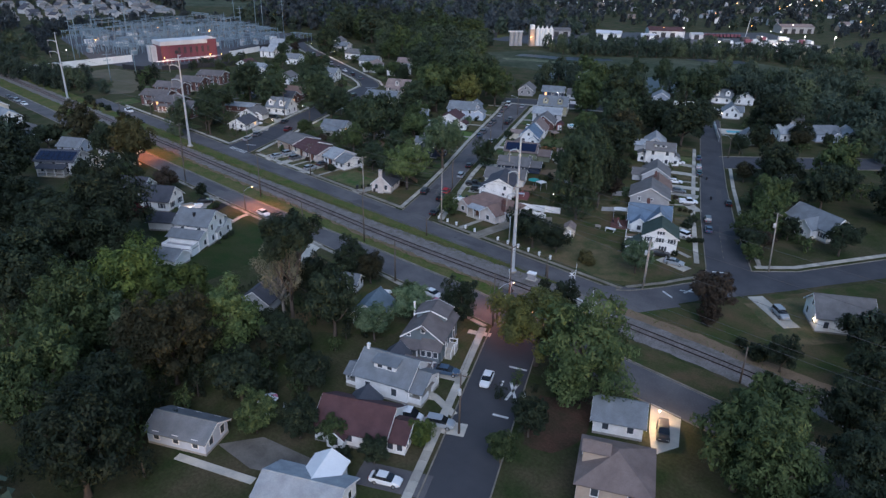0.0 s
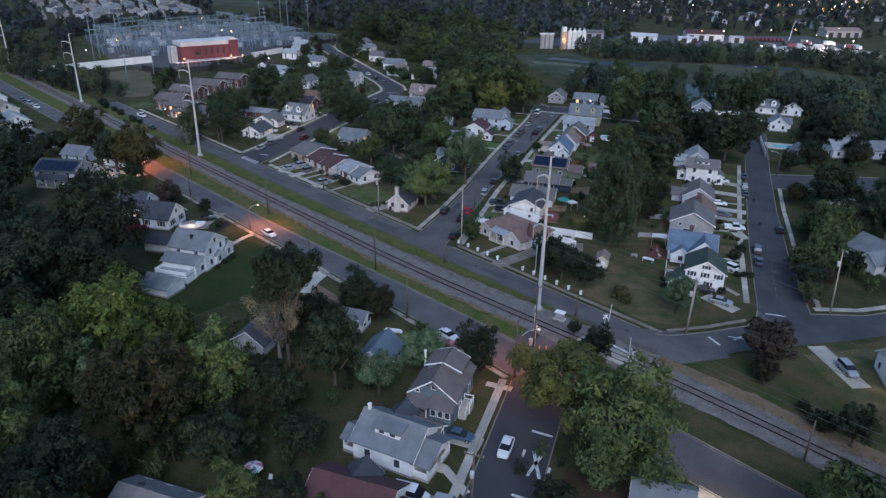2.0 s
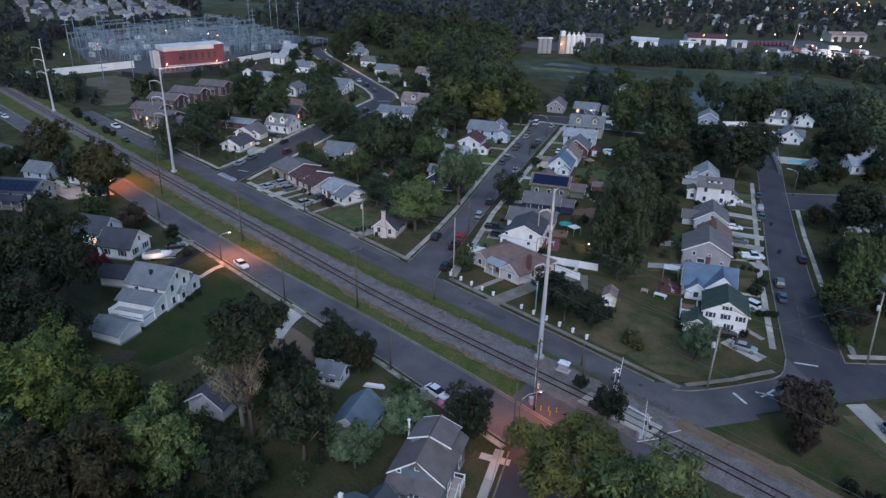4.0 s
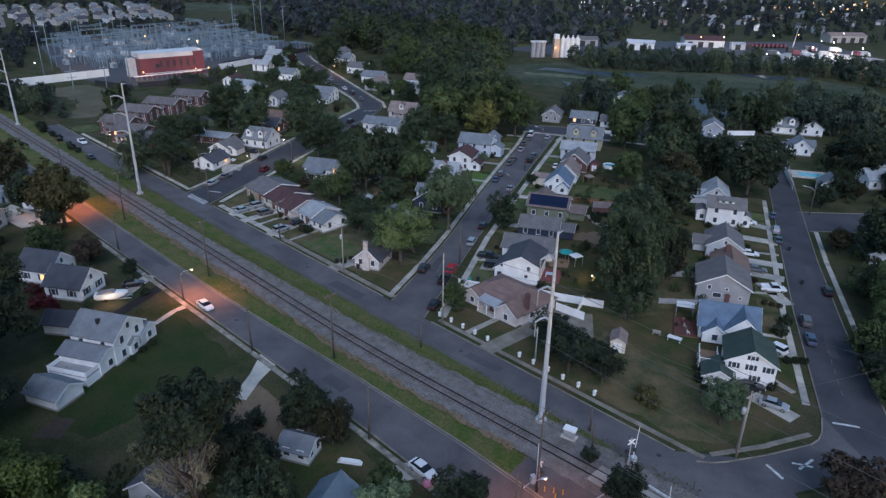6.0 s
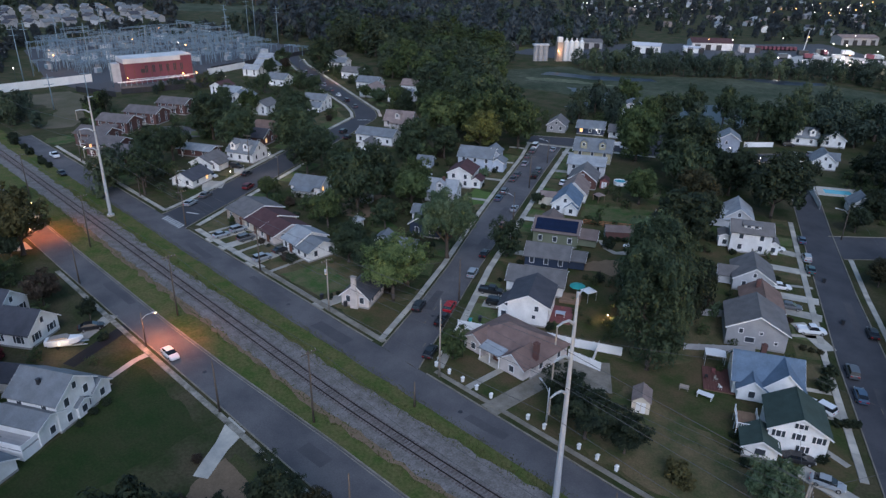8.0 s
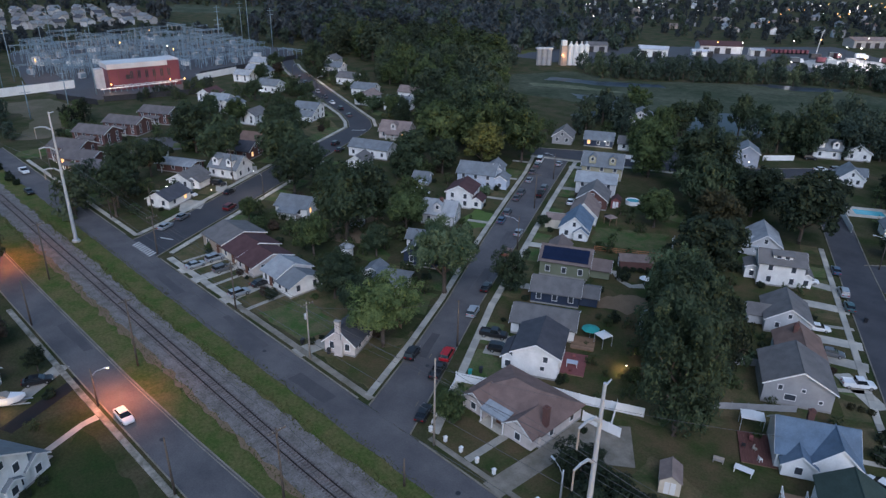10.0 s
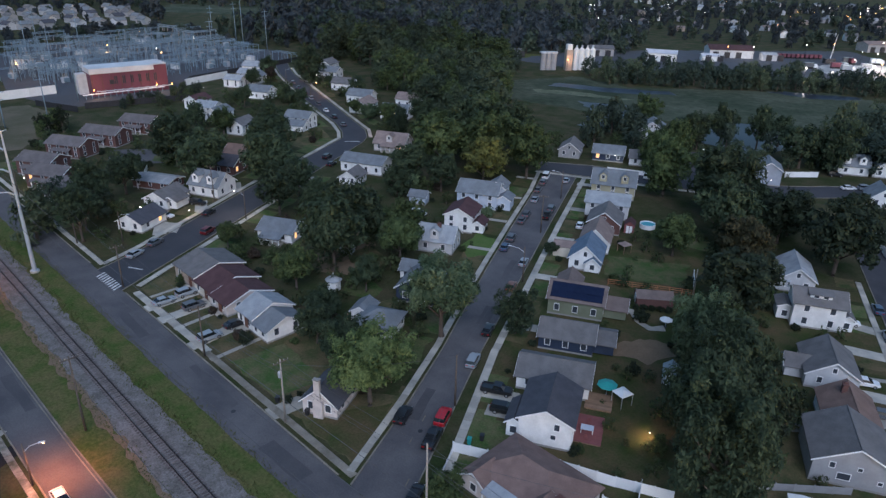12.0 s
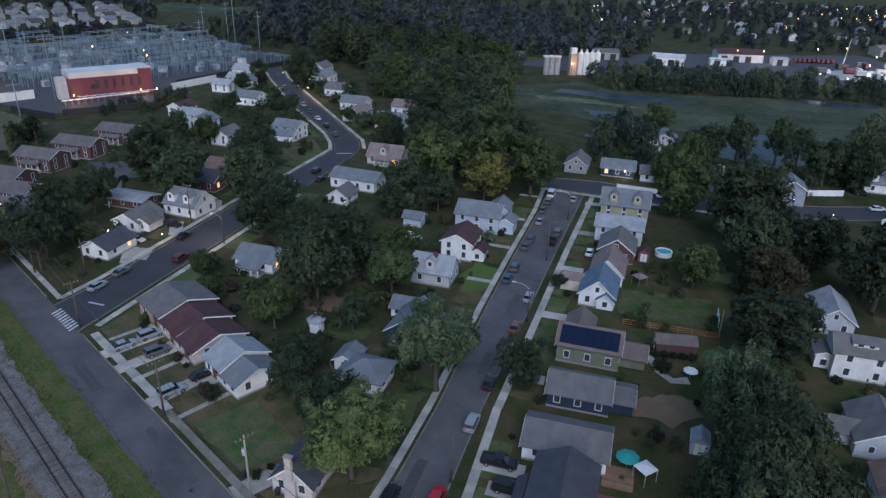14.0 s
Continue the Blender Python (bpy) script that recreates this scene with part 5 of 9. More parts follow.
tree(-90.2, 61.8, 23.0, 6.0, "d", bole=10.5), bush(-103.5, 76.5, 1.8), bush(-107.5, 73.5, 1.5, "m"), bush(-100.5, 80.5, 1.6), bush(-166.0, 66.6, 1.7, "c"), bush(-163.2, 66.2, 1.4, "c"), bush(-159.6, 67.0, 1.5, "c"), bush(-157.6, 67.0, 1.2, "c"), bush(-161.2, 65.0, 1.5, "c"), bush(-168.6, 66.2, 1.3, "c"), bush(-113.6, 79.0, 0.9, "m"), tree(-97.6, 81.0, 8.2, 4.0, "d"), tree(-92.6, 82.0, 7.0, 3.4, "r"), tree(-91.1, 68.2, 11.2, 4.8, "d"), tree(-100.6, 69.7, 6.5, 3.6, "d")
tree(-72.0, 51.9, 6.9, 3.8, "d"), tree(-68.9, 40.9, 6.5, 3.4, "g"), tree(-63.7, 44.5, 6.5, 3.4, "d"), tree(-82.0, 55.0, 7.5, 4.2, "d"), tree(-88.0, 56.0, 6.0, 3.6, "d")
tree(-52.6, 48.2, 4.5, 2.3, "d"), tree(-50.9, 55.1, 3.8, 2.1, "y"), tree(-59.4, 46.7, 4.6, 2.4, "g"), bush(-64.5, 50.5, 2.0, "g"), bush(-56.0, 45.6, 1.6)
tree(-51.6, 82.0, 14.6, 8.2, "l"), tree(-41.0, 78.4, 16.5, 8.4, "g"), tree(-41.6, 66.9, 6.7, 3.2, "d"), tree(-41.0, 60.0, 5.0, 2.6, "g")
tree(-17.0, 77.0, 14.0, 6.4, "g"), tree(-16.5, 88.2, 12.0, 6.2, "g"), tree(-12.0, 74.8, 13.8, 6.6, "g"), tree(-8.9, 96.0, 11.4, 5.4, "d"), tree(-4.0, 84.0, 13.0, 6.6, "d"), tree(-2, 70, 14, 7, "d")
tree(-38.6, 119.0, 9.6, 5.0, "m"), tree(-37.4, 114.8, 5.0, 2.4, "m"), tree(-22.5, 108.7, 6.8, 3.3, "d"), bush(-26.8, 109.5, 2.2), bush(-30.2, 112.0, 1.2), tree(-14.3, 122.2, 9.5, 4.6, "d"), tree(-10.0, 110.0, 9.0, 4.6, "d"), tree(-58.6, 100.4, 6.5, 3.1, "d"), tree(-66.0, 104.0, 3.0, 1.4, "d")
# beyond the tracks
tree(-57.8, 125.0, 7.4, 3.5, "b"), tree(-94.6, 163.0, 20.0, 6.4, "e"), tree(-83.8, 141.8, 20.5, 7.2, "e"), tree(-89.0, 151.8, 22.5, 8.4, "e"), tree(-84.8, 153.5, 15.0, 5.2, "d"), tree(-101.4, 171.6, 14.0, 5.0, "b"), tree(-80.9, 120.1, 9.2, 5.2, "d"), tree(-87.0, 123.3, 7.0, 3.6, "d"), tree(-75.5, 121.5, 6.5, 3.8, "d")
tree(-129.6, 127.0, 13.6, 7.0, "v"), tree(-140.8, 130.5, 8.6, 4.4, "d"), tree(-136.4, 148.5, 18.0, 7.4, "b"), tree(-128.2, 158.8, 8.7, 4.2, "d"), tree(-170.4, 150.4, 17.0, 8.0, "d"), tree(-168.2, 139.8, 9.4, 4.4, "g"), tree(-176.5, 160.5, 15.0, 7.5, "d")
tree(-164.0, 163.2, 11.5, 5.6, "g"), tree(-171.6, 171.9, 10.0, 4.6, "g"), tree(-149.2, 131.4, 8.6, 4.1, "d"), tree(-158.3, 149.3, 7.6, 3.4, "d"), tree(-154.0, 136.0, 7.0, 3.6, "d"), tree(-144.5, 190.0, 3.8, 2.0, "d"), tree(-107.6, 121.0, 5.6, 2.9, "g")
tree(-225.1, 168.6, 17.0, 8.4, "d"), tree(-239.3, 156.7, 15.0, 8.0, "d"), tree(-219.8, 117.6, 13.0, 5.2, "d", bole=2.5), tree(-244.9, 137.2, 12.2, 5.6, "d"), tree(-232.6, 125.1, 14.0, 5.4, "d", bole=2.5), tree(-226.0, 120.5, 11.0, 3.8, "d", bole=2.0), tree(-204.9, 159.2, 13.1, 6.4, "d"), tree(-213.9, 170.8, 11.0, 5.4, "d"), tree(-195.5, 139.9, 7.0, 3.2, "g"), tree(-199, 166, 9, 4.5, "d")
tree(-104.6, 193.6, 14.0, 9.0, "d"), tree(-97.6, 227.0, 16.0, 9.2, "d"), tree(-112.6, 214.6, 12.0, 6.4, "r"), tree(-101.0, 178.5, 11.0, 4.6, "g"), tree(-147.8, 245.3, 16.1, 7.6, "g"), tree(-126.0, 210.6, 10.5, 5.4, "g"), tree(-120.6, 223.9, 16.3, 7.8, "d"), tree(-128.6, 239.5, 19.5, 9.6, "d"), tree(-155.1, 264.1, 20.0, 5.4, "g"), tree(-163.6, 265.3, 11.8, 5.0, "g"), tree(-150.5, 313.7, 16.0, 5.2, "d"), tree(-160.9, 307.9, 14.5, 5.6, "d"), tree(-165.6, 297.4, 13.0, 5.8, "d"), tree(-132.6, 303.0, 15.5, 8.0, "d"), tree(-123.5, 305.4, 16.5, 7.4, "d"), tree(-147.3, 324.4, 11.5, 5.2, "d"), tree(-194.9, 316.9, 11.5, 6.6, "g"), tree(-113.0, 236.0, 13, 7.0, "d"), tree(-124, 247, 11, 5.5, "d"), tree(-141, 259, 12, 6, "d")
tree(-186.8, 214.5, 14.8, 7.5, "l"), tree(-182.6, 228.5, 17.0, 8.5, "g"), tree(-195.2, 224.5, 18, 9, "g"), tree(-203.9, 214.2, 19.0, 9.8, "g"), tree(-207.0, 230.0, 19, 9.6, "d"), tree(-191.2, 202.0, 11, 5.5, "d"), tree(-199.0, 242.0, 18, 9, "d"), tree(-215.0, 244.0, 18, 9, "g"), tree(-222.0, 232.0, 15, 7.5, "g"), tree(-196, 190, 9, 4.6, "d"), tree(-202, 200, 12, 6, "d")
tree(-239.6, 240.9, 13, 6.5, "d"), tree(-242.0, 230.5, 9.1, 4.4, "d"), tree(-254.0, 237.2, 10.7, 5.2, "g"), tree(-341.5, 262.0, 17.0, 8.4, "d"), tree(-304.2, 231.8, 8.0, 3.8, "d"), tree(-266.4, 236.6, 7.0, 3.6, "b"), tree(-248.2, 236.5, 9.0, 3.6, "d"), tree(-246.5, 184.0, 16.5, 8.2, "d"), tree(-296, 212, 6.5, 3.4, "d"), tree(-318, 214, 9.0, 4.4, "d"), tree(-283, 186, 10, 5.0, "g"), tree(-300, 184, 9, 4.4, "d"), tree(-278, 240, 7, 3.6, "g"), tree(-305, 262, 9, 4.4, "d"), tree(-352, 238, 9, 4.6, "d"), tree(-372, 258, 10, 5, "d")
tree(-42.3, 150.4, 3.2, 1.6, "m"), tree(-43.0, 156.5, 5.5, 2.8, "m"), tree(-46.0, 166.0, 9.5, 4.6, "g"), tree(-50.2, 189.8, 9.7, 4.8, "d"), tree(-42, 192, 12, 6, "d"), tree(-58.0, 204.0, 13, 6.5, "d"), tree(-43, 204, 12, 6.5, "d"), tree(-79.0, 246.0, 7.6, 4.2, "d"), tree(-79.5, 232.5, 7.0, 3.9, "d"), tree(-46.0, 216.0, 14.5, 7.0, "g"), tree(-66.5, 203.5, 6.0, 3.4, "r"), tree(-68.0, 254.0, 7.5, 4.6, "r"), tree(-70.0, 262.0, 8.0, 4.6, "d"), tree(-49.5, 176.0, 12.5, 5.6, "g"), tree(-86.8, 277.0, 13.0, 5.9, "d"), tree(-80, 266, 14, 7, "d"), tree(-30, 166, 9, 4.5, "d"), tree(-26, 196, 14, 7, "d"), tree(-30, 216, 14, 7, "d")
bush(-68.2, 122.2, 1.9, "o"), bush(-66.4, 121.4, 1.3, "o"), bush(-61.8, 157.2, 1.7), bush(-64.8, 133.2, 1.2), bush(-159.6, 122.4, 1.3, "m"), bush(-157.5, 122.6, 1.5), bush(-170.4, 123.2, 1.0, "m"), bush(-184.5, 123.5, 0.9), bush(-186.4, 124.6, 1.1, "g"), bush(-118.4, 182.6, 0.8), bush(-117.2, 183.6, 0.85), bush(-116.0, 184.5, 0.8), bush(-114.8, 185.3, 0.85), bush(-113.4, 186.0, 0.9), bush(-62.5, 161.9, 1.5), bush(-57.3, 149.0, 0.9), bush(-56.2, 149.9, 0.9), bush(-55.2, 150.8, 0.9), bush(-68.4, 166.9, 0.7, "r"), bush(-67.1, 167.3, 0.7, "r"), bush(-65.8, 167.7, 0.7, "r"), bush(-56.1, 139.4, 1.0), bush(-133.0, 73.0, 0.8), bush(-134.0, 75.2, 0.8), bush(-131.6, 70.6, 0.7), bush(-63.0, 131.0, 1.0), bush(-95.6, 151.2, 1.0, "g"), bush(-94.6, 149.4, 1.3, "g"), bush(-138.5, 118.6, 0.8), bush(-134.5, 61.5, 1.1), bush(-172, 186, 1.4), bush(-262.0, 107.0, 1.2), bush(-266.5, 106.6, 1.6), bush(-271.0, 107.2, 1.1), bush(-280.0, 106.8, 1.7), bush(-288.0, 107.4, 1.4), bush(-296.0, 107.0, 1.8), bush(-302.0, 108.2, 2.2), bush(-268.0, 121.0, 1.0), bush(-257.0, 121.6, 1.1, "m"), bush(-276.0, 122.4, 1.0), bush(-246.0, 121.0, 1.4, "g")


def clear_of(x, y, room):
    """Whether a spot lies off the streets and away from houses."""
    for hx, hy, hr in PLOTS:
        if (x - hx) ** 2 + (y - hy) ** 2 < (hr + room) ** 2:
            return False
    for rim in (A_W, A_E, C_W, C_E, D_S, D_N, T_S, T_N, S_W, S_E, U_W, U_E, FRONT_N):
        for p, u in along([Vector(q) for q in rim], 3.0):
            if (x - p.x) ** 2 + (y - p.y) ** 2 < (5.5 + room) ** 2:
                return False
    return True


def wood(outline, count, hmin, hmax, mat, seed, keep=7.0, label="dense dark green woodland in the dusk", leaves=860, size=0.102, places=(), stout=(0.33, 0.50), lobes=9, room=None):
    """Woodland over a stretch of the plan: crowns and trunks too many to count, every third one of a paler kind."""
    g = random.Random(seed)
    made, tries = list(places), 0
    xs, ys = [p[0] for p in outline], [p[1] for p in outline]
    while len(made) < count and tries < count * 40:
        tries += 1
        x, y = g.uniform(min(xs), max(xs)), g.uniform(min(ys), max(ys))
        inside = False
        for (x1, y1), (x2, y2) in zip(outline, outline[1:] + outline[:1]):
            if (y1 > y) != (y2 > y) and x < (x2 - x1) * (y - y1) / (y2 - y1) + x1:
                inside = not inside
        if inside and (room is None or clear_of(x, y, room)) and all((x - a) ** 2 + (y - b) ** 2 > keep * keep for a, b in made):
            made.append((x, y))
    clouds, stems = ([], []), Shape()
    for k, (x, y) in enumerate(made):
        h = g.uniform(hmin, hmax) * g.choice((0.8, 1.0, 1.0, 1.12))
        r = h * g.uniform(*stout)
        v = leaf_cloud(crown_lobes(lobes, g.uniform(0.8, 1.3), 3), leaves, size, 4, 0.5)
        clouds[k % 3 == 1].append(v * np.array([r, r, h / 2.15]) + np.array([x, y, 0]))
        stems.tube([(x, y, -0.1), (x, y, h * 0.6)], [0.035 * h, 0.015 * h], 5, False)
    root = piece("woodland", cloud_mesh("woodland", np.concatenate(clouds[0]), mat), None, label, "trees", "stuff")
    if clouds[1]:
        tagged(part("pale_crowns", cloud_mesh("pale_crowns", np.concatenate(clouds[1]), {"leaf_wood": "leaf_wood_pale", "leaf_far_hazy": "leaf_wood"}.get(mat, "leaf_green")), None, root), kind="stuff")
    tagged(part("trunks", stems, "bark", root), kind="stuff")


wood([(-300, 274), (-262, 262), (-222, 246), (-228, 264), (-256, 300), (-280, 332), (-330, 330), (-345, 300)], 44, 12, 20, "leaf_grove", 1, 9.5, leaves=2000, size=0.072, stout=(0.40, 0.56), lobes=16)
wood([(-330, 330), (-284, 334), (-318, 382), (-360, 392), (-420, 400), (-430, 330), (-400, 312)], 50, 12, 20, "leaf_grove", 2, 10.5, leaves=1700, size=0.078, stout=(0.40, 0.56), lobes=16)
wood([(-196, 270), (-166, 276), (-160, 298), (-196, 310), (-205, 296)], 14, 8, 13, "leaf_wood", 3, 8)
wood([(-160, 290), (-140, 294), (-112, 318), (-118, 324), (-140, 316), (-160, 306)], 9, 7, 11, "leaf_wood", 4, 7)
wood([(-116, 312), (-96, 312), (-70, 350), (-84, 372), (-112, 352), (-130, 366), (-136, 340)], 34, 10, 15, "leaf_wood", 19, 8)
wood([(-96, 300), (-60, 270), (-20, 240), (30, 330), (-40, 380), (-85, 345)], 80, 9, 15, "leaf_wood", 5, 10)
wood([(-285, 398), (-255, 376), (-200, 414), (-150, 454), (-110, 440), (-90, 470), (-150, 492), (-215, 456), (-262, 424)], 115, 7, 11, "leaf_wood", 6, 5.6)
wood([(-345, 372), (-318, 366), (-302, 366), (-312, 382), (-340, 384)], 18, 6, 10, "leaf_wood", 46, 5.2)
wood([(-318, 112), (-306, 114), (-318, 124), (-350, 128), (-374, 118), (-378, 108), (-345, 106)], 16, 4, 8, "leaf_wood", 8, 5)
wood([(-330, 142), (-318, 136), (-322, 148), (-334, 154)], 6, 5, 9, "leaf_dark", 18, 4)
wood([(-440, 96), (-392, 100), (-394, 118), (-470, 140), (-520, 130)], 20, 9, 14, "leaf_wood", 9, 8)
wood([(-345, 172), (-356, 190), (-362, 212), (-352, 212), (-340, 190)], 14, 3.5, 6, "leaf_wood", 10, 4)
wood([(-255, 110), (-222, 110), (-236, 135), (-250, 118)], 5, 8, 13, "leaf_wood", 12, 6)
wood([(-430, 60), (-240, 52), (-230, 60), (-260, 62), (-430, 70)], 26, 8, 13, "leaf_wood", 13, 8)
wood([(-60, 0), (-70, 14), (-200, 20), (-300, 50), (-300, 0), (-60, -60)], 40, 13, 19, "leaf_wood", 14, 12)
wood([(-20, 20), (-18, 50), (40, 84), (60, 40), (20, 0)], 16, 10, 15, "leaf_wood", 15, 10)
wood([(-8, 112), (60, 112), (60, 180), (8, 190), (-10, 150)], 26, 9, 14, "leaf_wood", 16, 9)


def tufts(line, wide, count, hmin, hmax, mat, label, seed):
    """Clumps of tall grass and weeds strewn along a line."""
    g = random.Random(seed)
    pts = along([Vector(p) for p in line], 1.0)
    verts = []
    for k in range(count):
        p, u = pts[g.randrange(len(pts))]
        o = g.gauss(0, wide)
        x, y = p.x - u.y * o + u.x * g.random(), p.y + u.x * o + u.y * g.random()
        h = g.uniform(hmin, hmax)
        for j in range(5):
            a = g.uniform(0, 6.28)
            w, l = 0.10 * h + 0.05, h * g.uniform(0.3, 0.8)
            verts += [(x - w * math.sin(a), y + w * math.cos(a), 0), (x + w * math.sin(a), y - w * math.cos(a), 0), (x + l * math.cos(a), y + l * math.sin(a), h)]
    piece("grass_tufts", cloud_mesh("grass_tufts", np.array(verts), mat), None, label, "grass", "stuff")


TU = "rough grass tufts and weeds along the ballast"
tufts([(x, rail_y(x) + 3.3 + 2.2 * min(1, max(0, (x + 170) / 90))) for x in range(-240, -52, 6)], 0.7, 3000, 0.08, 0.28, "weeds", TU, 3)
tufts([(x, rail_y(x) - 3.6) for x in range(-240, -70, 6)], 0.5, 2000, 0.08, 0.25, "weeds", TU, 4)
tufts([(-240, 108.5), (-150, 108.7), (-62, 109.8)], 0.35, 1800, 0.06, 0.2, "weeds", "ragged grass along the street rim", 5)
tufts([(-50, 109.5), (-20, 107.6), (20, 107.6)], 0.6, 600, 0.08, 0.25, "weeds", TU, 7)
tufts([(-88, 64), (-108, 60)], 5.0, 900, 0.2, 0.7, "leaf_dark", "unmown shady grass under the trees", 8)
wood([(-400, 98), (-352, 104), (-322, 108), (-320, 116), (-345, 121), (-392, 118)], 26, 6, 11, "leaf_wood", 40, 5)
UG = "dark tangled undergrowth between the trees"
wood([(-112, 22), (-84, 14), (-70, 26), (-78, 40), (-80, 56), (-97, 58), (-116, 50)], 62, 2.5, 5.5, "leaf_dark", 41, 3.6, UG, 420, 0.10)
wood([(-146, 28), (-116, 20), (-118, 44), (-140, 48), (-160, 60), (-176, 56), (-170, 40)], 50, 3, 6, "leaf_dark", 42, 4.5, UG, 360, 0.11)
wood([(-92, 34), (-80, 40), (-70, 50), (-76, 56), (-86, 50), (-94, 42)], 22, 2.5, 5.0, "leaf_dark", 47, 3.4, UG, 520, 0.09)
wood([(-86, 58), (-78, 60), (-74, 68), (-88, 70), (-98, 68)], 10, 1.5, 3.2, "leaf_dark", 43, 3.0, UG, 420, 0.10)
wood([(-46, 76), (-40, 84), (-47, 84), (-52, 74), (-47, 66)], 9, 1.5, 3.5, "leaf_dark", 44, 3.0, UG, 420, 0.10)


def gardens(outline, count, seed, kinds="dddggmb", small=0.8, large=2.0, trees=0.25):
    """Garden shrubs and young trees behind the houses."""
    g = random.Random(seed)
    made, tries = [], 0
    xs, ys = [p[0] for p in outline], [p[1] for p in outline]
    while len(made) < count and tries < 3000:
        tries += 1
        x, y = g.uniform(min(xs), max(xs)), g.uniform(min(ys), max(ys))
        inside = False
        for (x1, y1), (x2, y2) in zip(outline, outline[1:] + outline[:1]):
            if (y1 > y) != (y2 > y) and x < (x2 - x1) * (y - y1) / (y2 - y1) + x1:
                inside = not inside
        if inside and clear_of(x, y, 1.0) and all((x - a) ** 2 + (y - b) ** 2 > 9 for a, b in made):
            made.append((x, y))
            if g.random() < trees:
                h = g.uniform(4.0, 7.5)
                tree(x, y, h, h * g.uniform(0.38, 0.5), g.choice(kinds), far=True)
            else:
                bush(x, y, g.uniform(small, large), g.choice(kinds))


PLOTS.append((-110.2, 170.6, 6.0))
gardens([(-196, 134), (-130, 136), (-150, 172), (-180, 212), (-214, 192)], 26, 51)
gardens([(-108, 146), (-66, 160), (-94, 214), (-124, 228), (-150, 212), (-120, 166)], 16, 52)
gardens([(-310, 130), (-210, 124), (-240, 190), (-262, 214), (-330, 200)], 22, 53)
gardens([(-245, 236), (-380, 290), (-390, 262), (-320, 226), (-262, 222)], 18, 54, trees=0.5)
gardens([(-52, 168), (-30, 160), (-40, 240), (-80, 290), (-100, 290), (-84, 236)], 16, 55, "dddgr", 1.0, 2.2, 0.5)
gardens([(-200, 60), (-138, 60), (-146, 82), (-200, 82)], 6, 56)
tree(-259.2, 158.2, 15.5, 8.6, "d"), tree(-118.6, 229.5, 9.0, 5.0, "d", far=True), tree(-113.0, 242.0, 11.0, 5.6, "d", far=True), tree(-131.0, 240.5, 9.5, 4.6, "g", far=True), tree(-100.0, 247.5, 13.0, 6.6, "d", far=True)

SH = "mixed garden shrubs, hedges and saplings between the houses"
for ring, n, seed, top in (([(-196, 134), (-130, 136), (-150, 172), (-180, 212), (-214, 192)], 75, 61, 4.5), ([(-96, 138), (-66, 160), (-94, 214), (-124, 228), (-150, 212), (-120, 166)], 60, 62, 3.6), ([(-310, 130), (-206, 118), (-240, 190), (-262, 214), (-330, 200)], 80, 63, 4.5),
                           ([(-245, 236), (-380, 290), (-390, 262), (-320, 226), (-262, 222)], 70, 64, 5.5), ([(-52, 168), (-30, 160), (-40, 240), (-80, 290), (-100, 290), (-84, 236)], 50, 65, 4.5), ([(-250, 100), (-240, 56), (-138, 58), (-146, 82), (-200, 83)], 30, 66, 3.0),
                           ([(-345, 190), (-268, 184), (-258, 210), (-310, 234), (-360, 250)], 55, 67, 5.5), ([(-246, 236), (-300, 254), (-330, 272), (-262, 262), (-222, 246)], 26, 68, 3.2), ([(-208, 262), (-150, 268), (-120, 300), (-96, 318), (-160, 300), (-200, 290)], 40, 69, 5.0)):
    wood(ring, n, 1.1, top, "leaf_shrub", seed, 2.2, SH, 190, 0.15, stout=(0.42, 0.75), lobes=7, room=-0.6)
tree(-47.8, 158.5, 7.5, 3.8, "g", far=True), tree(-45.0, 152.0, 7.0, 3.8, "d"), tree(-53.5, 183.0, 8.5, 4.2, "r"), tree(-62.5, 214.5, 9.0, 4.6, "r"), tree(-42.5, 147.5, 5.0, 2.6, "g")

# shrubs at the foot of the houses
g = random.Random(58)
for hx, hy, hr in list(PLOTS):
    if -300 < hx < -50 and 117 < hy < 232:
        for k in range(2):
            turn = g.uniform(0, 6.28)
            x, y = hx + (hr - 0.5) * math.cos(turn), hy + (hr - 0.5) * math.sin(turn)
            near_kerb = min((x - p.x) ** 2 + (y - p.y) ** 2 for rim in (A_W, A_E, C_W, C_E, D_S, D_N, T_S, T_N, S_W, S_E, FRONT_N) for p, u in along([Vector(q) for q in rim], 3.0))
            if near_kerb > 20 and all((x - a) ** 2 + (y - b) ** 2 > (c - 0.6) ** 2 for a, b, c in PLOTS if (a, b) != (hx, hy)):
                bush(x, y, g.uniform(0.55, 1.05), g.choice("dddgm"))

# ---- driveways, walks, lawns ----


def sheet(name, pts, mat, label, category, z=0.02, wob=0.0):
    soft = name in ("lawn", "bare_ground")
    piece(name, patch(pts, z, max(wob, 0.8) if soft else wob, 1.1 if soft else 3.0), mat, label, category)


def run(x0, y0, x1, y1, wide, mat, label, name="driveway", z=0.06):
    """A straight drive or path from one place to another."""
    u = Vector((x1 - x0, y1 - y0)).normalized()
    n = Vector((-u.y, u.x)) * wide / 2
    s = Shape().slab([(x0 - n.x, y0 - n.y, z), (x1 - n.x, y1 - n.y, z), (x1 + n.x, y1 + n.y, z), (x0 + n.x, y0 + n.y, z)], z)
    piece(name, s, mat, label, name.replace("_", " "))


sheet("lawn", [(-188.5, 117.4), (-120.8, 117.4), (-126.0, 127.5), (-128, 134), (-196.5, 134)], "lawn_dry", "patchy front lawns of the row houses", "lawn")
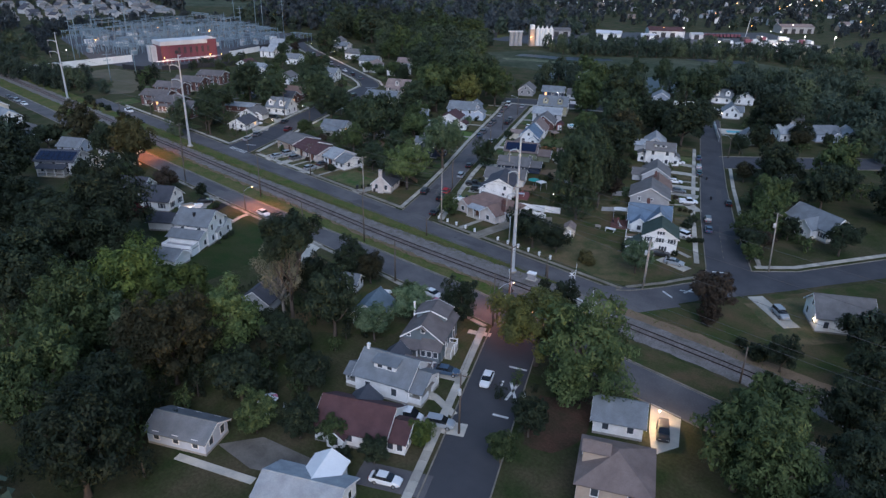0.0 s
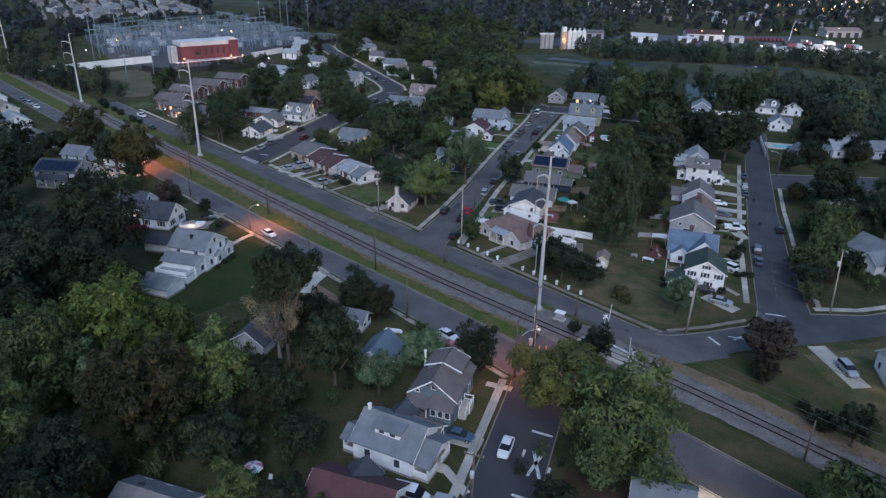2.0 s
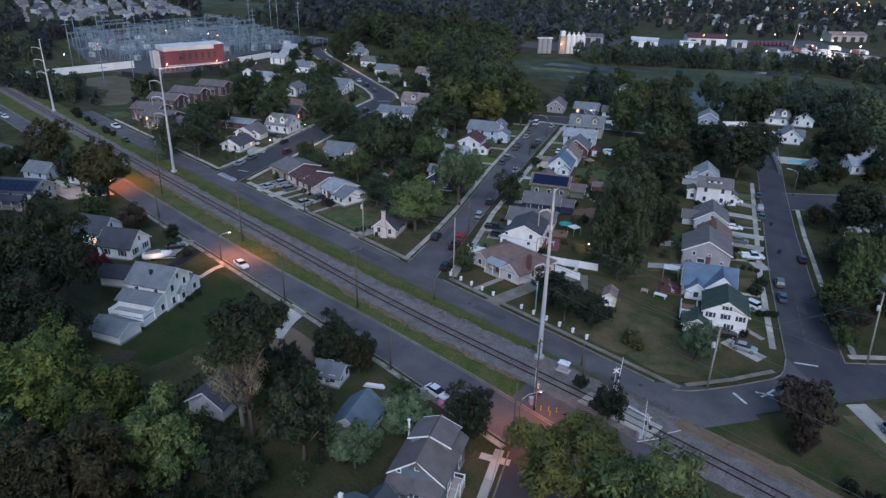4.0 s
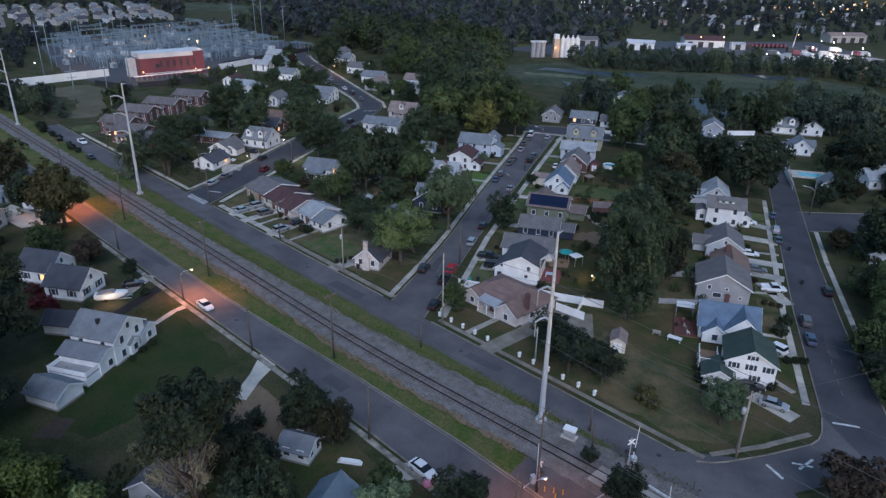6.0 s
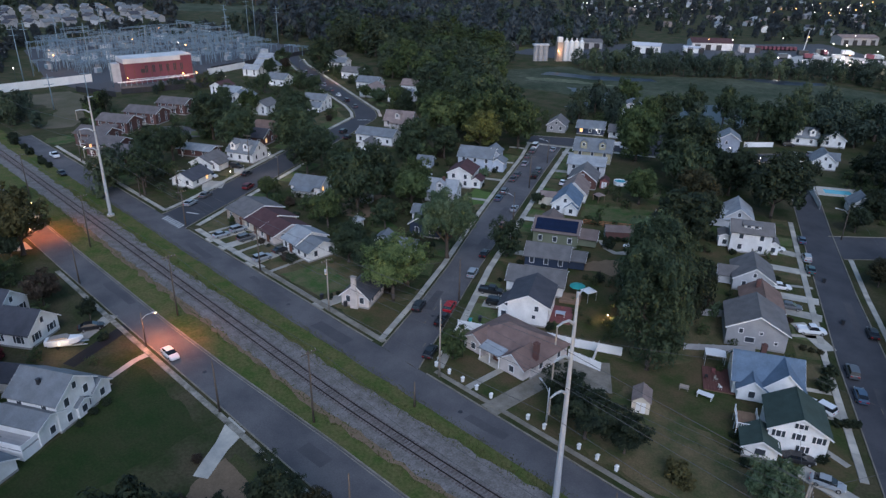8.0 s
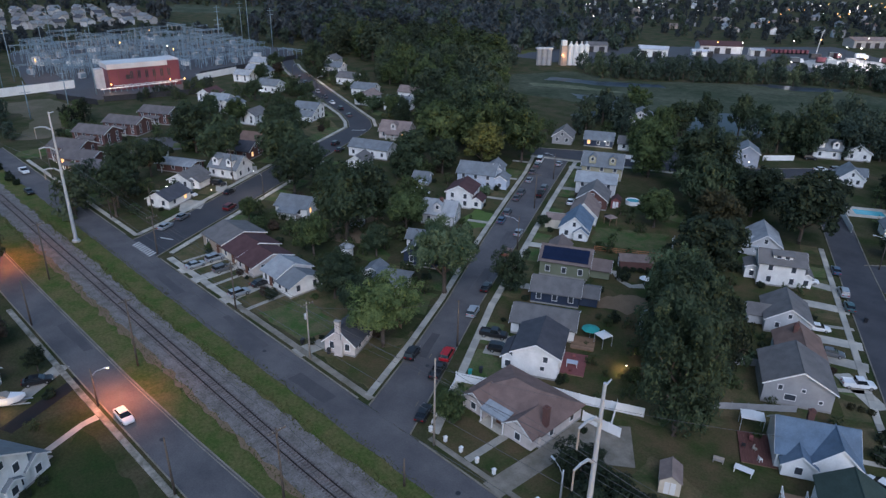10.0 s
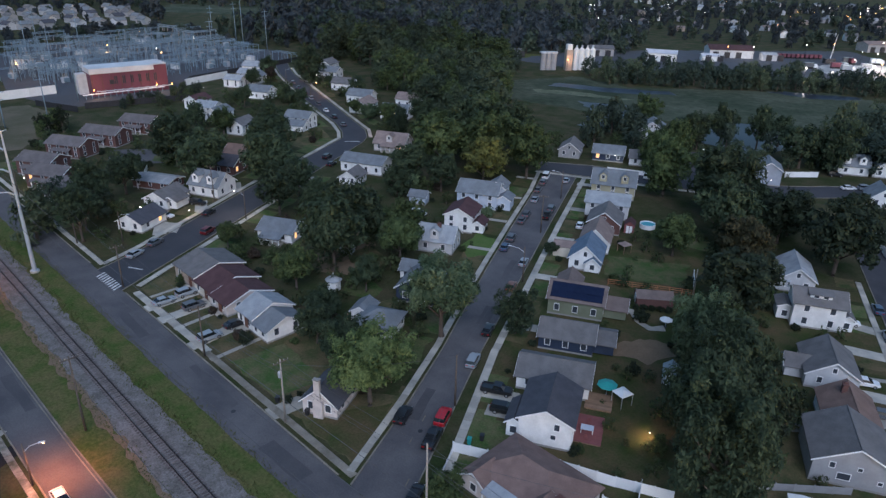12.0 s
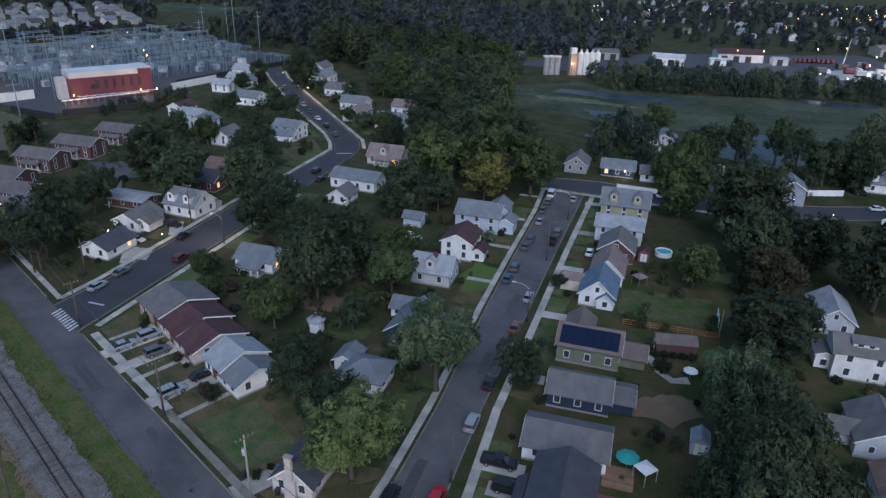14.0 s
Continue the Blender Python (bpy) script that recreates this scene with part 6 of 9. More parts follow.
sheet("lawn", [(-188.6, 117.6), (-182, 117.6), (-182, 124), (-191.8, 124)], "lawn_dry", "dry corner lawn before a tan house", "lawn", 0.026, 0.4)
sheet("lawn", [(-154, 117.6), (-141, 117.6), (-140, 126), (-153, 127)], "lawn", "bright green lawn beside a chain fence", "lawn", 0.028, 0.3)
# duller grass here holds the tree's shade in its colour
sheet("lawn", [(-132, 117.6), (-120.8, 117.6), (-127.5, 130.0), (-133, 119.5)], "lawn_dull", "browned corner lawn, darkened for the shade beneath a tree", "lawn", 0.028, 0.4)
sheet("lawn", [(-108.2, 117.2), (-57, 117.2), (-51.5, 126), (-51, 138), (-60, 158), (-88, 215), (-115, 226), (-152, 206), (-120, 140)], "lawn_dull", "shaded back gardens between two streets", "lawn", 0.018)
sheet("lawn", [(-82, 118), (-59, 118), (-54, 124), (-62, 132), (-84, 136)], "lawn_dry", "worn grass of the corner garden", "lawn", 0.026, 1.2)
sheet("lawn", [(-93, 158), (-82, 150), (-70, 158), (-76, 178)], "lawn_dry", "brown trodden yard behind houses", "lawn", 0.024, 1.5)
sheet("bare_ground", [(-113.4, 164.4), (-108.0, 167.5), (-104.8, 172.5), (-107.5, 176.2), (-112.4, 173.5), (-115.2, 169.3)], "bare_earth", "sandy bare patch in a back garden", "ground", 0.032, 1.4)
sheet("lawn", [(-113.8, 131.2), (-106.8, 134.5), (-110.5, 139.5), (-117.0, 137.0)], "lawn", "square front lawn behind the pavement", "lawn", 0.03)
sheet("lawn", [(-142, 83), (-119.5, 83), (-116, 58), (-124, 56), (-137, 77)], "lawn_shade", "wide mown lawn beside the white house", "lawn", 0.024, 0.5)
sheet("lawn", [(-68, 82.5), (-64.4, 82.5), (-57.5, 69.8), (-62, 67.5)], "lawn_dull", "small front lawn of the craftsman house", "lawn", 0.024)
sheet("lawn", [(-161.1, 178.9), (-164.0, 187.5), (-157.4, 188.6), (-153.4, 180.4), (-155.9, 176.1)], "lawn_bright", "bright lawn beside the street", "lawn", 0.040)
sheet("lawn", [(-156, 214), (-150.5, 216), (-158, 228), (-163, 224)], "lawn", "small vivid green front lawn", "lawn", 0.03)
sheet("lawn", [(-131, 191), (-117, 198), (-121, 209), (-136, 200)], "lawn", "green back garden behind a rail fence", "lawn", 0.024, 0.5)
sheet("lawn", [(-36, 128), (-27, 142), (-14, 132), (-24, 118)], "lawn_dry", "dull lawn of the house by the curve", "lawn", 0.022, 0.6)
sheet("lawn", [(-256, 212), (-276, 221), (-262, 196), (-246, 198)], "lawn_dry", "dry corner lawn at the street bend", "lawn", 0.022, 0.6)
sheet("bare_ground", [(-184, 156), (-172, 147), (-166, 152), (-176, 166)], "bare_earth", "bare trodden garden soil", "ground", 0.022, 1.2)
sheet("bare_ground", [(-46.5, 76), (-40, 80), (-35.6, 73.5), (-37, 66), (-42, 64.5)], "leaf_litter", "bare brown earth and leaf litter under trees", "ground", 0.03, 1.2)
sheet("bare_ground", [(-112, 82), (-97, 82), (-96, 74), (-108, 72)], "bare_earth", "bare earth yard behind the pavement", "ground", 0.022, 1.0)
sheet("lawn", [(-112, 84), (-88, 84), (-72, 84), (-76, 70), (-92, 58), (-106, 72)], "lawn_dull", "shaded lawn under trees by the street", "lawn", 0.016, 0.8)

run(-180.2, 114.9, -180.4, 125.0, 2.6, "concrete", "pale concrete driveway with two parked cars")
run(-174.4, 114.9, -174.6, 126.0, 2.6, "concrete", "pale concrete driveway")
run(-162.6, 114.9, -163.8, 126.0, 2.6, "concrete", "pale concrete driveway with parked cars")
run(-156.6, 115.6, -157.0, 125.0, 0.9, "concrete", "narrow concrete front path", "garden_path")
run(-169.8, 115.6, -170.4, 125.0, 0.9, "concrete", "narrow concrete front path", "garden_path")
run(-184.2, 117.5, -184.4, 125.0, 0.8, "concrete", "narrow front path", "garden_path")
run(-137.8, 115.0, -137.0, 124.0, 3.0, "concrete", "weathered concrete driveway by the cottage")
run(-160.2, 86.0, -154.6, 77.5, 2.5, "concrete", "concrete driveway with a boat")
sheet("driveway", [(-155.6, 86.4), (-152.9, 86.4), (-150.0, 80.6), (-147.3, 75.2), (-149.6, 74.2), (-152.4, 79.8)], "drive_black", "black asphalt driveway beside the white house", "driveway", 0.06)
sheet("garden_path", [(-143.9, 85.8), (-142.3, 85.8), (-142.2, 83.2), (-139.5, 77.2), (-140.5, 76.7), (-143.2, 82.6)], "concrete", "curving concrete front path", "garden path", 0.06)
run(-139.0, 77.6, -130.0, 63.6, 0.8, "concrete", "concrete path along the white house", "garden_path")
sheet("driveway", [(-119.2, 86.8), (-114.6, 86.8), (-112.8, 83.0), (-109.6, 78.6), (-111.4, 77.4), (-115.4, 82.6)], "concrete", "short worn concrete driveway", "driveway", 0.06, 0.15)
run(-81.0, 87.4, -83.2, 82.6, 3.2, "concrete", "concrete driveway off the street")
run(-62.8, 84.0, -66.5, 82.2, 1.2, "concrete", "short front walk", "garden_path")
run(-57.2, 71.2, -62.0, 69.0, 2.6, "concrete", "concrete driveway beside the craftsman house")
run(-52.2, 63.2, -57.4, 64.4, 1.2, "concrete", "front walk to a porch", "garden_path")
run(-48.6, 61.7, -58.6, 56.2, 2.8, "concrete", "driveway with parked van and car")
run(-44.5, 50.2, -53.0, 45.8, 4.2, "asphalt", "asphalt driveway with a white car")
sheet("driveway", [(-70.5, 35.8), (-67.4, 41.0), (-58.5, 43.2), (-55, 44.5), (-53, 42), (-63.4, 36.3)], "concrete_old", "wide worn concrete parking apron", "driveway", 0.05)
run(-72.2, 30.8, -61.0, 35.4, 1.2, "concrete", "concrete path round the garage", "garden_path")
sheet("driveway", [(-33.2, 86.2), (-28.4, 86.2), (-25.6, 79.8), (-27.4, 75.6), (-30.4, 80.4)], "concrete", "pale floodlit concrete parking space", "driveway", 0.05)
run(-121.0, 141.6, -115.6, 144.6, 2.6, "concrete", "driveway with a parked black car")
run(-117.2, 139.0, -112.5, 141.6, 2.6, "concrete", "driveway with a parked black car")
run(-100.4, 117.0, -100.0, 125.4, 1.2, "concrete", "front path between low white posts", "garden_path")
run(-94.4, 115.2, -93.2, 131.0, 3.2, "kerbstone", "old concrete driveway")
sheet("driveway", [(-95, 130), (-95, 134.2), (-89, 139), (-84, 132), (-88, 129)], "kerbstone", "wide old concrete yard behind the bungalow", "driveway", 0.05)
for t0, rx in ((0, (-50.6, 134.4, -57.6, 135.6)), (1, (-57.0, 151.6, -63.0, 150.6)), (2, (-65.0, 170.0, -72.5, 176.0)), (3, (-69.8, 181, -76.8, 178.8)), (4, (-72.6, 187.6, -80.0, 184.6)), (5, (-78.4, 199.8, -86.0, 197.2)), (6, (-82.0, 208, -92.0, 206.5))):
    run(*rx, 2.8, "concrete", "concrete driveway off the second street")
for t0, rx in ((0, (-53.2, 141, -57.5, 142.4)), (1, (-60.5, 157.0, -65.6, 154.2)), (2, (-67.6, 173.6, -75, 168)), (3, (-75.6, 193, -84, 188))):
    run(*rx, 1.0, "concrete", "narrow concrete front path", "garden_path")
sheet("garden_path", [(-119.6, 181.6), (-116.0, 178.4), (-112.6, 177.4), (-110.2, 179.4), (-111.6, 181.0), (-112.9, 178.9), (-115.4, 179.5), (-118.6, 182.2)], "concrete", "curving pale garden path before a hedge", "garden path", 0.06, 0.1)
run(-35.6, 132.6, -26.0, 125.0, 3.2, "concrete", "pale concrete driveway by the curve")
for k in range(5):
    run(-131.5 - 9.6 * k, 160.4 + 19.0 * k, -126.6 - 9.6 * k, 163.0 + 19.0 * k, 2.4, "concrete", "concrete driveway between houses")
    run(-147.0 - 8.6 * k, 166.5 + 16.0 * k, -151.5 - 8.6 * k, 164.2 + 16.0 * k, 1.4, "concrete", "concrete front walk", "garden_path")
for k in range(3):
    run(-212.6 - 7.6 * k, 131.8 + 14 * k, -219.5 - 7.6 * k, 135.4 + 14 * k, 3.0, "concrete", "pale driveway of the side street")
sheet("car_park", [(-168, 292), (-160, 297), (-148.5, 264.2), (-155, 262.5)], "asphalt_new", "small dark parking lane among trees", "road", 0.03)
sheet("car_park", [(-290, 150), (-275, 172), (-262, 166), (-272, 142)], "asphalt", "asphalt court of the brick duplexes", "road", 0.03)

# ---- vehicles ----
CARS = {}


def loft(stations):
    """A body through rings given as (x, half width, low, high)."""
    s = Shape()
    verts = []
    for x, w, a, b in stations:
        m = a + (b - a) * 0.55
        half = [(w * 0.86, a), (w, a + 0.12), (w, m), (w * 0.95, b - 0.06), (w * 0.84, b)]
        ring = half + [(-p, q) for p, q in half[::-1]]
        verts += [(x, p, q) for p, q in ring]
    n = 10
    f = [(i * n + k, i * n + (k + 1) % n, (i + 1) * n + (k + 1) % n, (i + 1) * n + k) for i in range(len(stations) - 1) for k in range(n)]
    f += [tuple(range(n))[::-1], tuple((len(stations) - 1) * n + k for k in range(n))]
    return s.add(verts, f)


def cabin(xb0, xb1, xt0, xt1, zb, zt, wb, wt):
    return Shape().add([(xb0, -wb, zb), (xb1, -wb, zb), (xb1, wb, zb), (xb0, wb, zb), (xt0, -wt, zt), (xt1, -wt, zt), (xt1, wt, zt), (xt0, wt, zt)],
                       [(0, 1, 5, 4), (1, 2, 6, 5), (2, 3, 7, 6), (3, 0, 4, 7), (4, 5, 6, 7), (0, 3, 2, 1)])


SPECS = {  # body rings, glasshouse
    "sedan": ([(-2.36, 0.72, 0.42, 0.86), (-2.15, 0.86, 0.28, 1.0), (-1.3, 0.91, 0.22, 1.02), (0.9, 0.91, 0.22, 0.98), (1.9, 0.87, 0.24, 0.86), (2.34, 0.72, 0.36, 0.68)], (-1.95, 1.15, -1.15, 0.25, 0.97, 1.42, 0.80, 0.62)),
    "suv": ([(-2.33, 0.80, 0.45, 1.0), (-2.2, 0.90, 0.34, 1.12), (-1.2, 0.94, 0.28, 1.14), (0.9, 0.94, 0.28, 1.12), (1.95, 0.90, 0.30, 1.02), (2.32, 0.78, 0.42, 0.8)], (-2.22, 1.15, -1.95, 0.35, 1.1, 1.70, 0.85, 0.70)),
    "van": ([(-2.55, 0.88, 0.45, 1.15), (-2.45, 0.98, 0.32, 1.25), (0.5, 0.98, 0.30, 1.25), (1.7, 0.96, 0.32, 1.15), (2.5, 0.80, 0.42, 0.85)], (-2.5, 1.75, -2.4, 0.75, 1.2, 2.05, 0.93, 0.82)),
    "pickup": ([(-2.75, 0.92, 0.5, 1.08), (-2.6, 0.97, 0.38, 1.12), (-0.6, 0.97, 0.34, 1.12), (1.1, 0.97, 0.34, 1.15), (2.3, 0.94, 0.36, 1.08), (2.72, 0.82, 0.46, 0.85)], (-0.7, 1.35, -0.5, 0.75, 1.12, 1.82, 0.88, 0.74)),
}


def car_meshes(kind):
    if kind not in CARS:
        rings, cb = SPECS[kind]
        body = loft(rings)
        if kind == "pickup":
            body.box(-2.6, -0.92, 1.1, -0.75, -0.82, 1.3).box(-2.6, 0.82, 1.1, -0.75, 0.92, 1.3).box(-2.66, -0.9, 1.1, -2.56, 0.9, 1.3)
        xb0, xb1, xt0, xt1, zb, zt, wb, wt = cb
        roof = Shape().slab([(xt0 - 0.05, -wt - 0.02, zt + 0.03), (xt1 + 0.05, -wt - 0.02, zt + 0.03), (xt1 + 0.05, wt + 0.02, zt + 0.03), (xt0 - 0.05, wt + 0.02, zt + 0.03)], 0.06)
        r = 0.33 if kind == "sedan" else 0.37
        tyre = Shape().tube([(0, -0.11, 0), (0, -0.09, 0), (0, 0.09, 0), (0, 0.11, 0)], [r * 0.9, r, r, r * 0.9], 14)
        rim = Shape().tube([(0, -0.12, 0), (0, 0.12, 0)], [r * 0.6, r * 0.6], 10)
        lamp = Shape().box(-0.07, -0.2, -0.08, 0.05, 0.2, 0.08)
        CARS[kind] = (body.mesh("body", "paint_white", False), cabin(*cb).mesh("glasshouse", "car_glass"), roof.mesh("roof", "paint_white"),
                      tyre.mesh("tyre", "rubber", True), rim.mesh("rim", "alloy"), lamp.mesh("headlight", "lamp_clear"), lamp.mesh("tail_light", "lamp_red"), r)
    return CARS[kind]


COLOUR_WORDS = {"white": "white", "silver": "silver", "black": "black", "grey": "dark grey", "blue": "dark blue", "red": "bright red", "maroon": "dark red", "teal": "dark teal", "bronze": "rust-coloured"}


def vehicle(x, y, ang, kind, colour, where="parked at the kerb"):
    body, cab, roof, tyre, rim, head, tail, r = car_meshes(kind)
    word = {"sedan": "saloon car", "suv": "sport utility car", "van": "van", "pickup": "pickup truck"}[kind]
    root = thing("car" if kind in ("sedan", "suv") else "van" if kind == "van" else "pickup_truck", pose(x, y, 0.05, 0, 0, ang) @ Matrix.Diagonal((0.9, 0.92, 0.92, 1)), f"{COLOUR_WORDS[colour]} {word} {where}", "van" if kind == "van" else "pickup" if kind == "pickup" else "car", "parked vehicles")
    repaint(part("body", body, None, root), "paint_" + colour)
    part("glasshouse", cab, None, root)
    repaint(part("roof", roof, None, root), "paint_" + colour)
    rings = SPECS[kind][0]
    xf, xr = rings[-1][0] - 0.9, rings[0][0] + 0.95
    w = 0.82 if kind == "sedan" else 0.86
    for wx in (xf, xr):
        for wy in (-w, w):
            t = part("wheel", tyre, None, root, m=pose(wx, wy, r))
            part("rim", rim, None, t)
    for sy in (-0.55, 0.55):
        part("headlight", head, None, root, m=pose(rings[-1][0] - 0.06, sy, rings[-1][3] - 0.06))
        part("tail_light", tail, None, root, m=pose(rings[0][0] + 0.02, sy, rings[0][3] - 0.08))
    return root


D = "on a driveway"
vehicle(-140.0, 87.7, 0, "sedan", "white", "standing on the lamplit street"), vehicle(-54.2, 72.8, -63, "sedan", "white", "on the street before the crossing")
vehicle(-126.8, 146.4, 117, "suv", "silver"), vehicle(-131.8, 155.6, 117, "sedan", "black"), vehicle(-140.0, 171.6, 117, "sedan", "bronze"), vehicle(-119.8, 132.6, 117, "suv", "red"), vehicle(-117.4, 128.2, 117, "pickup", "black")
vehicle(-124.0, 128.6, 117, "suv", "black"), vehicle(-118.8, 143.2, 29, "pickup", "black", D), vehicle(-114.9, 140.4, 29, "suv", "black", D), vehicle(-111.2, 119.2, 117, "sedan", "black")
vehicle(-179.4, 234.0, 117, "van", "white"), vehicle(-176.4, 228.7, 117, "suv", "grey"), vehicle(-173.4, 222.5, 117, "sedan", "grey"), vehicle(-169.0, 215.5, 117, "sedan", "silver"), vehicle(-163.4, 205.1, 117, "suv", "grey"), vehicle(-161.6, 201.0, 117, "sedan", "grey"), vehicle(-153.6, 185.4, 117, "sedan", "blue"), vehicle(-156.1, 190.6, 117, "suv", "grey")
vehicle(-159.3, 208.2, 117, "pickup", "black"), vehicle(-161.6, 213.0, 117, "suv", "grey"), vehicle(-173.0, 235.3, 117, "sedan", "silver"), vehicle(-145.6, 182.3, 117, "sedan", "silver"), vehicle(-149.9, 209.2, 117, "sedan", "white", D)
vehicle(-180.1, 118.4, 90, "sedan", "silver", D), vehicle(-180.4, 123.0, 90, "suv", "silver", D), vehicle(-174.6, 121.6, 90, "suv", "grey", D), vehicle(-162.6, 118.6, 90, "suv", "silver", D), vehicle(-163.6, 124.0, 90, "sedan", "black", D)
vehicle(-204.6, 123.0, 117, "sedan", "silver"), vehicle(-207.8, 128.8, 117, "sedan", "grey"), vehicle(-206.2, 140.6, 119, "suv", "maroon"), vehicle(-217.0, 146.4, 119, "sedan", "black"), vehicle(-222, 137.6, 28, "sedan", "white", D), vehicle(-182.1, 185.1, 20, "suv", "white", "standing in a back garden"), vehicle(-225, 147.5, 28, "suv", "black", D)
vehicle(-61.4, 181.0, 116, "sedan", "black"), vehicle(-57.0, 158.9, 116, "sedan", "blue"), vehicle(-60.0, 165.0, 116, "suv", "grey"), vehicle(-69.4, 173.8, 36, "pickup", "white", D), vehicle(-54.0, 135.0, 14, "sedan", "silver", D), vehicle(-58.4, 137.0, 30, "sedan", "black", D)
vehicle(-60.2, 151.2, 170, "suv", "white", D), vehicle(-86.2, 216.4, 116, "sedan", "blue"), vehicle(-81.6, 206.4, 116, "suv", "silver"), vehicle(-78.8, 200.8, 116, "sedan", "teal"), vehicle(-75.6, 180.6, 24, "sedan", "grey", D), vehicle(-80.2, 187.8, 28, "sedan", "white", D), vehicle(-88.6, 206.8, 28, "sedan", "white", D)
vehicle(-29.2, 128.0, -43, "suv", "silver", D), vehicle(-28.4, 80.6, -62, "suv", "black", "beside a floodlit porch"), vehicle(-56.2, 57.6, 29, "van", "white", D), vehicle(-51.9, 59.9, 29, "suv", "silver", D), vehicle(-60.2, 70.0, 27, "sedan", "blue", D), vehicle(-49.0, 47.0, 27, "sedan", "white", D)
vehicle(-80.2, 87.2, 0, "sedan", "white"), vehicle(-157.6, 81.6, 70, "sedan", "black", D), vehicle(-272, 111.6, 0, "pickup", "white", "at the gravelly road end"), vehicle(-252.0, 107.2, 0, "sedan", "black"), vehicle(-312, 86.4, 3, "sedan", "white"), vehicle(-320, 86.2, 3, "suv", "silver"), vehicle(-330, 86.0, 3, "sedan", "grey")
for k in range(8):
    vehicle(-268 - 11.5 * k, 226.0 + 4.4 * k, 159, ("sedan", "suv", "sedan")[k % 3], ("grey", "black", "white", "grey", "silver", "black", "blue", "grey")[k])
vehicle(-232, 186, 117, "sedan", "grey"), vehicle(-237.5, 197, 117, "suv", "black"), vehicle(-230.5, 193.5, 117, "sedan", "black"), vehicle(-157.6, 256.4, 24, "van", "white"), vehicle(-114.5, 292, 45, "sedan", "white"), vehicle(-111, 295.6, 45, "suv", "silver"), vehicle(-121.5, 303, 30, "suv", "black")

# mended places in the carriageways
for px, py, ln, wd, an, mt in ((-128, 111.4, 9, 2.4, 2, "asphalt_mend"), (-150, 112.6, 14, 1.2, 0, "asphalt_mend"), (-92, 112.0, 7, 1.6, 4, "asphalt_mend"), (-176, 111.0, 10, 1.8, -2, "asphalt_mend"), (-104, 91.0, 5.0, 2.2, 4, "asphalt_mend"), (-168, 90.4, 12, 1.6, 1, "asphalt_mend"), (-124.5, 133.0, 8, 1.6, 117, "asphalt_mend"), (-136, 160.0, 7, 2.2, 117, "asphalt_mend"), (-146, 178.0, 10, 1.4, 117, "asphalt_mend"), (-66, 186, 12, 1.3, 116, "asphalt_mend"), (-54, 160, 8, 1.5, 116, "asphalt_mend")):
    u = Vector((math.cos(radians(an)), math.sin(radians(an)))) * ln / 2
    n2 = Vector((-u.y, u.x)).normalized() * wd / 2
    sheet("road_patch", [(px - u.x - n2.x, py - u.y - n2.y), (px + u.x - n2.x, py + u.y - n2.y), (px + u.x + n2.x, py + u.y + n2.y), (px - u.x + n2.x, py - u.y + n2.y)], mt, "darker mended strip in the asphalt", "road", 0.046, 0.25)
for px, py in ((-97, 111.8), (-142, 111.6), (-132, 89.6), (-120.2, 128.5), (-60.5, 112.6)):
    mh = Shape().tube([(px, py, 0.0), (px, py, 0.056)], [0.36, 0.36], 14)
    piece("manhole_cover", mh, "dark_metal", "round iron manhole cover in the street", "manhole cover", "")
sheet("lawn", [(-74, 118.5), (-63, 118.5), (-62, 127), (-71, 130), (-77, 124)], "lawn_dry", "weedy brown patch in the corner garden", "ground", 0.030, 1.8)
sheet("lawn", [(-94, 140), (-84, 143), (-80, 150), (-92, 153)], "lawn_dry", "worn lawn behind the blue-roofed house", "lawn", 0.026, 1.2)
sheet("bare_ground", [(-124.6, 57.2), (-121.6, 58.8), (-119.2, 55.6), (-122.4, 53.6)], "hedge_soil", "dug bed beside a garage", "ground", 0.03, 0.1)
sheet("driveway", [(-211.0, 135.2), (-214.4, 132.2), (-219.4, 135.8), (-215.6, 138.8)], "concrete", "broad pale concrete parking pad", "driveway", 0.064)
sheet("driveway", [(-224, 77.5), (-210, 81), (-206.5, 84.8), (-201.5, 84.8), (-205, 74.6), (-220, 72)], "concrete", "wide pale concrete drive between houses", "driveway", 0.05)


def front_lawns(line, near, far, step, seed, skip=()):
    """One plot of grass after another behind a pavement, each kept differently; offsets to the left of the line."""
    g = random.Random(seed)
    for k, (p, u) in enumerate(along([Vector(q) for q in line], step)):
        if k in skip:
            continue
        n, l = Vector((-u.y, u.x)), step - 1.6
        q = [p + n * near, p + u * l + n * near, p + u * l + n * far, p + n * far]
        mat, how = g.choice((("lawn", "freshly green"), ("lawn", "patchy green"), ("lawn_dry", "dry brownish"), ("lawn_dull", "dull shaded")))
        sheet("lawn", [(v.x, v.y) for v in q], mat, how + " front lawn behind the pavement", "lawn", 0.034 + 0.001 * (k % 3), 0.15)


front_lawns([(-126.5, 132.4), (-149.3, 174.6), (-161.5, 197.6), (-182, 237)], 2.1, 7.0, 9.5, 61)
front_lawns([(-113.5, 122.5), (-128.4, 150.0), (-156.5, 206), (-173, 240)], -6.4, -3.1, 9.0, 62)
front_lawns([(-207.4, 126.0), (-231.1, 169.5), (-250, 208)], 2.4, 7.0, 10.0, 63)
front_lawns([(-195.0, 123.0), (-209.0, 149.8), (-225.8, 181)], -6.6, -2.4, 10.0, 64)
front_lawns([(-56.5, 155.5), (-62.6, 167), (-76.4, 196.6), (-90.3, 226.7)], 2.7, 6.4, 6.4, 65)
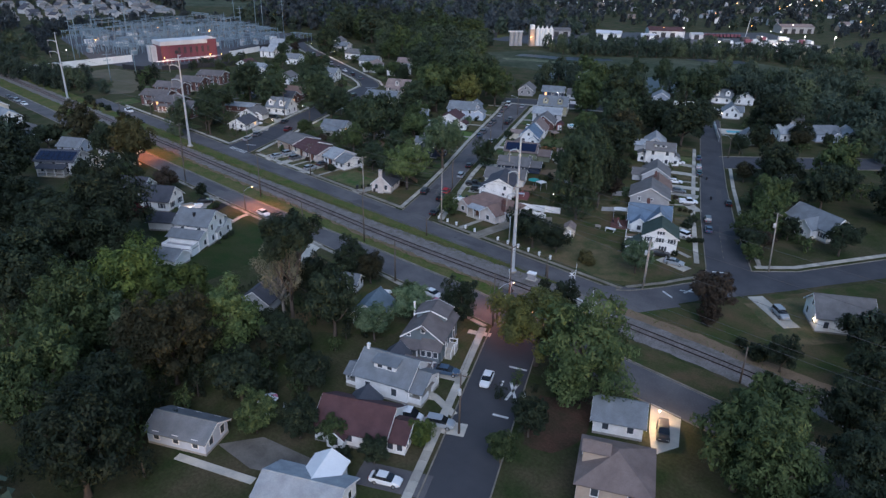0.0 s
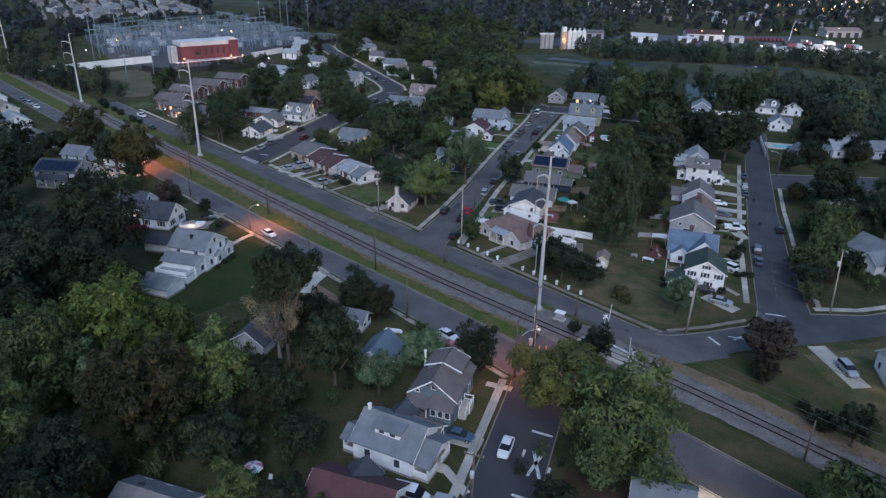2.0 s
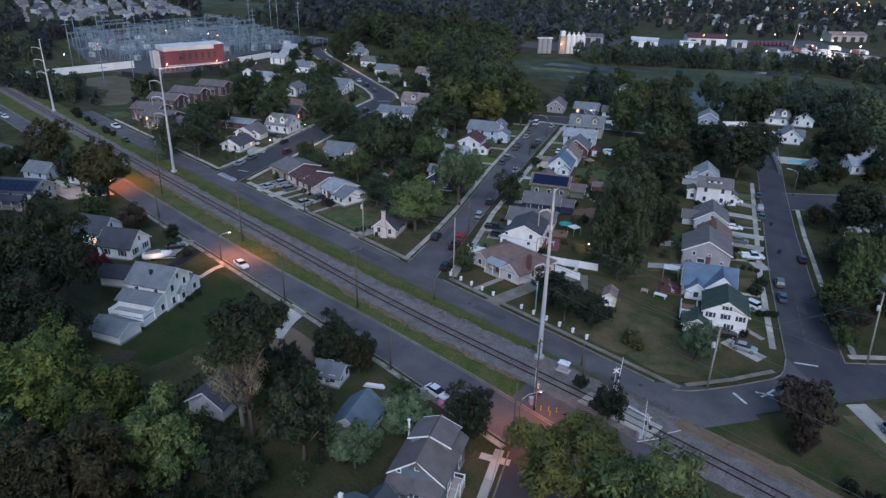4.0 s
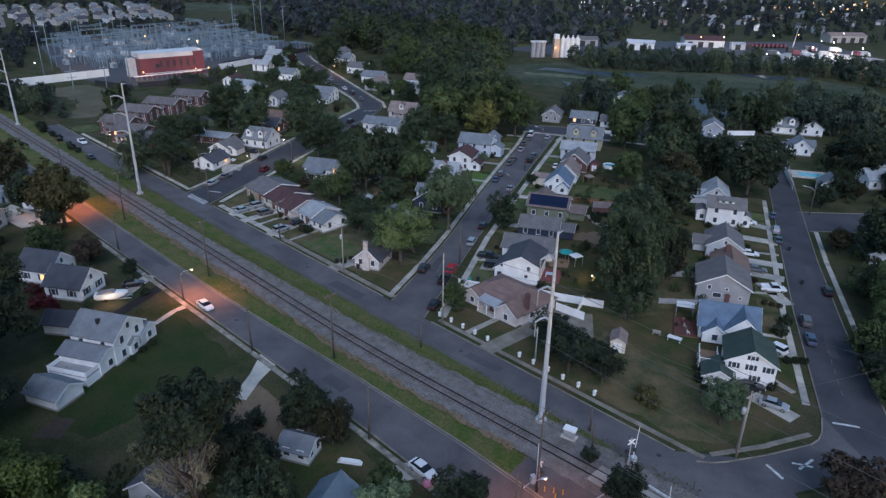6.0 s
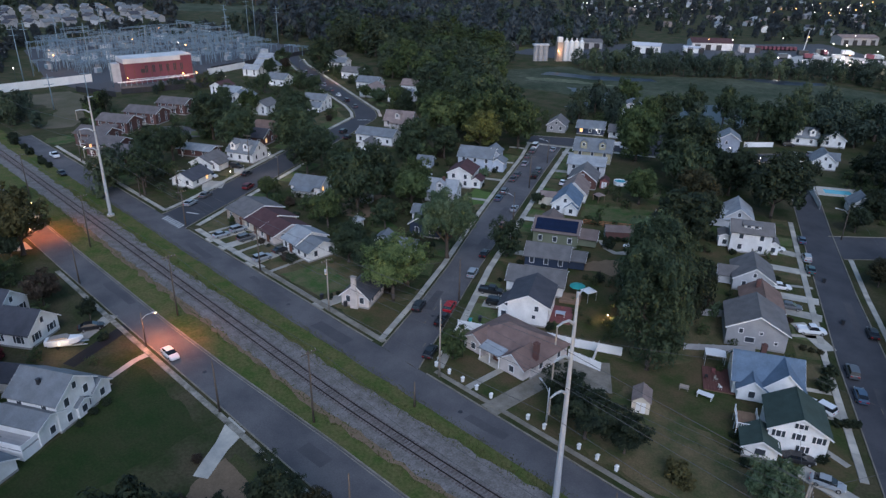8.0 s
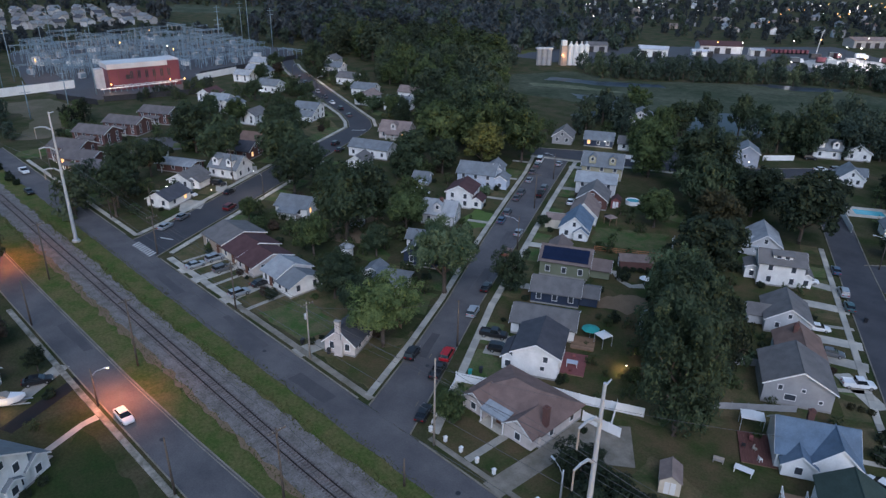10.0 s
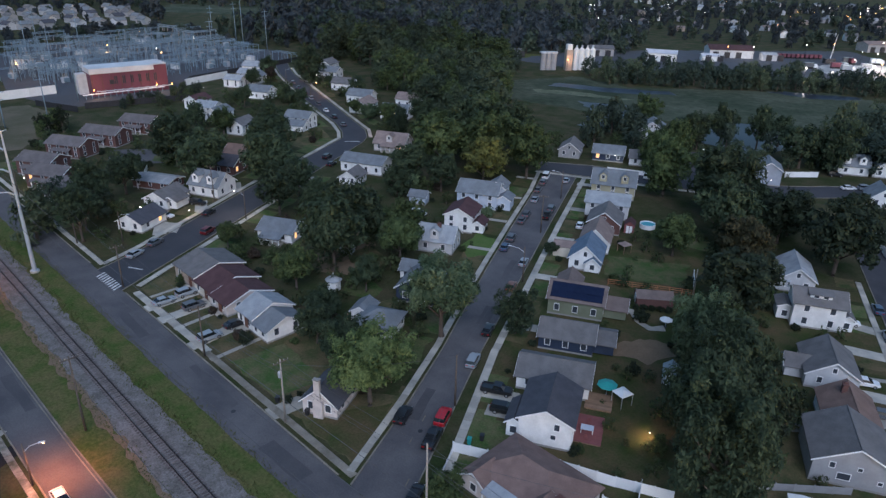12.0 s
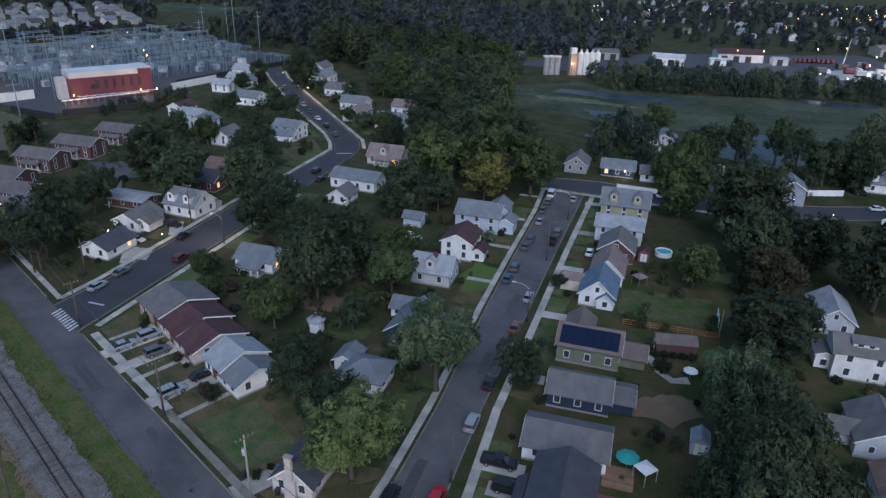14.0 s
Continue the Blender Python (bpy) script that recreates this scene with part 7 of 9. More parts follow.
front_lawns([(-270, 223.4), (-313, 239), (-388, 274.5)], 2.2, 6.2, 11.0, 66)
front_lawns([(-262, 233.0), (-306, 245.5), (-384, 283)], -6.5, -2.2, 11.0, 67)
front_lawns([(-262, 114.4), (-212, 114.6)], 2.6, 6.5, 11.0, 68)
for px, py, pr, mt, lb in ((-171, 160, 5.0, "lawn_dry", "worn brown grass of a back garden"), (-181, 172, 5.5, "lawn", "green back lawn among shrubs"), (-160, 150, 4.5, "lawn", "green grass round the gazebo"), (-150, 148, 4.0, "lawn_dry", "dry grass behind a cottage"),
                           (-196, 176, 5.5, "lawn", "green back lawn among shrubs"), (-108, 190, 5.5, "lawn", "green back lawn among shrubs"), (-126, 222, 5.0, "lawn", "green back lawn beside the pool"), (-104, 176, 4.0, "lawn_dry", "worn brown grass of a back garden"),
                           (-236, 132, 5.0, "lawn_dry", "dry grass behind a ranch house"), (-270, 160, 5.5, "lawn", "mown grass of the brick duplexes"), (-292, 120, 6.0, "lawn", "mown grass before the brick duplexes"), (-314, 186, 6.0, "lawn", "green lawn near the substation fence")):
    sheet("lawn", [(px + pr * (1 + 0.25 * math.sin(3 * k)) * math.cos(k * 0.785), py + pr * 0.8 * (1 + 0.2 * math.cos(2 * k)) * math.sin(k * 0.785)) for k in range(8)], mt, lb, "lawn", 0.031, 0.6)

# ---- poles, lamps and lines ----
STEM = {}


def stem(h, r0, r1, mat):
    key = (h, r0, r1, mat)
    if key not in STEM:
        STEM[key] = Shape().tube([(0, 0, -0.05), (0, 0, h * 0.5), (0, 0, h)], [r0, (r0 + r1) / 2, r1], 10).mesh("pole", mat, True)
    return STEM[key]


ARM = Shape().box(-0.05, -1.2, -0.06, 0.05, 1.2, 0.06).mesh("crossarm", "pole_wood")
PIN = Shape().tube([(0, 0, 0), (0, 0, 0.10), (0, 0, 0.12), (0, 0, 0.24)], [0.03, 0.05, 0.08, 0.04], 6).mesh("insulator", "pole_pale")
CAN = Shape().tube([(0, 0, 0), (0, 0, 0.1), (0, 0, 0.9), (0, 0, 1.0)], [0.2, 0.27, 0.27, 0.18], 10).mesh("transformer", "galvanised", True)


def utility_pole(x, y, h, turn=0, arms=1, pale=False, tank=False, lean=0.0):
    root = thing("utility_pole", pose(x, y, 0, lean, lean * 0.5, turn), ("weathered pale" if pale else "dark brown") + " wooden utility pole beside the street", "utility pole", "utility poles")
    part("pole", stem(h, 0.17, 0.10, "pole_pale" if pale else "pole_wood"), None, root)
    for k in range(arms):
        a = part("crossarm", ARM, None, root, m=pose(0.13, 0, h - 0.4 - 1.1 * k))
        for py in (-1.1, -0.5, 0.5, 1.1):
            part("insulator", PIN, None, a, m=pose(0, py, 0.06))
    if tank:
        part("transformer", CAN, None, root, m=pose(-0.42, 0, h - 3.2), label="grey transformer can")
    return root


HEAD = Shape().prism([(-0.12, -0.05), (0.12, -0.05), (0.16, 0.02), (0.08, 0.10), (-0.08, 0.10), (-0.16, 0.02)], -0.42, 0.30).mesh("lamp_head", "galvanised")
BULB = Shape().tube([(0, 0, -0.16), (0, 0, -0.12), (0, 0, -0.04)], [0.08, 0.15, 0.15], 10).mesh("bulb", "sodium_glow", True)


def street_lamp(x, y, h, turn, lit="", reach=2.4, wood=True, power=0.0):
    """turn: the way in which the arm points, in degrees."""
    root = thing("street_lamp", pose(x, y, 0, 0, 0, turn - 90), "street lamp on a " + ("dark wooden" if wood else "grey steel") + " pole" + (", glowing orange" if lit == "sodium" else ", glowing white" if lit else ", unlit"), "street lamp", "street lamps")
    part("pole", stem(h + 0.3 if wood else h, 0.15, 0.09, "pole_wood" if wood else "galvanised"), None, root)
    part("arm", Shape().tube([(0, 0, h - 1.0), (0, reach * 0.4, h - 0.25), (0, reach, h)], [0.045, 0.04, 0.035], 6), "galvanised", root)
    part("lamp_head", HEAD, None, root, m=pose(0, reach + 0.3, h))
    if lit:
        b = part("bulb", BULB, None, root, m=pose(0, reach + 0.35, h))
        if lit != "sodium":
            repaint(b, "white_glow")
        if power:
            lt = bpy.data.lights.new("lamp_light", "SPOT")
            lt.energy, lt.color, lt.shadow_soft_size, lt.spot_size, lt.spot_blend = power, (1.0, 0.29, 0.08) if lit == "sodium" else (1.0, 0.85, 0.62), 0.15, radians(155), 1.0
            lo = new("lamp_light", lt)
            lo.parent = root
            lo.matrix_basis = pose(0, reach + 0.35, h - 0.3)


street_lamp(-145.6, 86.1, 6.2, 66, "sodium", 1.9, power=2300), street_lamp(-209.0, 85.6, 8.0, 90, "sodium", power=3600), street_lamp(-65.2, 88.5, 7.6, 60, "sodium", power=2000)
street_lamp(-140.4, 175.6, 7.6, 207, "", 2.8), street_lamp(-165.6, 222.6, 7.6, 207, ""), street_lamp(-80.2, 225.2, 7.6, 205, ""), street_lamp(-212.6, 123.6, 7.5, 28, ""), street_lamp(-86.5, 118.6, 6.4, 160, "", 2.0, False)
street_lamp(-247.5, 236.0, 7.2, 280, "sodium", power=900), street_lamp(-331.0, 262.0, 6.5, 250, "white", power=700), street_lamp(-319.7, 247.2, 6.0, 70, "sodium", power=500), street_lamp(-356, 258.0, 6.0, 70, "sodium", power=500), street_lamp(-208, 151.5, 7.0, 200, "white", power=500)
for px, py, h, tr, ar, pl, tk, ln in ((-67.8, 95.2, 12.2, 0, 1, False, False, 0), (-109.8, 94.9, 12.2, 0, 1, False, False, 1), (-152.0, 94.6, 12.2, 0, 1, False, False, 0), (-194.2, 94.4, 12.2, 0, 1, False, False, -1), (-236.4, 94.4, 12.2, 0, 1, False, False, 0),
                                      (-64.6, 86.6, 10.5, 0, 0, False, False, 0), (-90.0, 86.3, 9.0, 0, 0, False, False, 0), (-121.0, 86.3, 9.0, 0, 0, False, False, 1), (-177.2, 86.3, 9.0, 0, 0, False, False, 0),
                                      (-105.6, 115.9, 14.0, 0, 0, True, False, 0), (-134.8, 115.8, 10.6, 0, 1, True, True, 0), (-158.4, 115.5, 9.4, 0, 1, False, False, 0), (-191.8, 115.4, 9.0, 0, 1, False, False, 0), (-219.6, 116.2, 10, 0, 1, False, False, 0), (-238.4, 116, 9.6, 0, 1, False, False, 0), (-262, 116, 9.6, 0, 1, False, False, 0),
                                      (-53.0, 119.6, 10.6, 20, 1, True, True, 1), (-53.6, 121.2, 10.2, 20, 0, True, False, 2), (-38.0, 146.2, 13.2, 60, 1, True, True, -3), (-25.8, 101.0, 6.6, 0, 0, False, False, 0), (-48.9, 60.6, 10.0, 117, 1, False, True, 0),
                                      (-120.9, 136.2, 9.0, 117, 0, False, False, 0), (-154.2, 199.2, 9.5, 117, 1, False, False, 0), (-67.6, 107.2, 4.4, 0, 0, False, False, 0), (-102.6, 107.8, 4.4, 0, 0, False, False, 0), (-70.0, 110.2, 4.2, 0, 0, False, False, 0), (-225, 152, 9.5, 117, 1, False, False, 0), (-240, 180, 9.5, 117, 1, False, False, 0), (-113.8, 196.6, 5.6, 0, 0, True, False, 0)):
    utility_pole(px, py, h, tr, ar, pl, tk, ln)


def wire(a, b, sag, r=0.022, label="thin black overhead cable between poles"):
    a, b = Vector(a), Vector(b)
    pts = []
    for k in range(13):
        t = k / 12
        p = a.lerp(b, t)
        p.z -= sag * 4 * t * (1 - t)
        pts.append(tuple(p))
    piece("overhead_cable", Shape().tube(pts, [r] * 13, 5, False), "cable", label, "cable", "", "overhead cables")


line = [(-53.0, 119.6, 10.2), (-105.6, 115.9, 12.8), (-134.8, 115.8, 10.2), (-158.4, 115.5, 9.2), (-191.8, 115.4, 8.8), (-219.6, 116.2, 9.8), (-238.4, 116, 9.4), (-262, 116, 9.4)]
for a, b in zip(line, line[1:]):
    for dy, dz in ((-1.0, 0.0), (0.9, 0.0), (0.1, -2.0)):
        wire((a[0], a[1] + dy, a[2] + dz), (b[0], b[1] + dy, b[2] + dz), 0.8)
line = [(60, 97, 12), (-67.8, 95.2, 12), (-109.8, 94.9, 12), (-152.0, 94.6, 12), (-194.2, 94.4, 12), (-236.4, 94.4, 12)]
for a, b in zip(line, line[1:]):
    wire((a[0], a[1] - 1, a[2]), (b[0], b[1] - 1, b[2]), 0.9), wire((a[0], a[1] + 1, a[2]), (b[0], b[1] + 1, b[2]), 0.9)
for a, b in (((-53.0, 119.6, 10.2), (-38.0, 146.2, 12.8)), ((-53.0, 119.6, 8.4), (-61.0, 142.0, 5.4)), ((-134.8, 115.8, 9.4), (-132.6, 121.0, 5.8)), ((-134.8, 115.8, 9.8), (-120.9, 136.2, 8.8)), ((-38, 146.2, 12.6), (-80.2, 225.2, 8.4)), ((-38, 146.2, 9.0), (-62, 150, 5.6)),
             ((-105.6, 115.9, 12.6), (-70.0, 140, 9)), ((-120.9, 136.2, 8.6), (-140.4, 175.6, 8.0)), ((-140.4, 175.6, 8.0), (-154.2, 199.2, 9.0)), ((-105.6, 115.9, 12.0), (-120.9, 136.2, 8.6)), ((-48.9, 60.6, 9.8), (-64.6, 86.6, 10.2)), ((-25.8, 101.0, 6.4), (-67.8, 95.2, 11.0))):
    wire(a, b, 0.9)


def transmission_pole(x, y, h):
    root = thing("transmission_pole", pose(x, y, 0), "tall pale galvanised steel transmission pole with curved arms", "transmission pole", "steel transmission poles")
    part("base", Shape().tube([(0, 0, -0.1), (0, 0, 0.35), (0, 0, 0.36)], [0.9, 0.9, 0.84], 16), "concrete", root)
    part("shaft", Shape().tube([(0, 0, 0.3), (0, 0, h * 0.5), (0, 0, h)], [0.44, 0.29, 0.15], 12), "galvanised", root)
    part("flange", Shape().tube([(0, 0, 0.36), (0, 0, 0.5)], [0.75, 0.75], 16), "galvanised", root)
    for z in (h - 2.8, h - 7.2, h - 11.8):
        part("arm", Shape().tube([(0, -0.3, z - 0.9), (0, -1.2, z - 0.2), (0, -2.3, z), (0, -3.3, z - 0.1)], [0.20, 0.16, 0.13, 0.10], 8), "galvanised", root)
        part("insulator", Shape().tube([(0, -3.25, z - 0.1), (0, -3.25, z - 2.3)], [0.09, 0.09], 8), "pole_pale", root)
    part("top_arm", Shape().tube([(0, 0, h - 0.3), (0, 1.0, h - 0.1)], [0.12, 0.06], 6), "galvanised", root)


for px, py, h in ((-76.2, 106.9, 29.6), (-210.4, 105.0, 29.4), (-313.0, 103.4, 27.0), (-420.0, 104, 28)):
    transmission_pole(px, py, h)
ends = [(70, 106.5, 29.6), (-76.2, 106.9, 29.6), (-210.4, 105.0, 29.4), (-313.0, 103.4, 27.0), (-420.0, 104, 28)]
for a, b in zip(ends, ends[1:]):
    for d in (5.1, 9.5, 14.1):
        wire((a[0], a[1] - 3.25, a[2] - d), (b[0], b[1] - 3.25, b[2] - d), 2.6, 0.028, "transmission line conductor above the railway")


def crossing_signal(x, y, turn):
    root = thing("crossing_signal", pose(x, y, 0, 0, 0, turn), "railway crossing signal with white crossbuck and paired lamps", "crossing signal", "crossing signals")
    part("mast", Shape().tube([(0, 0, 0), (0, 0, 4.6)], [0.09, 0.07], 8), "galvanised", root)
    for s in (-1, 1):
        part("crossbuck_board", Shape().box(-0.62, -0.03, -0.10, 0.62, 0.03, 0.10), "trim_white", root, m=pose(0, -0.1 - 0.04 * s, 4.0, 0, 40 * s, 0))
        part("signal_hood", Shape().tube([(0, 0.05, 0), (0, -0.1, 0), (0, -0.3, 0)], [0.3, 0.3, 0.18], 12), "dark_metal", root, m=pose(0.5 * s, -0.12, 2.7))
    part("gate_box", Shape().box(-0.4, -0.3, 0, 0.4, 0.3, 1.1), "galvanised", root, m=pose(0.9, 0.3, 0))
    part("gate_arm", Shape().tube([(0.6, 0, 1.1), (0.9, 0, 6.2)], [0.07, 0.04], 6), "trim_white", root)


crossing_signal(-62.4, 107.8, 60), crossing_signal(-53.0, 101.2, 150), crossing_signal(-68.2, 96.0, 150)
box = thing("equipment_cabinet", pose(-71.2, 106.9, 0, 0, 0, 14), "grey relay cabinet with a white lid beside the track", "cabinet")
part("cabinet_body", Shape().box(-0.75, -0.45, 0.1, 0.75, 0.45, 1.35), "siding_grey", box)
part("cabinet_roof", Shape().prism([(-0.95, 1.35), (0.95, 1.35), (0.85, 1.6), (-0.85, 1.6)], -0.55, 0.55), "trim_white", box)
part("plinth", Shape().box(-1.1, -0.7, 0, 1.1, 0.7, 0.1), "concrete", box)

# ---- fences and garden things ----


def fence(line, h, mat, label, panel=2.4, name="fence"):
    root = thing(name, pose(0, 0, 0), label, "fence")
    pts = along([Vector(p) for p in line], panel)
    for k, (p, u) in enumerate(pts):
        a = math.degrees(math.atan2(u.y, u.x))
        part("post", Shape().box(-0.07, -0.07, 0, 0.07, 0.07, h + 0.12), mat, root, m=pose(p.x, p.y, 0, 0, 0, a))
        part("panel", Shape().box(0.07, -0.025, 0.08, panel - 0.07, 0.025, h), mat, root, m=pose(p.x, p.y, 0, 0, 0, a))
    return root


def rail_fence(line, h, label, span=2.4):
    """Posts with three rails and a crossed brace in each bay."""
    root = thing("rail_fence", pose(0, 0, 0), label, "fence")
    for p, u in along([Vector(q) for q in line], span):
        m = pose(p.x, p.y, 0, 0, 0, math.degrees(math.atan2(u.y, u.x)))
        part("post", Shape().box(-0.07, -0.07, 0, 0.07, 0.07, h + 0.15), "fence_orange", root, m=m)
        for z in (0.35, 0.7, 1.05):
            part("rail", Shape().box(0.07, -0.03, z * h - 0.06, span - 0.07, 0.03, z * h + 0.06), "fence_orange", root, m=m)


fence([(-114.0, 128.8), (-109.2, 131.3), (-102.6, 136.2), (-96, 138.8), (-89.4, 142.0)], 1.7, "fence_white", "tall white vinyl fence behind the bungalow")
fence([(-94.6, 135.2), (-90.6, 135.6)], 1.7, "fence_white", "white vinyl fence round the patio", 2.0), fence([(-90.4, 135.8), (-92.6, 141.0)], 1.7, "fence_white", "white vinyl fence round the patio", 2.0)
fence([(-113.8, 128.4), (-108.9, 118.6)], 0.7, "fence_white", "low white garden wall along the pavement", 2.2)
fence([(-117.4, 203.6), (-115.2, 199.4)], 1.8, "fence_white", "white fence panels beside a garden", 2.4)
rail_fence([(-127.8, 187.6), (-114.4, 195.4)], 1.2, "weathered orange timber rail fence")
fence([(-106.4, 287.0), (-110.2, 281.0), (-100.7, 261.6), (-91.4, 243.8)], 1.8, "fence_white", "long white vinyl fence along the street", 2.6), fence([(-131.6, 289.8), (-125.4, 296.8)], 1.8, "fence_white", "white fence behind the end house", 2.6)
fence([(-171, 253.5), (-160.5, 258.5)], 1.4, "fence_white", "white fence along the cross street", 2.6), fence([(-152, 140), (-133, 133.5)], 1.2, "fence_wood", "timber fence behind the cottage", 2.4)
for k in range(12):
    if k in (5,):
        continue
    px = -108.0 + 2.95 * k + (1.2 if k > 5 else 0)
    g = thing("bollard", pose(px, 117.55 + 0.02 * k, 0), "squat white-painted concrete garden post", "post", "white posts along the pavement")
    part("post_shaft", Shape().box(-0.19, -0.19, 0, 0.19, 0.19, 0.72), "trim_white", g)
    part("post_cap", Shape().prism([(-0.25, 0.72), (0.25, 0.72), (0.25, 0.8), (0, 0.92), (-0.25, 0.8)], -0.25, 0.25), "trim_white", g)

gz = thing("gazebo", pose(-163.6, 145.4, 0), "small white octagonal garden gazebo", "gazebo")
part("gazebo_wall", Shape().tube([(0, 0, 0), (0, 0, 2.1)], [1.35, 1.35], 8), "siding_white", gz)
part("gazebo_roof", Shape().tube([(0, 0, 2.1), (0, 0, 2.2), (0, 0, 3.2)], [1.75, 1.7, 0.12], 8), "roof_light", gz)
part("finial", Shape().tube([(0, 0, 3.15), (0, 0, 3.45), (0, 0, 3.6)], [0.05, 0.12, 0.02], 6), "trim_white", gz)


def shed(x, y, ang, L, W, h, wall, roof, label):
    root = thing("shed", pose(x, y, 0, 0, 0, ang), label, "shed")
    part("wall", swap(gable_body(L, W, h, 0.9, 0.0)), wall, root)
    part("roof", gable_roof(L, W, h, 0.9, 0.15, 0.08), roof, root)
    part("door", Shape().box(-L / 2 - 0.05, -0.7, 0.1, -L / 2, 0.7, 1.9), "trim_white", root)
    part("door_brace", Shape().box(-L / 2 - 0.08, -0.05, 0.1, -L / 2 - 0.05, 0.05, 1.9), wall, root)


shed(-79.4, 132.4, 117, 3.6, 2.6, 2.1, "siding_cream", "roof_taupe", "little cream garden shed with pinkish roof")
shed(-102.2, 166.0, 117, 3.0, 2.4, 2.0, "siding_pale_blue", "roof_light", "little pale blue garden shed"), shed(-140.4, 216.2, 117, 3.2, 2.4, 2.2, "deck_red", "roof_maroon", "red garden shed with red roof"), shed(-176.0, 158.0, 28, 3.0, 2.4, 2.0, "siding_pale_grey", "roof_grey", "grey garden shed in a dark yard")
shed(-142.8, 193.4, 28, 5.0, 3.4, 2.4, "siding_cream", "roof_taupe", "garage with pinkish flat-pitched roof"), shed(-117.4, 187.2, 39, 6.8, 3.6, 1.9, "brick_red", "roof_cocoa", "low brown garden building beside a hedge")


def round_pool(x, y, r, h, label):
    root = thing("swimming_pool", pose(x, y, 0), label, "pool")
    n = 20
    ring = [(rr * math.cos(2 * math.pi * k / n), rr * math.sin(2 * math.pi * k / n), z) for rr, z in ((r, 0), (r, h), (r - 0.18, h), (r - 0.18, h - 0.25)) for k in range(n)]
    part("pool_wall", Shape().add(ring, [(j * n + k, j * n + (k + 1) % n, (j + 1) * n + (k + 1) % n, (j + 1) * n + k) for j in range(3) for k in range(n)]), "trim_white", root)
    part("pool_water", Shape().add([(0.98 * r * math.cos(2 * math.pi * k / n), 0.98 * r * math.sin(2 * math.pi * k / n), h - 0.22) for k in range(n)], [tuple(range(n))]), "pool_water", root)


round_pool(-138.6, 221.6, 1.9, 1.1, "round above-ground pool with teal water")
pl = thing("swimming_pool", pose(-92.6, 262.2, 0, 0, 0, 30), "in-ground pool with pale surround", "pool")
part("pool_surround", Shape().box(-6, -4, 0, 6, -2, 0.12).box(-6, 2, 0, 6, 4, 0.12).box(-6, -2, 0, -3.6, 2, 0.12).box(3.6, -2, 0, 6, 2, 0.12), "concrete", pl)
part("pool_water", Shape().box(-3.6, -2, 0, 3.6, 2, 0.06), "pool_water", pl)
dk = thing("deck", pose(-104.6, 146.0, 0, 0, 0, 28), "red-stained timber deck with garden furniture", "deck")
for k in range(14):
    part("board", Shape().box(-2.6, -3.4 + 0.46 * k, 0.25, 2.6, -2.97 + 0.46 * k, 0.31), "deck_red", dk)
part("deck_frame", Shape().box(-2.5, -3.3, 0.0, 2.5, 2.9, 0.24), "fence_wood", dk)
dk2 = thing("deck", pose(-106.6, 152.6, 0, 0, 0, 28), "weathered timber deck behind the ranch house", "deck")
for k in range(9):
    part("board", Shape().box(-2.0, -2.0 + 0.46 * k, 0.25, 2.0, -1.57 + 0.46 * k, 0.31), "fence_wood", dk2)
part("deck_frame", Shape().box(-1.9, -1.95, 0.0, 1.9, 2.1, 0.24), "fence_wood", dk2)


def chair(x, y, z, ang, mat, label):
    root = thing("garden_chair", pose(x, y, z, 0, 0, ang), label, "chair", "garden chairs")
    part("seat", Shape().box(-0.25, -0.25, 0.4, 0.25, 0.25, 0.45), mat, root)
    part("backrest", Shape().box(-0.25, 0.21, 0.45, 0.25, 0.26, 0.9), mat, root)
    for sx in (-0.22, 0.22):
        for sy in (-0.22, 0.22):
            part("leg", Shape().box(sx - 0.02, sy - 0.02, 0, sx + 0.02, sy + 0.02, 0.4), mat, root)


def striped_parasol(x, y, r, h, label):
    root = thing("parasol", pose(x, y, 0), label, "parasol")
    part("pole", Shape().tube([(0, 0, 0), (0, 0, h)], [0.03, 0.03], 6), "galvanised", root)
    part("base", Shape().tube([(0, 0, 0), (0, 0, 0.1)], [0.3, 0.25], 10), "dark_metal", root)
    for k in range(8):
        a, b = math.pi * k / 4, math.pi * (k + 1) / 4
        rim = [(r * math.cos(q), r * math.sin(q)) for q in (a, b)]
        part("panel", Shape().add([(0, 0, h), (*rim[0], h - 0.55), (*rim[1], h - 0.55), (*rim[1], h - 0.70), (*rim[0], h - 0.70)], [(0, 1, 2), (1, 4, 3, 2)]), ("trim_white", "parasol_pink", "trim_white", "siding_pale_blue")[k % 4], root)


def parasol(x, y, r, h, mat, label):
    root = thing("parasol", pose(x, y, 0), label, "parasol")
    part("pole", Shape().tube([(0, 0, 0), (0, 0, h)], [0.03, 0.03], 6), "galvanised", root)
    part("base", Shape().tube([(0, 0, 0), (0, 0, 0.1)], [0.3, 0.25], 10), "dark_metal", root)
    part("canopy", Shape().tube([(0, 0, h - 0.6), (0, 0, h - 0.5), (0, 0, h)], [r, r * 0.95, 0.06], 8), mat, root)


striped_parasol(-72.4, 45.4, 1.25, 2.3, "garden parasol striped white, pink and blue"), parasol(-111.2, 180.8, 1.2, 2.1, "trim_white", "white garden parasol over a paved corner")
for cx, cy, ca in ((-70.6, 46.6, 30), (-71.0, 44.0, 160), (-74.2, 44.6, 250)):
    chair(cx, cy, 0, ca, "trim_white", "white garden chair beside a parasol")
parasol(-107.0, 155.2, 1.6, 2.5, "plastic_teal", "teal garden parasol on a deck")
cn = thing("canopy_tent", pose(-104.2, 155.0, 0, 0, 0, 30), "small white garden canopy", "canopy")
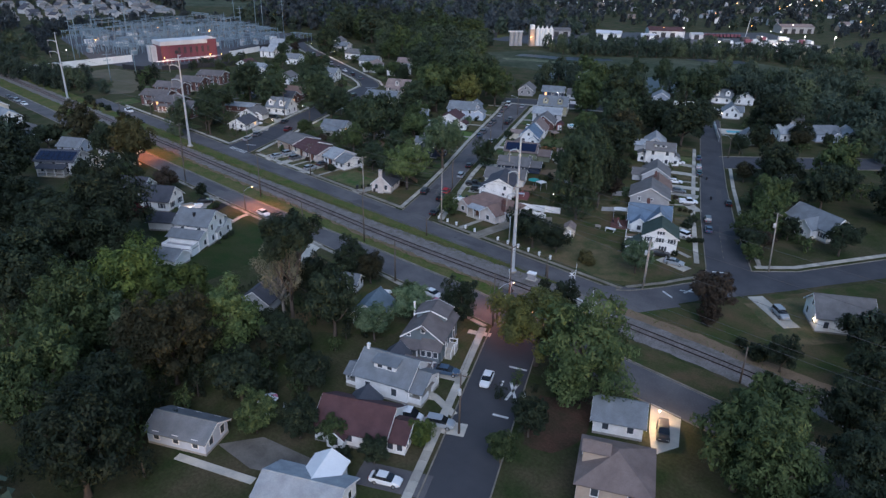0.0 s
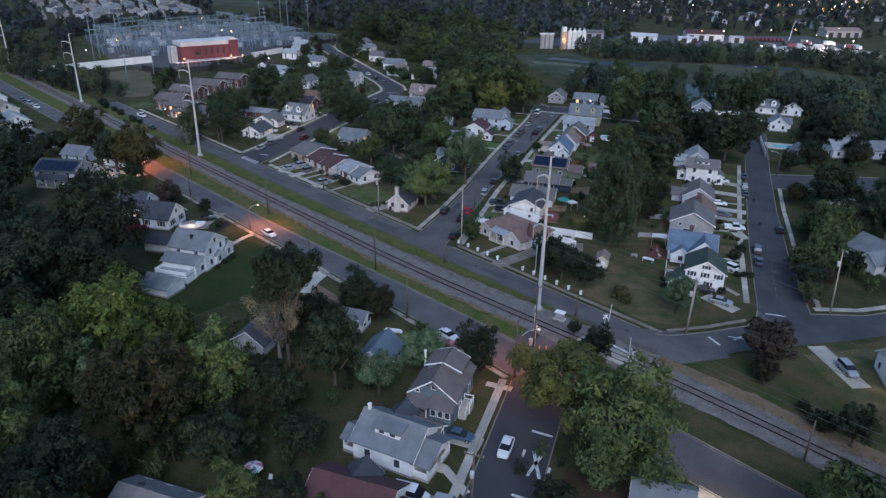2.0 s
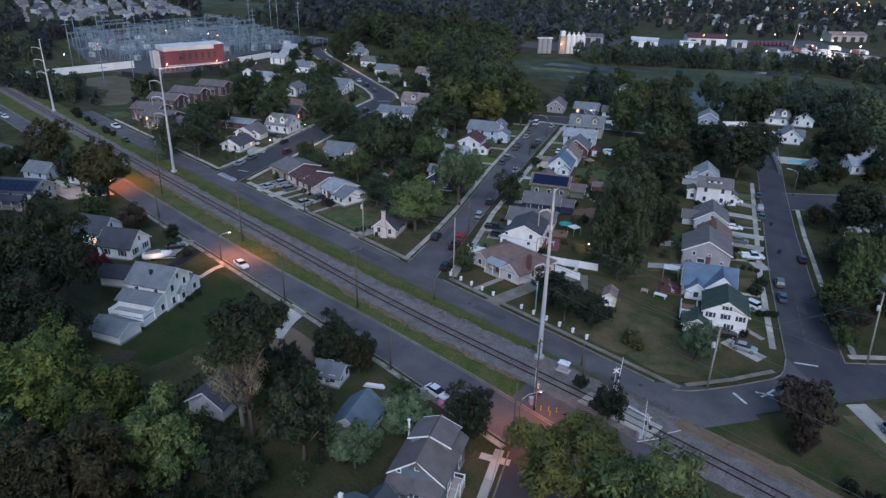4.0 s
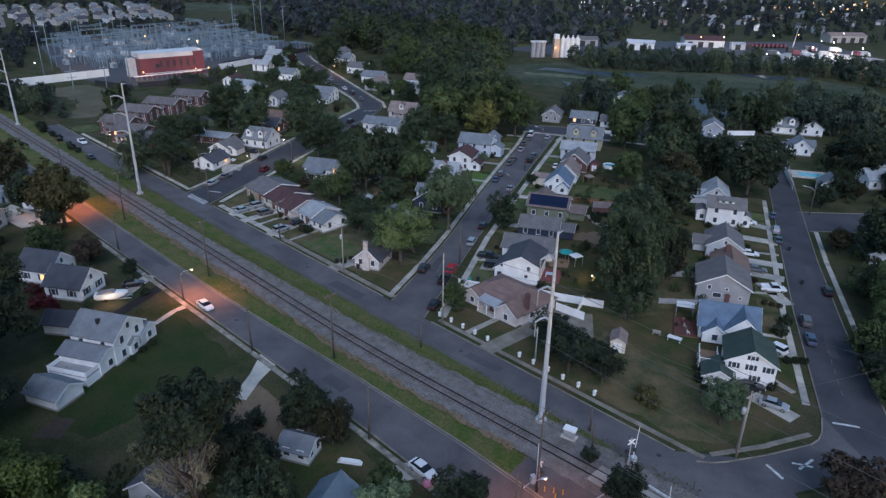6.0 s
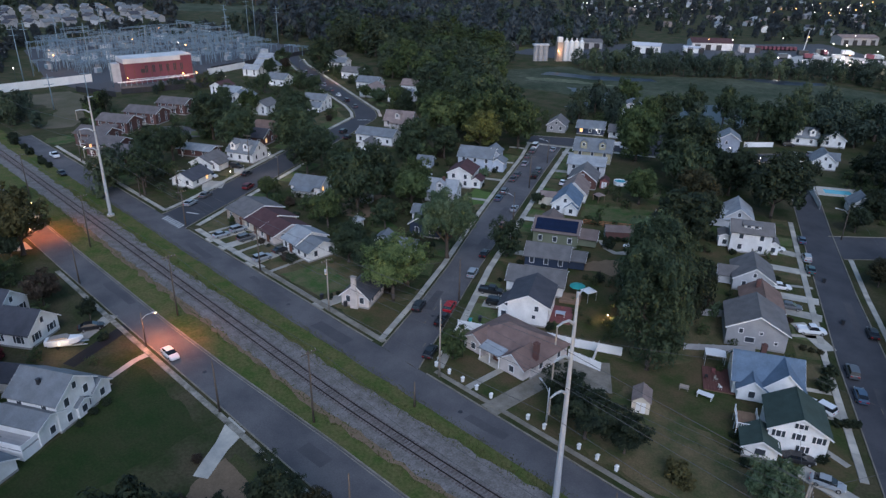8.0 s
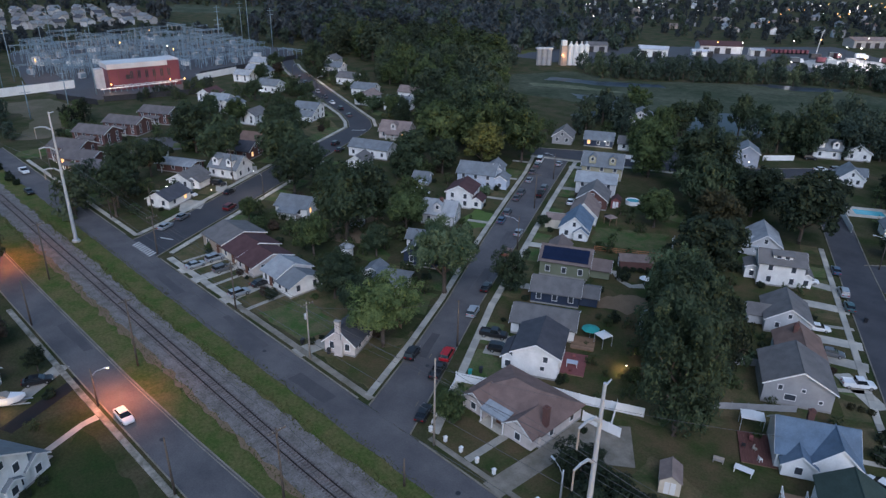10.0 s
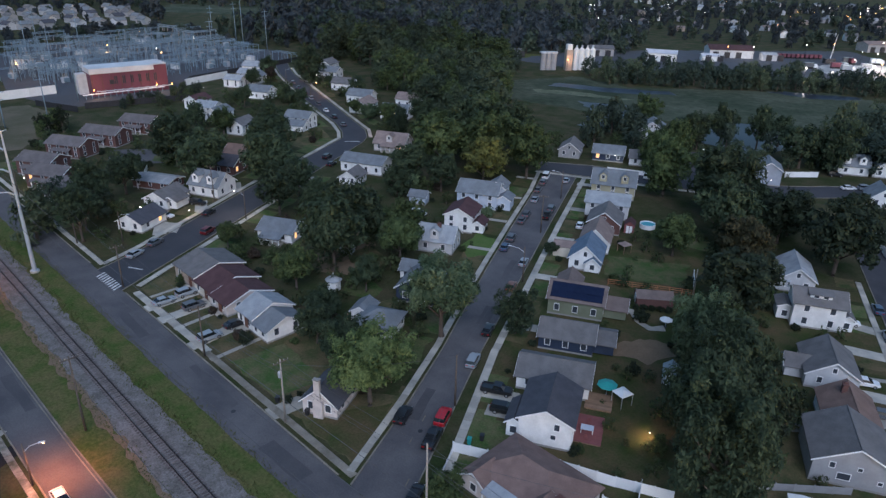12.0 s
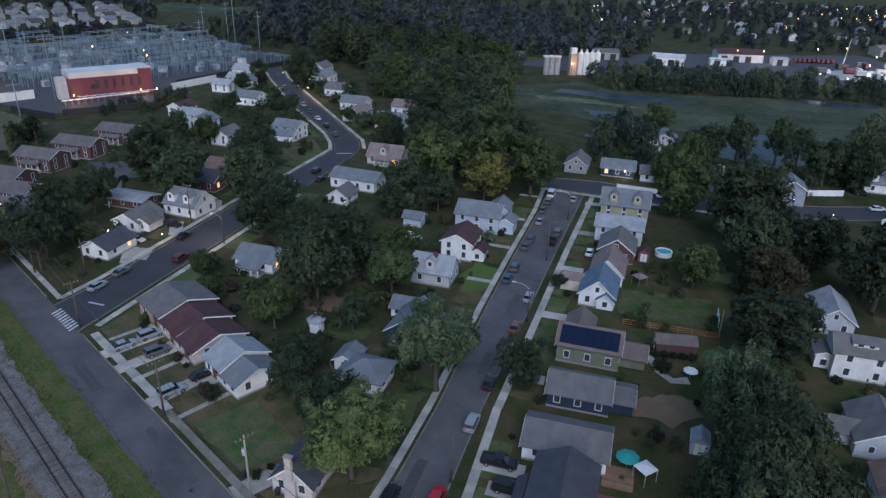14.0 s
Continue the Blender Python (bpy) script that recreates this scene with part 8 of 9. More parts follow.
part("canopy_roof", Shape().tube([(0, 0, 2.0), (0, 0, 2.1), (0, 0, 2.5)], [1.6, 1.55, 0.1], 4), "trim_white", cn)
for sx, sy in ((-1, 0), (1, 0), (0, 1), (0, -1)):
    part("canopy_leg", Shape().tube([(1.5 * sx, 1.5 * sy, 0), (1.5 * sx, 1.5 * sy, 2.0)], [0.04, 0.04], 6), "galvanised", cn)
tb = thing("garden_table", pose(-103.8, 145.4, 0.31, 0, 0, 28), "pale blue garden table on a red deck", "table")
part("tabletop", Shape().box(-0.9, -0.6, 0.7, 0.9, 0.6, 0.76), "siding_pale_blue", tb)
for sx in (-0.8, 0.8):
    for sy in (-0.5, 0.5):
        part("leg", Shape().box(sx - 0.04, sy - 0.04, 0, sx + 0.04, sy + 0.04, 0.7), "trim_white", tb)
bt = thing("motor_boat", pose(-155.0, 76.4, 0.5, 0, 0, 58), "white motor boat with a cover on a trailer", "boat")
part("hull", loft([(-2.9, 0.85, 0.1, 1.0), (-1.5, 1.05, 0.0, 1.05), (0.8, 1.0, 0.0, 1.15), (2.2, 0.55, 0.25, 1.25), (3.0, 0.08, 0.8, 1.3)]), "paint_white", bt)
part("cockpit_cover", Shape().prism([(-2.4, 1.02), (0.9, 1.1), (0.3, 1.5), (-1.6, 1.25)], -0.75, 0.75), "pole_pale", bt)
part("trailer_frame", Shape().box(-2.6, -0.7, -0.2, 3.6, -0.55, -0.08).box(-2.6, 0.55, -0.2, 3.6, 0.7, -0.08).box(-1.0, -0.9, -0.2, -0.8, 0.9, -0.05), "galvanised", bt)
for sy in (-0.95, 0.95):
    part("wheel", Shape().tube([(-0.9, sy - 0.1, -0.18), (-0.9, sy + 0.1, -0.18)], [0.3, 0.3], 12), "rubber", bt)
for x, y, c in ((-113.6, 131.6, "plastic_teal"), (-112.9, 133.4, "dark_metal"), (-134.0, 119.0, "dark_metal"), (-139.5, 117.5, "dark_metal"), (-66.5, 181.5, "dark_metal"), (-75, 197.5, "dark_metal")):
    bn = thing("wheelie_bin", pose(x, y, 0, 0, 0, 30), "wheeled rubbish bin at the kerb", "bin", "bins")
    part("bin_body", Shape().add([(-0.22, -0.25, 0.08), (0.22, -0.25, 0.08), (0.22, 0.25, 0.08), (-0.22, 0.25, 0.08), (-0.28, -0.32, 1.0), (0.28, -0.32, 1.0), (0.28, 0.32, 1.0), (-0.28, 0.32, 1.0)], [(0, 3, 2, 1), (0, 1, 5, 4), (1, 2, 6, 5), (2, 3, 7, 6), (3, 0, 4, 7), (4, 5, 6, 7)]), c, bn)
    part("bin_lid", Shape().box(-0.3, -0.36, 1.0, 0.3, 0.36, 1.07), c, bn)


def wall_light(x, y, z, power, warm, label):
    """A lamp on a house wall."""
    root = thing("wall_light", pose(x, y, z), label, "lamp", "outdoor lamps")
    g = part("bulb", Shape().tube([(0, 0, -0.1), (0, 0, 0), (0, 0, 0.1)], [0.06, 0.12, 0.06], 8), "white_glow", root)
    part("fitting", Shape().tube([(0, 0, 0.1), (0, 0, 0.16)], [0.15, 0.08], 8), "dark_metal", root)
    if power:
        lt = bpy.data.lights.new("lamp_light", "POINT")
        lt.energy, lt.color, lt.shadow_soft_size = power, (1.0, 0.62, 0.26) if warm else (1.0, 0.88, 0.7), 0.15
        lo = new("lamp_light", lt)
        lo.parent = root
        lo.matrix_basis = pose(0, 0, -0.25)


wall_light(-29.8, 81.6, 2.9, 420, True, "bright porch floodlight on the white cottage"), wall_light(-58.6, 139.6, 2.6, 22, False, "porch lamp on the white house"), wall_light(-71.4, 147.6, 2.4, 120, True, "warm lamp on a back wall"), wall_light(-97.0, 150.6, 1.3, 150, True, "yellowish garden lamp near a hedge")
wall_light(-104.6, 141.0, 2.4, 60, False, "porch lamp beside the deck"), wall_light(-262.4, 121.6, 2.6, 160, True, "lamp over a brick porch"), wall_light(-225, 133, 3.0, 200, False, "bright lamp by a ranch house"), wall_light(-23.4, 126.8, 2.3, 25, True, "warm porch lamp by steps"), wall_light(-152.6, 75.0, 2.0, 60, True, "warm lamp beside a boat")
wall_light(-219.0, 142.3, 1.5, 60, True, "warm lamp beside a front lawn"), wall_light(-268.6, 119.5, 2.5, 60, True, "warm lamp by a brick duplex"), wall_light(-379.4, 266.9, 3.0, 0, True, "lamp at the street end"), wall_light(-351.3, 213.2, 3.0, 80, True, "warm lamp on a white house"), wall_light(-331.4, 222.9, 2.5, 60, False, "lamp over a garage door"), street_lamp(-356.8, 282.2, 6.0, 250, "white", 1.4, False, 250), wall_light(-291.9, 307.7, 4.0, 0, True, "lamp among the trees"), wall_light(-120.7, 276.7, 1.0, 30, True, "warm lamp beside the pavement")
wall_light(-97.6, 199.8, 2.2, 18, True, "orange lamp on a rear wall"), wall_light(-130.0, 279.6, 2.6, 200, True, "warm lamp on the end house"), street_lamp(-154.6, 285.0, 4.5, 200, "white", 1.2, False, 150), wall_light(-106.6, 281.4, 2.0, 6, True, "warm lit entrance lamp"), wall_light(-174, 262.2, 2.6, 80, False, "porch lamp on the dark house"), wall_light(-131.0, 277.0, 2.2, 0, True, "small lamp beside the end house")

# yard of the blue-roofed house, deck of the green-roofed one
dk3 = thing("deck", pose(-74.3, 147.4, 0, 0, 0, 118), "dark red timber deck cluttered behind a blue-roofed house", "deck")
for k in range(12):
    part("board", Shape().box(-3.4, -2.4 + 0.4 * k, 0.22, 3.4, -2.03 + 0.4 * k, 0.28), "deck_dark", dk3)
part("deck_frame", Shape().box(-3.3, -2.3, 0.0, 3.3, 2.3, 0.21), "fence_wood", dk3)
cn3 = thing("canopy_tent", pose(-134.5, 204.4, 0, 0, 0, 28), "brown garden gazebo with a pale roof on the lawn", "gazebo")
part("canopy_roof", Shape().tube([(0, 0, 1.9), (0, 0, 2.0), (0, 0, 2.6)], [1.7, 1.65, 0.12], 4), "roof_taupe", cn3)
for sx, sy in ((-1, 0), (1, 0), (0, 1), (0, -1)):
    part("canopy_leg", Shape().tube([(1.5 * sx, 1.5 * sy, 0), (1.5 * sx, 1.5 * sy, 1.9)], [0.06, 0.06], 6), "fence_wood", cn3)
cn2 = thing("canopy_tent", pose(-77.0, 151.4, 0, 0, 0, 28), "white flat awning over a deck corner", "canopy")
part("canopy_roof", Shape().prism([(-1.6, 2.2), (1.6, 2.2), (1.6, 2.26), (0, 2.42), (-1.6, 2.26)], -1.1, 1.1), "trim_white", cn2)
for sx, sy in ((-1.5, -1), (1.5, -1), (-1.5, 1), (1.5, 1)):
    part("canopy_leg", Shape().tube([(sx, sy, 0), (sx, sy, 2.2)], [0.04, 0.04], 6), "galvanised", cn2)
tb2 = thing("garden_table", pose(-73.7, 141.5, 0, 0, 0, 10), "white garden table on the grass", "table")
part("tabletop", Shape().box(-1.2, -0.55, 0.7, 1.2, 0.55, 0.77), "trim_white", tb2)
for sx in (-1.05, 1.05):
    for sy in (-0.45, 0.45):
        part("leg", Shape().box(sx - 0.04, sy - 0.04, 0, sx + 0.04, sy + 0.04, 0.7), "trim_white", tb2)
bb = thing("garden_bench", pose(-76.9, 141.0, 0, 0, 0, 20), "small grey garden bench on the grass", "bench")
part("seat", Shape().box(-0.7, -0.22, 0.4, 0.7, 0.22, 0.46), "pole_pale", bb)
part("backrest", Shape().box(-0.7, 0.2, 0.46, 0.7, 0.25, 0.9), "pole_pale", bb)
for sx in (-0.6, 0.6):
    part("leg", Shape().box(sx - 0.04, -0.2, 0, sx + 0.04, 0.2, 0.4), "pole_pale", bb)


for cx, cy, ca, cm in ((-75.6, 148.2, 20, "deck_red"), (-74.4, 146.6, 80, "pole_pale"), (-73.0, 145.0, 140, "trim_white"), (-75.8, 146.2, 200, "dark_metal")):
    chair(cx, cy, 0.28, ca, cm, "garden chair on the red deck")
for cx, cy, ca in ((-104.6, 147.0, 28), (-103.0, 143.9, 200), (-105.4, 144.2, 110)):
    chair(cx, cy, 0.31, ca, "deck_red", "red garden chair on the deck")
dk4 = thing("deck", pose(-66.2, 138.2, 0, 0, 0, 117), "raised deck with white railings beside the green-roofed house", "deck")
part("deck_floor", Shape().box(-2.2, -1.5, 1.6, 2.2, 1.5, 1.72), "fence_wood", dk4)
for sx in (-2.1, 0, 2.1):
    for sy in (-1.4, 1.4):
        part("post", Shape().box(sx - 0.07, sy - 0.07, 0, sx + 0.07, sy + 0.07, 2.75), "trim_white", dk4)
for sy in (-1.4, 1.4):
    part("railing", Shape().box(-2.1, sy - 0.03, 2.6, 2.1, sy + 0.03, 2.7).box(-2.1, sy - 0.03, 1.8, 2.1, sy + 0.03, 1.86), "trim_white", dk4)
    for k in range(14):
        part("baluster", Shape().box(-2.0 + 0.3 * k, sy - 0.02, 1.86, -1.94 + 0.3 * k, sy + 0.02, 2.6), "trim_white", dk4)
part("railing", Shape().box(-2.13, -1.4, 2.6, -2.07, 1.4, 2.7), "trim_white", dk4)
for k in range(9):
    part("baluster", Shape().box(-2.12, -1.25 + 0.3 * k, 1.72, -2.08, -1.19 + 0.3 * k, 2.6), "trim_white", dk4)
fence([(-82.6, 152.0), (-74.8, 159.0)], 1.2, "siding_grey", "grey timber fence between two yards", 2.4), fence([(-87.0, 164.7), (-82.9, 168.0)], 1.4, "siding_grey", "grey timber fence at a yard end", 2.2)
fence([(-246.8, 141.0), (-253, 145.0), (-262.4, 150.3)], 1.5, "fence_white", "white fence round a back garden", 2.6)
wb = thing("rowing_boat", pose(-88.2, 81.5, 0, 0, 0, 35), "long narrow white boat lying upturned on the grass", "boat")
part("hull", Shape().prism([(-1.7, 0.0), (1.7, 0.0), (1.3, 0.42), (-1.3, 0.42)], -0.36, 0.36), "trim_white", wb)
part("keel", Shape().box(-1.3, -0.03, 0.42, 1.3, 0.03, 0.47), "trim_white", wb)

for mx, my in ((-67.1, 95.9), (-65.4, 95.9), (-65.2, 97.2), (-66.2, 96.6)):
    mp = thing("marker_post", pose(mx, my, 0), "short yellow marker post beside the level crossing", "post", "yellow marker posts")
    part("post_tube", Shape().tube([(0, 0, 0), (0, 0, 1.0)], [0.08, 0.07], 8), "paint_yellow", mp)
    part("cap", Shape().tube([(0, 0, 1.0), (0, 0, 1.08)], [0.08, 0.03], 8), "dark_metal", mp)
ball = thing("garden_ball", pose(-77.9, 85.8, 0), "large faded pink ball on the verge", "ball")
part("ball_skin", Shape().tube([(0, 0, 0.0), (0, 0, 0.12), (0, 0, 0.35), (0, 0, 0.6), (0, 0, 0.85), (0, 0, 1.05), (0, 0, 1.15)], [0.1, 0.35, 0.55, 0.6, 0.5, 0.28, 0.05], 14), "parasol_pink", ball, smooth=True)

# ---- substation ----
piece("substation_yard", patch([(-404, 150), (-520, 172), (-548, 200), (-545, 240), (-505, 285), (-440, 312), (-406, 293), (-384, 218), (-350, 197), (-362, 158)], 0.02), "yard_gravel", "grey gravel yard of an electrical substation", "ground")
hall = thing("switch_house", pose(-379.6, 191.6, 0, 0, 0, -6.5), "dark red clad industrial hall with pale flat roof", "building")
part("wall", Shape().box(-6, -15.7, 0, 6, 15.7, 9.3), "cladding_red", hall)
part("stair_tower", Shape().box(-6.1, 10.4, 0, 6.1, 15.8, 11.3), "cladding_red", hall)
part("parapet", Shape().box(-6.3, -16, 9.3, 6.3, 10.4, 11.5).box(-6.4, 10.4, 11.3, 6.4, 16.0, 11.7), "roof_sheet", hall)
part("annexe", Shape().box(-6, -19.4, 0, -1.5, -15.7, 8.6), "siding_pale_grey", hall)
part("door", Shape().box(6.0, -8.4, 4.6, 6.1, -6.6, 6.4), "dark_metal", hall)
for k in range(6):
    part("louvre", Shape().box(6.0, -6.4 + 3.3 * k, 4.6, 6.14, -5.9 + 3.3 * k, 7.9).box(6.0, -5.7 + 3.3 * k, 4.6, 6.14, -5.2 + 3.3 * k, 7.9), "dark_metal", hall)
for k in range(8):
    part("rib", Shape().box(6.0, -15.4 + 3.9 * k, 0.2, 6.06, -15.1 + 3.9 * k, 9.2), "deck_dark", hall)
for k in range(9):
    part("pipe", Shape().tube([(6.3, -14 + 3.4 * k, 2.2), (7.6, -13 + 3.4 * k, 2.2), (7.6, -10.8 + 3.4 * k, 2.2)], [0.2, 0.2, 0.2], 6), "galvanised", hall)
for k in range(14):
    bus = thing("bus_duct", pose(-371.4 + 0.12 * k, 171.0 + 2.45 * k, 0, 0, 0, -8.2), "white busbar duct on a short steel stand beside the hall", "bus duct", "bus ducts")
    part("stand", Shape().box(-0.12, -0.12, 0, 0.12, 0.12, 1.7), "yard_steel", bus)
    part("duct", Shape().box(-0.25, -1.1, 1.7, 0.25, 1.1, 2.1), "trim_white", bus)
wall_f = thing("boundary_wall", pose(0, 0, 0), "long pale concrete boundary wall of the substation", "wall", kind="structure")
for k in range(11):
    part("wall_panel", Shape().box(-0.15, 0, 0, 0.15, 5.35, 3.6), "silo_paint", wall_f, m=pose(-389.0 - 0.3 * k, 107 + 5.36 * k, 0, 0, 0, 3))
for k in range(5):
    part("wall_panel", Shape().box(-0.15, 0, 0, 0.15, 5.35, 3.0), "silo_paint", wall_f, m=pose(-375.0 - 1.6 * k, 216 + 5.1 * k, 0, 0, 0, 17))
piece("dirt_track", patch([(-378, 126), (-340, 134), (-312, 120), (-308, 128), (-334, 150), (-346, 156), (-376, 150)], 0.02, 2.0), "lawn_tan", "dry tan grass with worn tracks before the substation", "ground")
fence([(-372, 152), (-356, 158), (-346, 198), (-384, 222), (-404, 296)], 2.4, "dark_metal", "dark mesh security fence round the substation", 8.0)

leg = Shape()
for dx, dy in ((-1.1, -0.9), (1.1, -0.9), (0, 1.2)):
    leg.tube([(dx, dy, 0), (dx * 0.15, dy * 0.15, 12.5)], [0.10, 0.08], 4)
for k in range(5):
    z = 1.5 + 2.2 * k
    q = 1 - z / 13.5
    leg.tube([(-1.1 * q, -0.9 * q, z), (1.1 * q, -0.9 * q, z + 1.6)], [0.06, 0.06], 4, False)
LEG = leg.mesh("leg", "yard_steel")
beam = Shape()
for dy, dz in ((-0.5, 0), (0.5, 0), (-0.5, 1.1), (0.5, 1.1)):
    beam.tube([(-9.6, dy, 12 + dz), (9.6, dy, 12 + dz)], [0.08, 0.08], 4)
for k in range(12):
    x0 = -9.6 + 1.6 * k
    for dy in (-0.5, 0.5):
        beam.tube([(x0, dy, 12), (x0 + 0.8, dy, 13.1), (x0 + 1.6, dy, 12)], [0.06, 0.06, 0.06], 4, False)
BEAM = beam.mesh("lattice_beam", "yard_steel")
STR = Shape().tube([(0, 0, 12), (0, 0, 9.6)], [0.16, 0.16], 6).mesh("insulator_string", "pole_pale")
g2 = random.Random(5)


def gantry(x, y, ang, tall=1.0):
    root = thing("substation_gantry", pose(x, y, 0, 0, 0, ang), "pale steel lattice gantry with hanging insulators", "gantry", "substation gantries")
    for sx in (-9, 9):
        part("leg", LEG, None, root, m=Matrix.Translation((sx, 0, 0)) @ Matrix.Diagonal((1, 1, tall, 1)))
    part("lattice_beam", BEAM, None, root, m=Matrix.Diagonal((1, 1, tall, 1)))
    for k in (-5, 0, 5):
        part("insulator_string", STR, None, root, m=pose(k, 0, 12 * (tall - 1)))


for r in range(7):
    for c in range(7):
        gx, gy = -414 - 19.5 * r - 1.5 * c + g2.uniform(-1.5, 1.5), 166 + 17.0 * c + 4.0 * r
        if (r == 0 and c < 4) or (r == 1 and c == 2) or g2.random() < 0.12 or (r > 3 and c > 12 - r) or (r == 6 and c < 1):
            continue
        gantry(gx, gy, 90 + 10, g2.choice((0.62, 0.7, 0.7, 0.8)) if r < 4 else g2.choice((0.6, 0.66, 0.75)))
for gx, gy, tall in ((-470, 262, 1.0), (-492, 262, 1.05), (-440, 214, 0.7)):
    gantry(gx, gy, 10, tall)
BUS = Shape()
for dy in (-2.2, 0, 2.2):
    BUS.tube([(-8, dy, 5.2), (8, dy, 5.2)], [0.09, 0.09], 5)
for px in (-7, 0, 7):
    BUS.tube([(px, -2.6, 4.4), (px, 2.6, 4.4)], [0.1, 0.1], 4)
    BUS.tube([(px, -2.2, 0), (px, -2.2, 5.1)], [0.14, 0.1], 5), BUS.tube([(px, 2.2, 0), (px, 2.2, 5.1)], [0.14, 0.1], 5), BUS.tube([(px, 0, 4.3), (px, 0, 5.1)], [0.12, 0.1], 5)
BUSM = BUS.mesh("busbar_frame", "yard_steel")
TRF = Shape().box(-1.5, -1.0, 0.0, 1.5, 1.0, 2.6).mesh("tank", "galvanised")
FIN = Shape().box(-1.3, 0, 0.5, 1.3, 0.5, 2.3).mesh("radiator", "yard_steel")
BSH = Shape().tube([(0, 0, 2.6), (0, 0, 2.9), (0.2, 0, 4.2)], [0.25, 0.22, 0.08], 8).mesh("bushing", "pole_pale")
for k in range(150):
    bx, by = g2.uniform(-535, -404), g2.uniform(158, 296)
    if by > 0.25 * (-404 - bx) + 290 or by < 152 - 0.23 * (bx + 404) or (bx > -398 and 165 < by < 215):
        continue
    if k % 5:
        piece("busbar_stand", BUSM, None, "steel busbar stand in the substation yard", "busbar stand", "", "busbar stands", m=pose(bx, by, 0, 0, 0, g2.choice((14, 104))))
    else:
        ob = thing("power_transformer", pose(bx, by, 0, 0, 0, g2.choice((14, 104))), "grey oil-filled power transformer with bushings", "transformer", "power transformers")
        part("tank", TRF, None, ob)
        part("radiator", FIN, None, ob, m=pose(0, 1.0, 0)), part("radiator", FIN, None, ob, m=pose(0, -1.5, 0))
        for q in (-0.9, 0, 0.9):
            part("bushing", BSH, None, ob, m=pose(q, 0, 0))
for px, py, h in ((-470, 300, 34), (-486, 304, 26), (-452, 306, 24), (-510, 300, 22), (-437, 262, 22), (-420, 240, 20), (-398, 168, 26), (-372, 168, 27), (-404, 140, 26), (-425, 150, 26), (-352, 150, 15), (-341, 133, 14), (-530, 222, 24), (-480, 180, 22), (-515, 195, 24)):
    ms = thing("line_mast", pose(px, py, 0), "slender grey line mast with short arms", "mast", "line masts")
    part("mast", stem(float(h), 0.26, 0.12, "yard_steel"), None, ms)
    part("mast_arm", Shape().box(-0.1, -2.2, h - 1.6, 0.1, 2.2, h - 1.4), "yard_steel", ms)
    part("mast_arm", Shape().box(-0.1, -1.8, h - 4.2, 0.1, 1.8, h - 4.0), "yard_steel", ms)
for k in range(12):
    a = (g2.uniform(-530, -440), g2.uniform(175, 290), 12.5)
    wire(a, (a[0] + g2.uniform(30, 70), a[1] + g2.uniform(-20, 20), 12.5), 1.5, 0.05, "strung conductor over the substation")
for k in range(12):
    sv = thing("service_hut", pose(-400 - g2.uniform(0, 125), 158 + g2.uniform(0, 120), 0, 0, 0, 14), "small white service hut in the yard", "hut", "service huts")
    part("hut_body", Shape().box(-2, -1.4, 0, 2, 1.4, 2.6), "silo_paint", sv)
    part("hut_roof", Shape().box(-2.2, -1.6, 2.6, 2.2, 1.6, 2.8), "roof_sheet", sv)


def yard_light(x, y, h, sodium=True, power=0.0):
    root = thing("yard_light", pose(x, y, 0), "tall yard light glowing " + ("orange" if sodium else "white"), "lamp post", "yard lights")
    part("pole", stem(float(h), 0.12, 0.08, "dark_metal"), None, root)
    w = 0.32 if y > 440 else 0.22
    b = part("bulb", Shape().tube([(0, 0, h - 0.2), (0, 0, h + 0.15), (0, 0, h + 0.5)], [0.5 * w, w, 0.5 * w], 8), "yard_sodium" if sodium else "yard_white", root)
    if power:
        lt = bpy.data.lights.new("lamp_light", "POINT")
        lt.energy, lt.color, lt.shadow_soft_size = power, (1.0, 0.5, 0.2) if sodium else (1.0, 0.88, 0.72), 0.3
        lo = new("lamp_light", lt)
        lo.parent = root
        lo.matrix_basis = pose(1.2, 0, h - 0.3)


yard_light(-370.6, 174.4, 3.5, True, 420), yard_light(-367.0, 199.5, 3.5, True, 420), yard_light(-366.4, 206.0, 3.2, True, 120), yard_light(-392, 214, 13, True, 900), yard_light(-460, 214, 9, True, 700), yard_light(-430, 162, 8, True, 500), yard_light(-505, 250, 9, True), yard_light(-470, 268, 8, False), yard_light(-440, 232, 8, False), yard_light(-408, 138, 7, False)

# ---- marsh, water, works beyond ----
piece("marsh", patch([(-262, 312), (-290, 350), (-275, 384), (-240, 380), (-214, 405), (-168, 446), (-120, 436), (-100, 400), (-130, 372), (-170, 350), (-200, 322)], 0.016, 3.0), "marsh_grass", "pale reedy marsh meadow", "marsh")
piece("water", patch([(-238, 332), (-218, 342), (-205, 318), (-203, 296), (-211, 296), (-222, 322)], 0.03, 2.0), "water", "still creek reflecting the dusk sky", "water")
piece("water", patch([(-178, 342), (-150, 362), (-138, 330), (-150, 306), (-168, 308)], 0.03, 3.0), "water", "dark pond between trees", "water")
piece("water", patch([(-268, 352), (-236, 362), (-216, 380), (-222, 386), (-246, 370), (-270, 362)], 0.03, 2.0), "water", "narrow marsh channel", "water")
piece("water", patch([(-192, 424), (-186, 432), (-168, 438), (-156, 446), (-154, 438), (-170, 424)], 0.03, 2.0), "water", "dark pool in the marsh", "water")
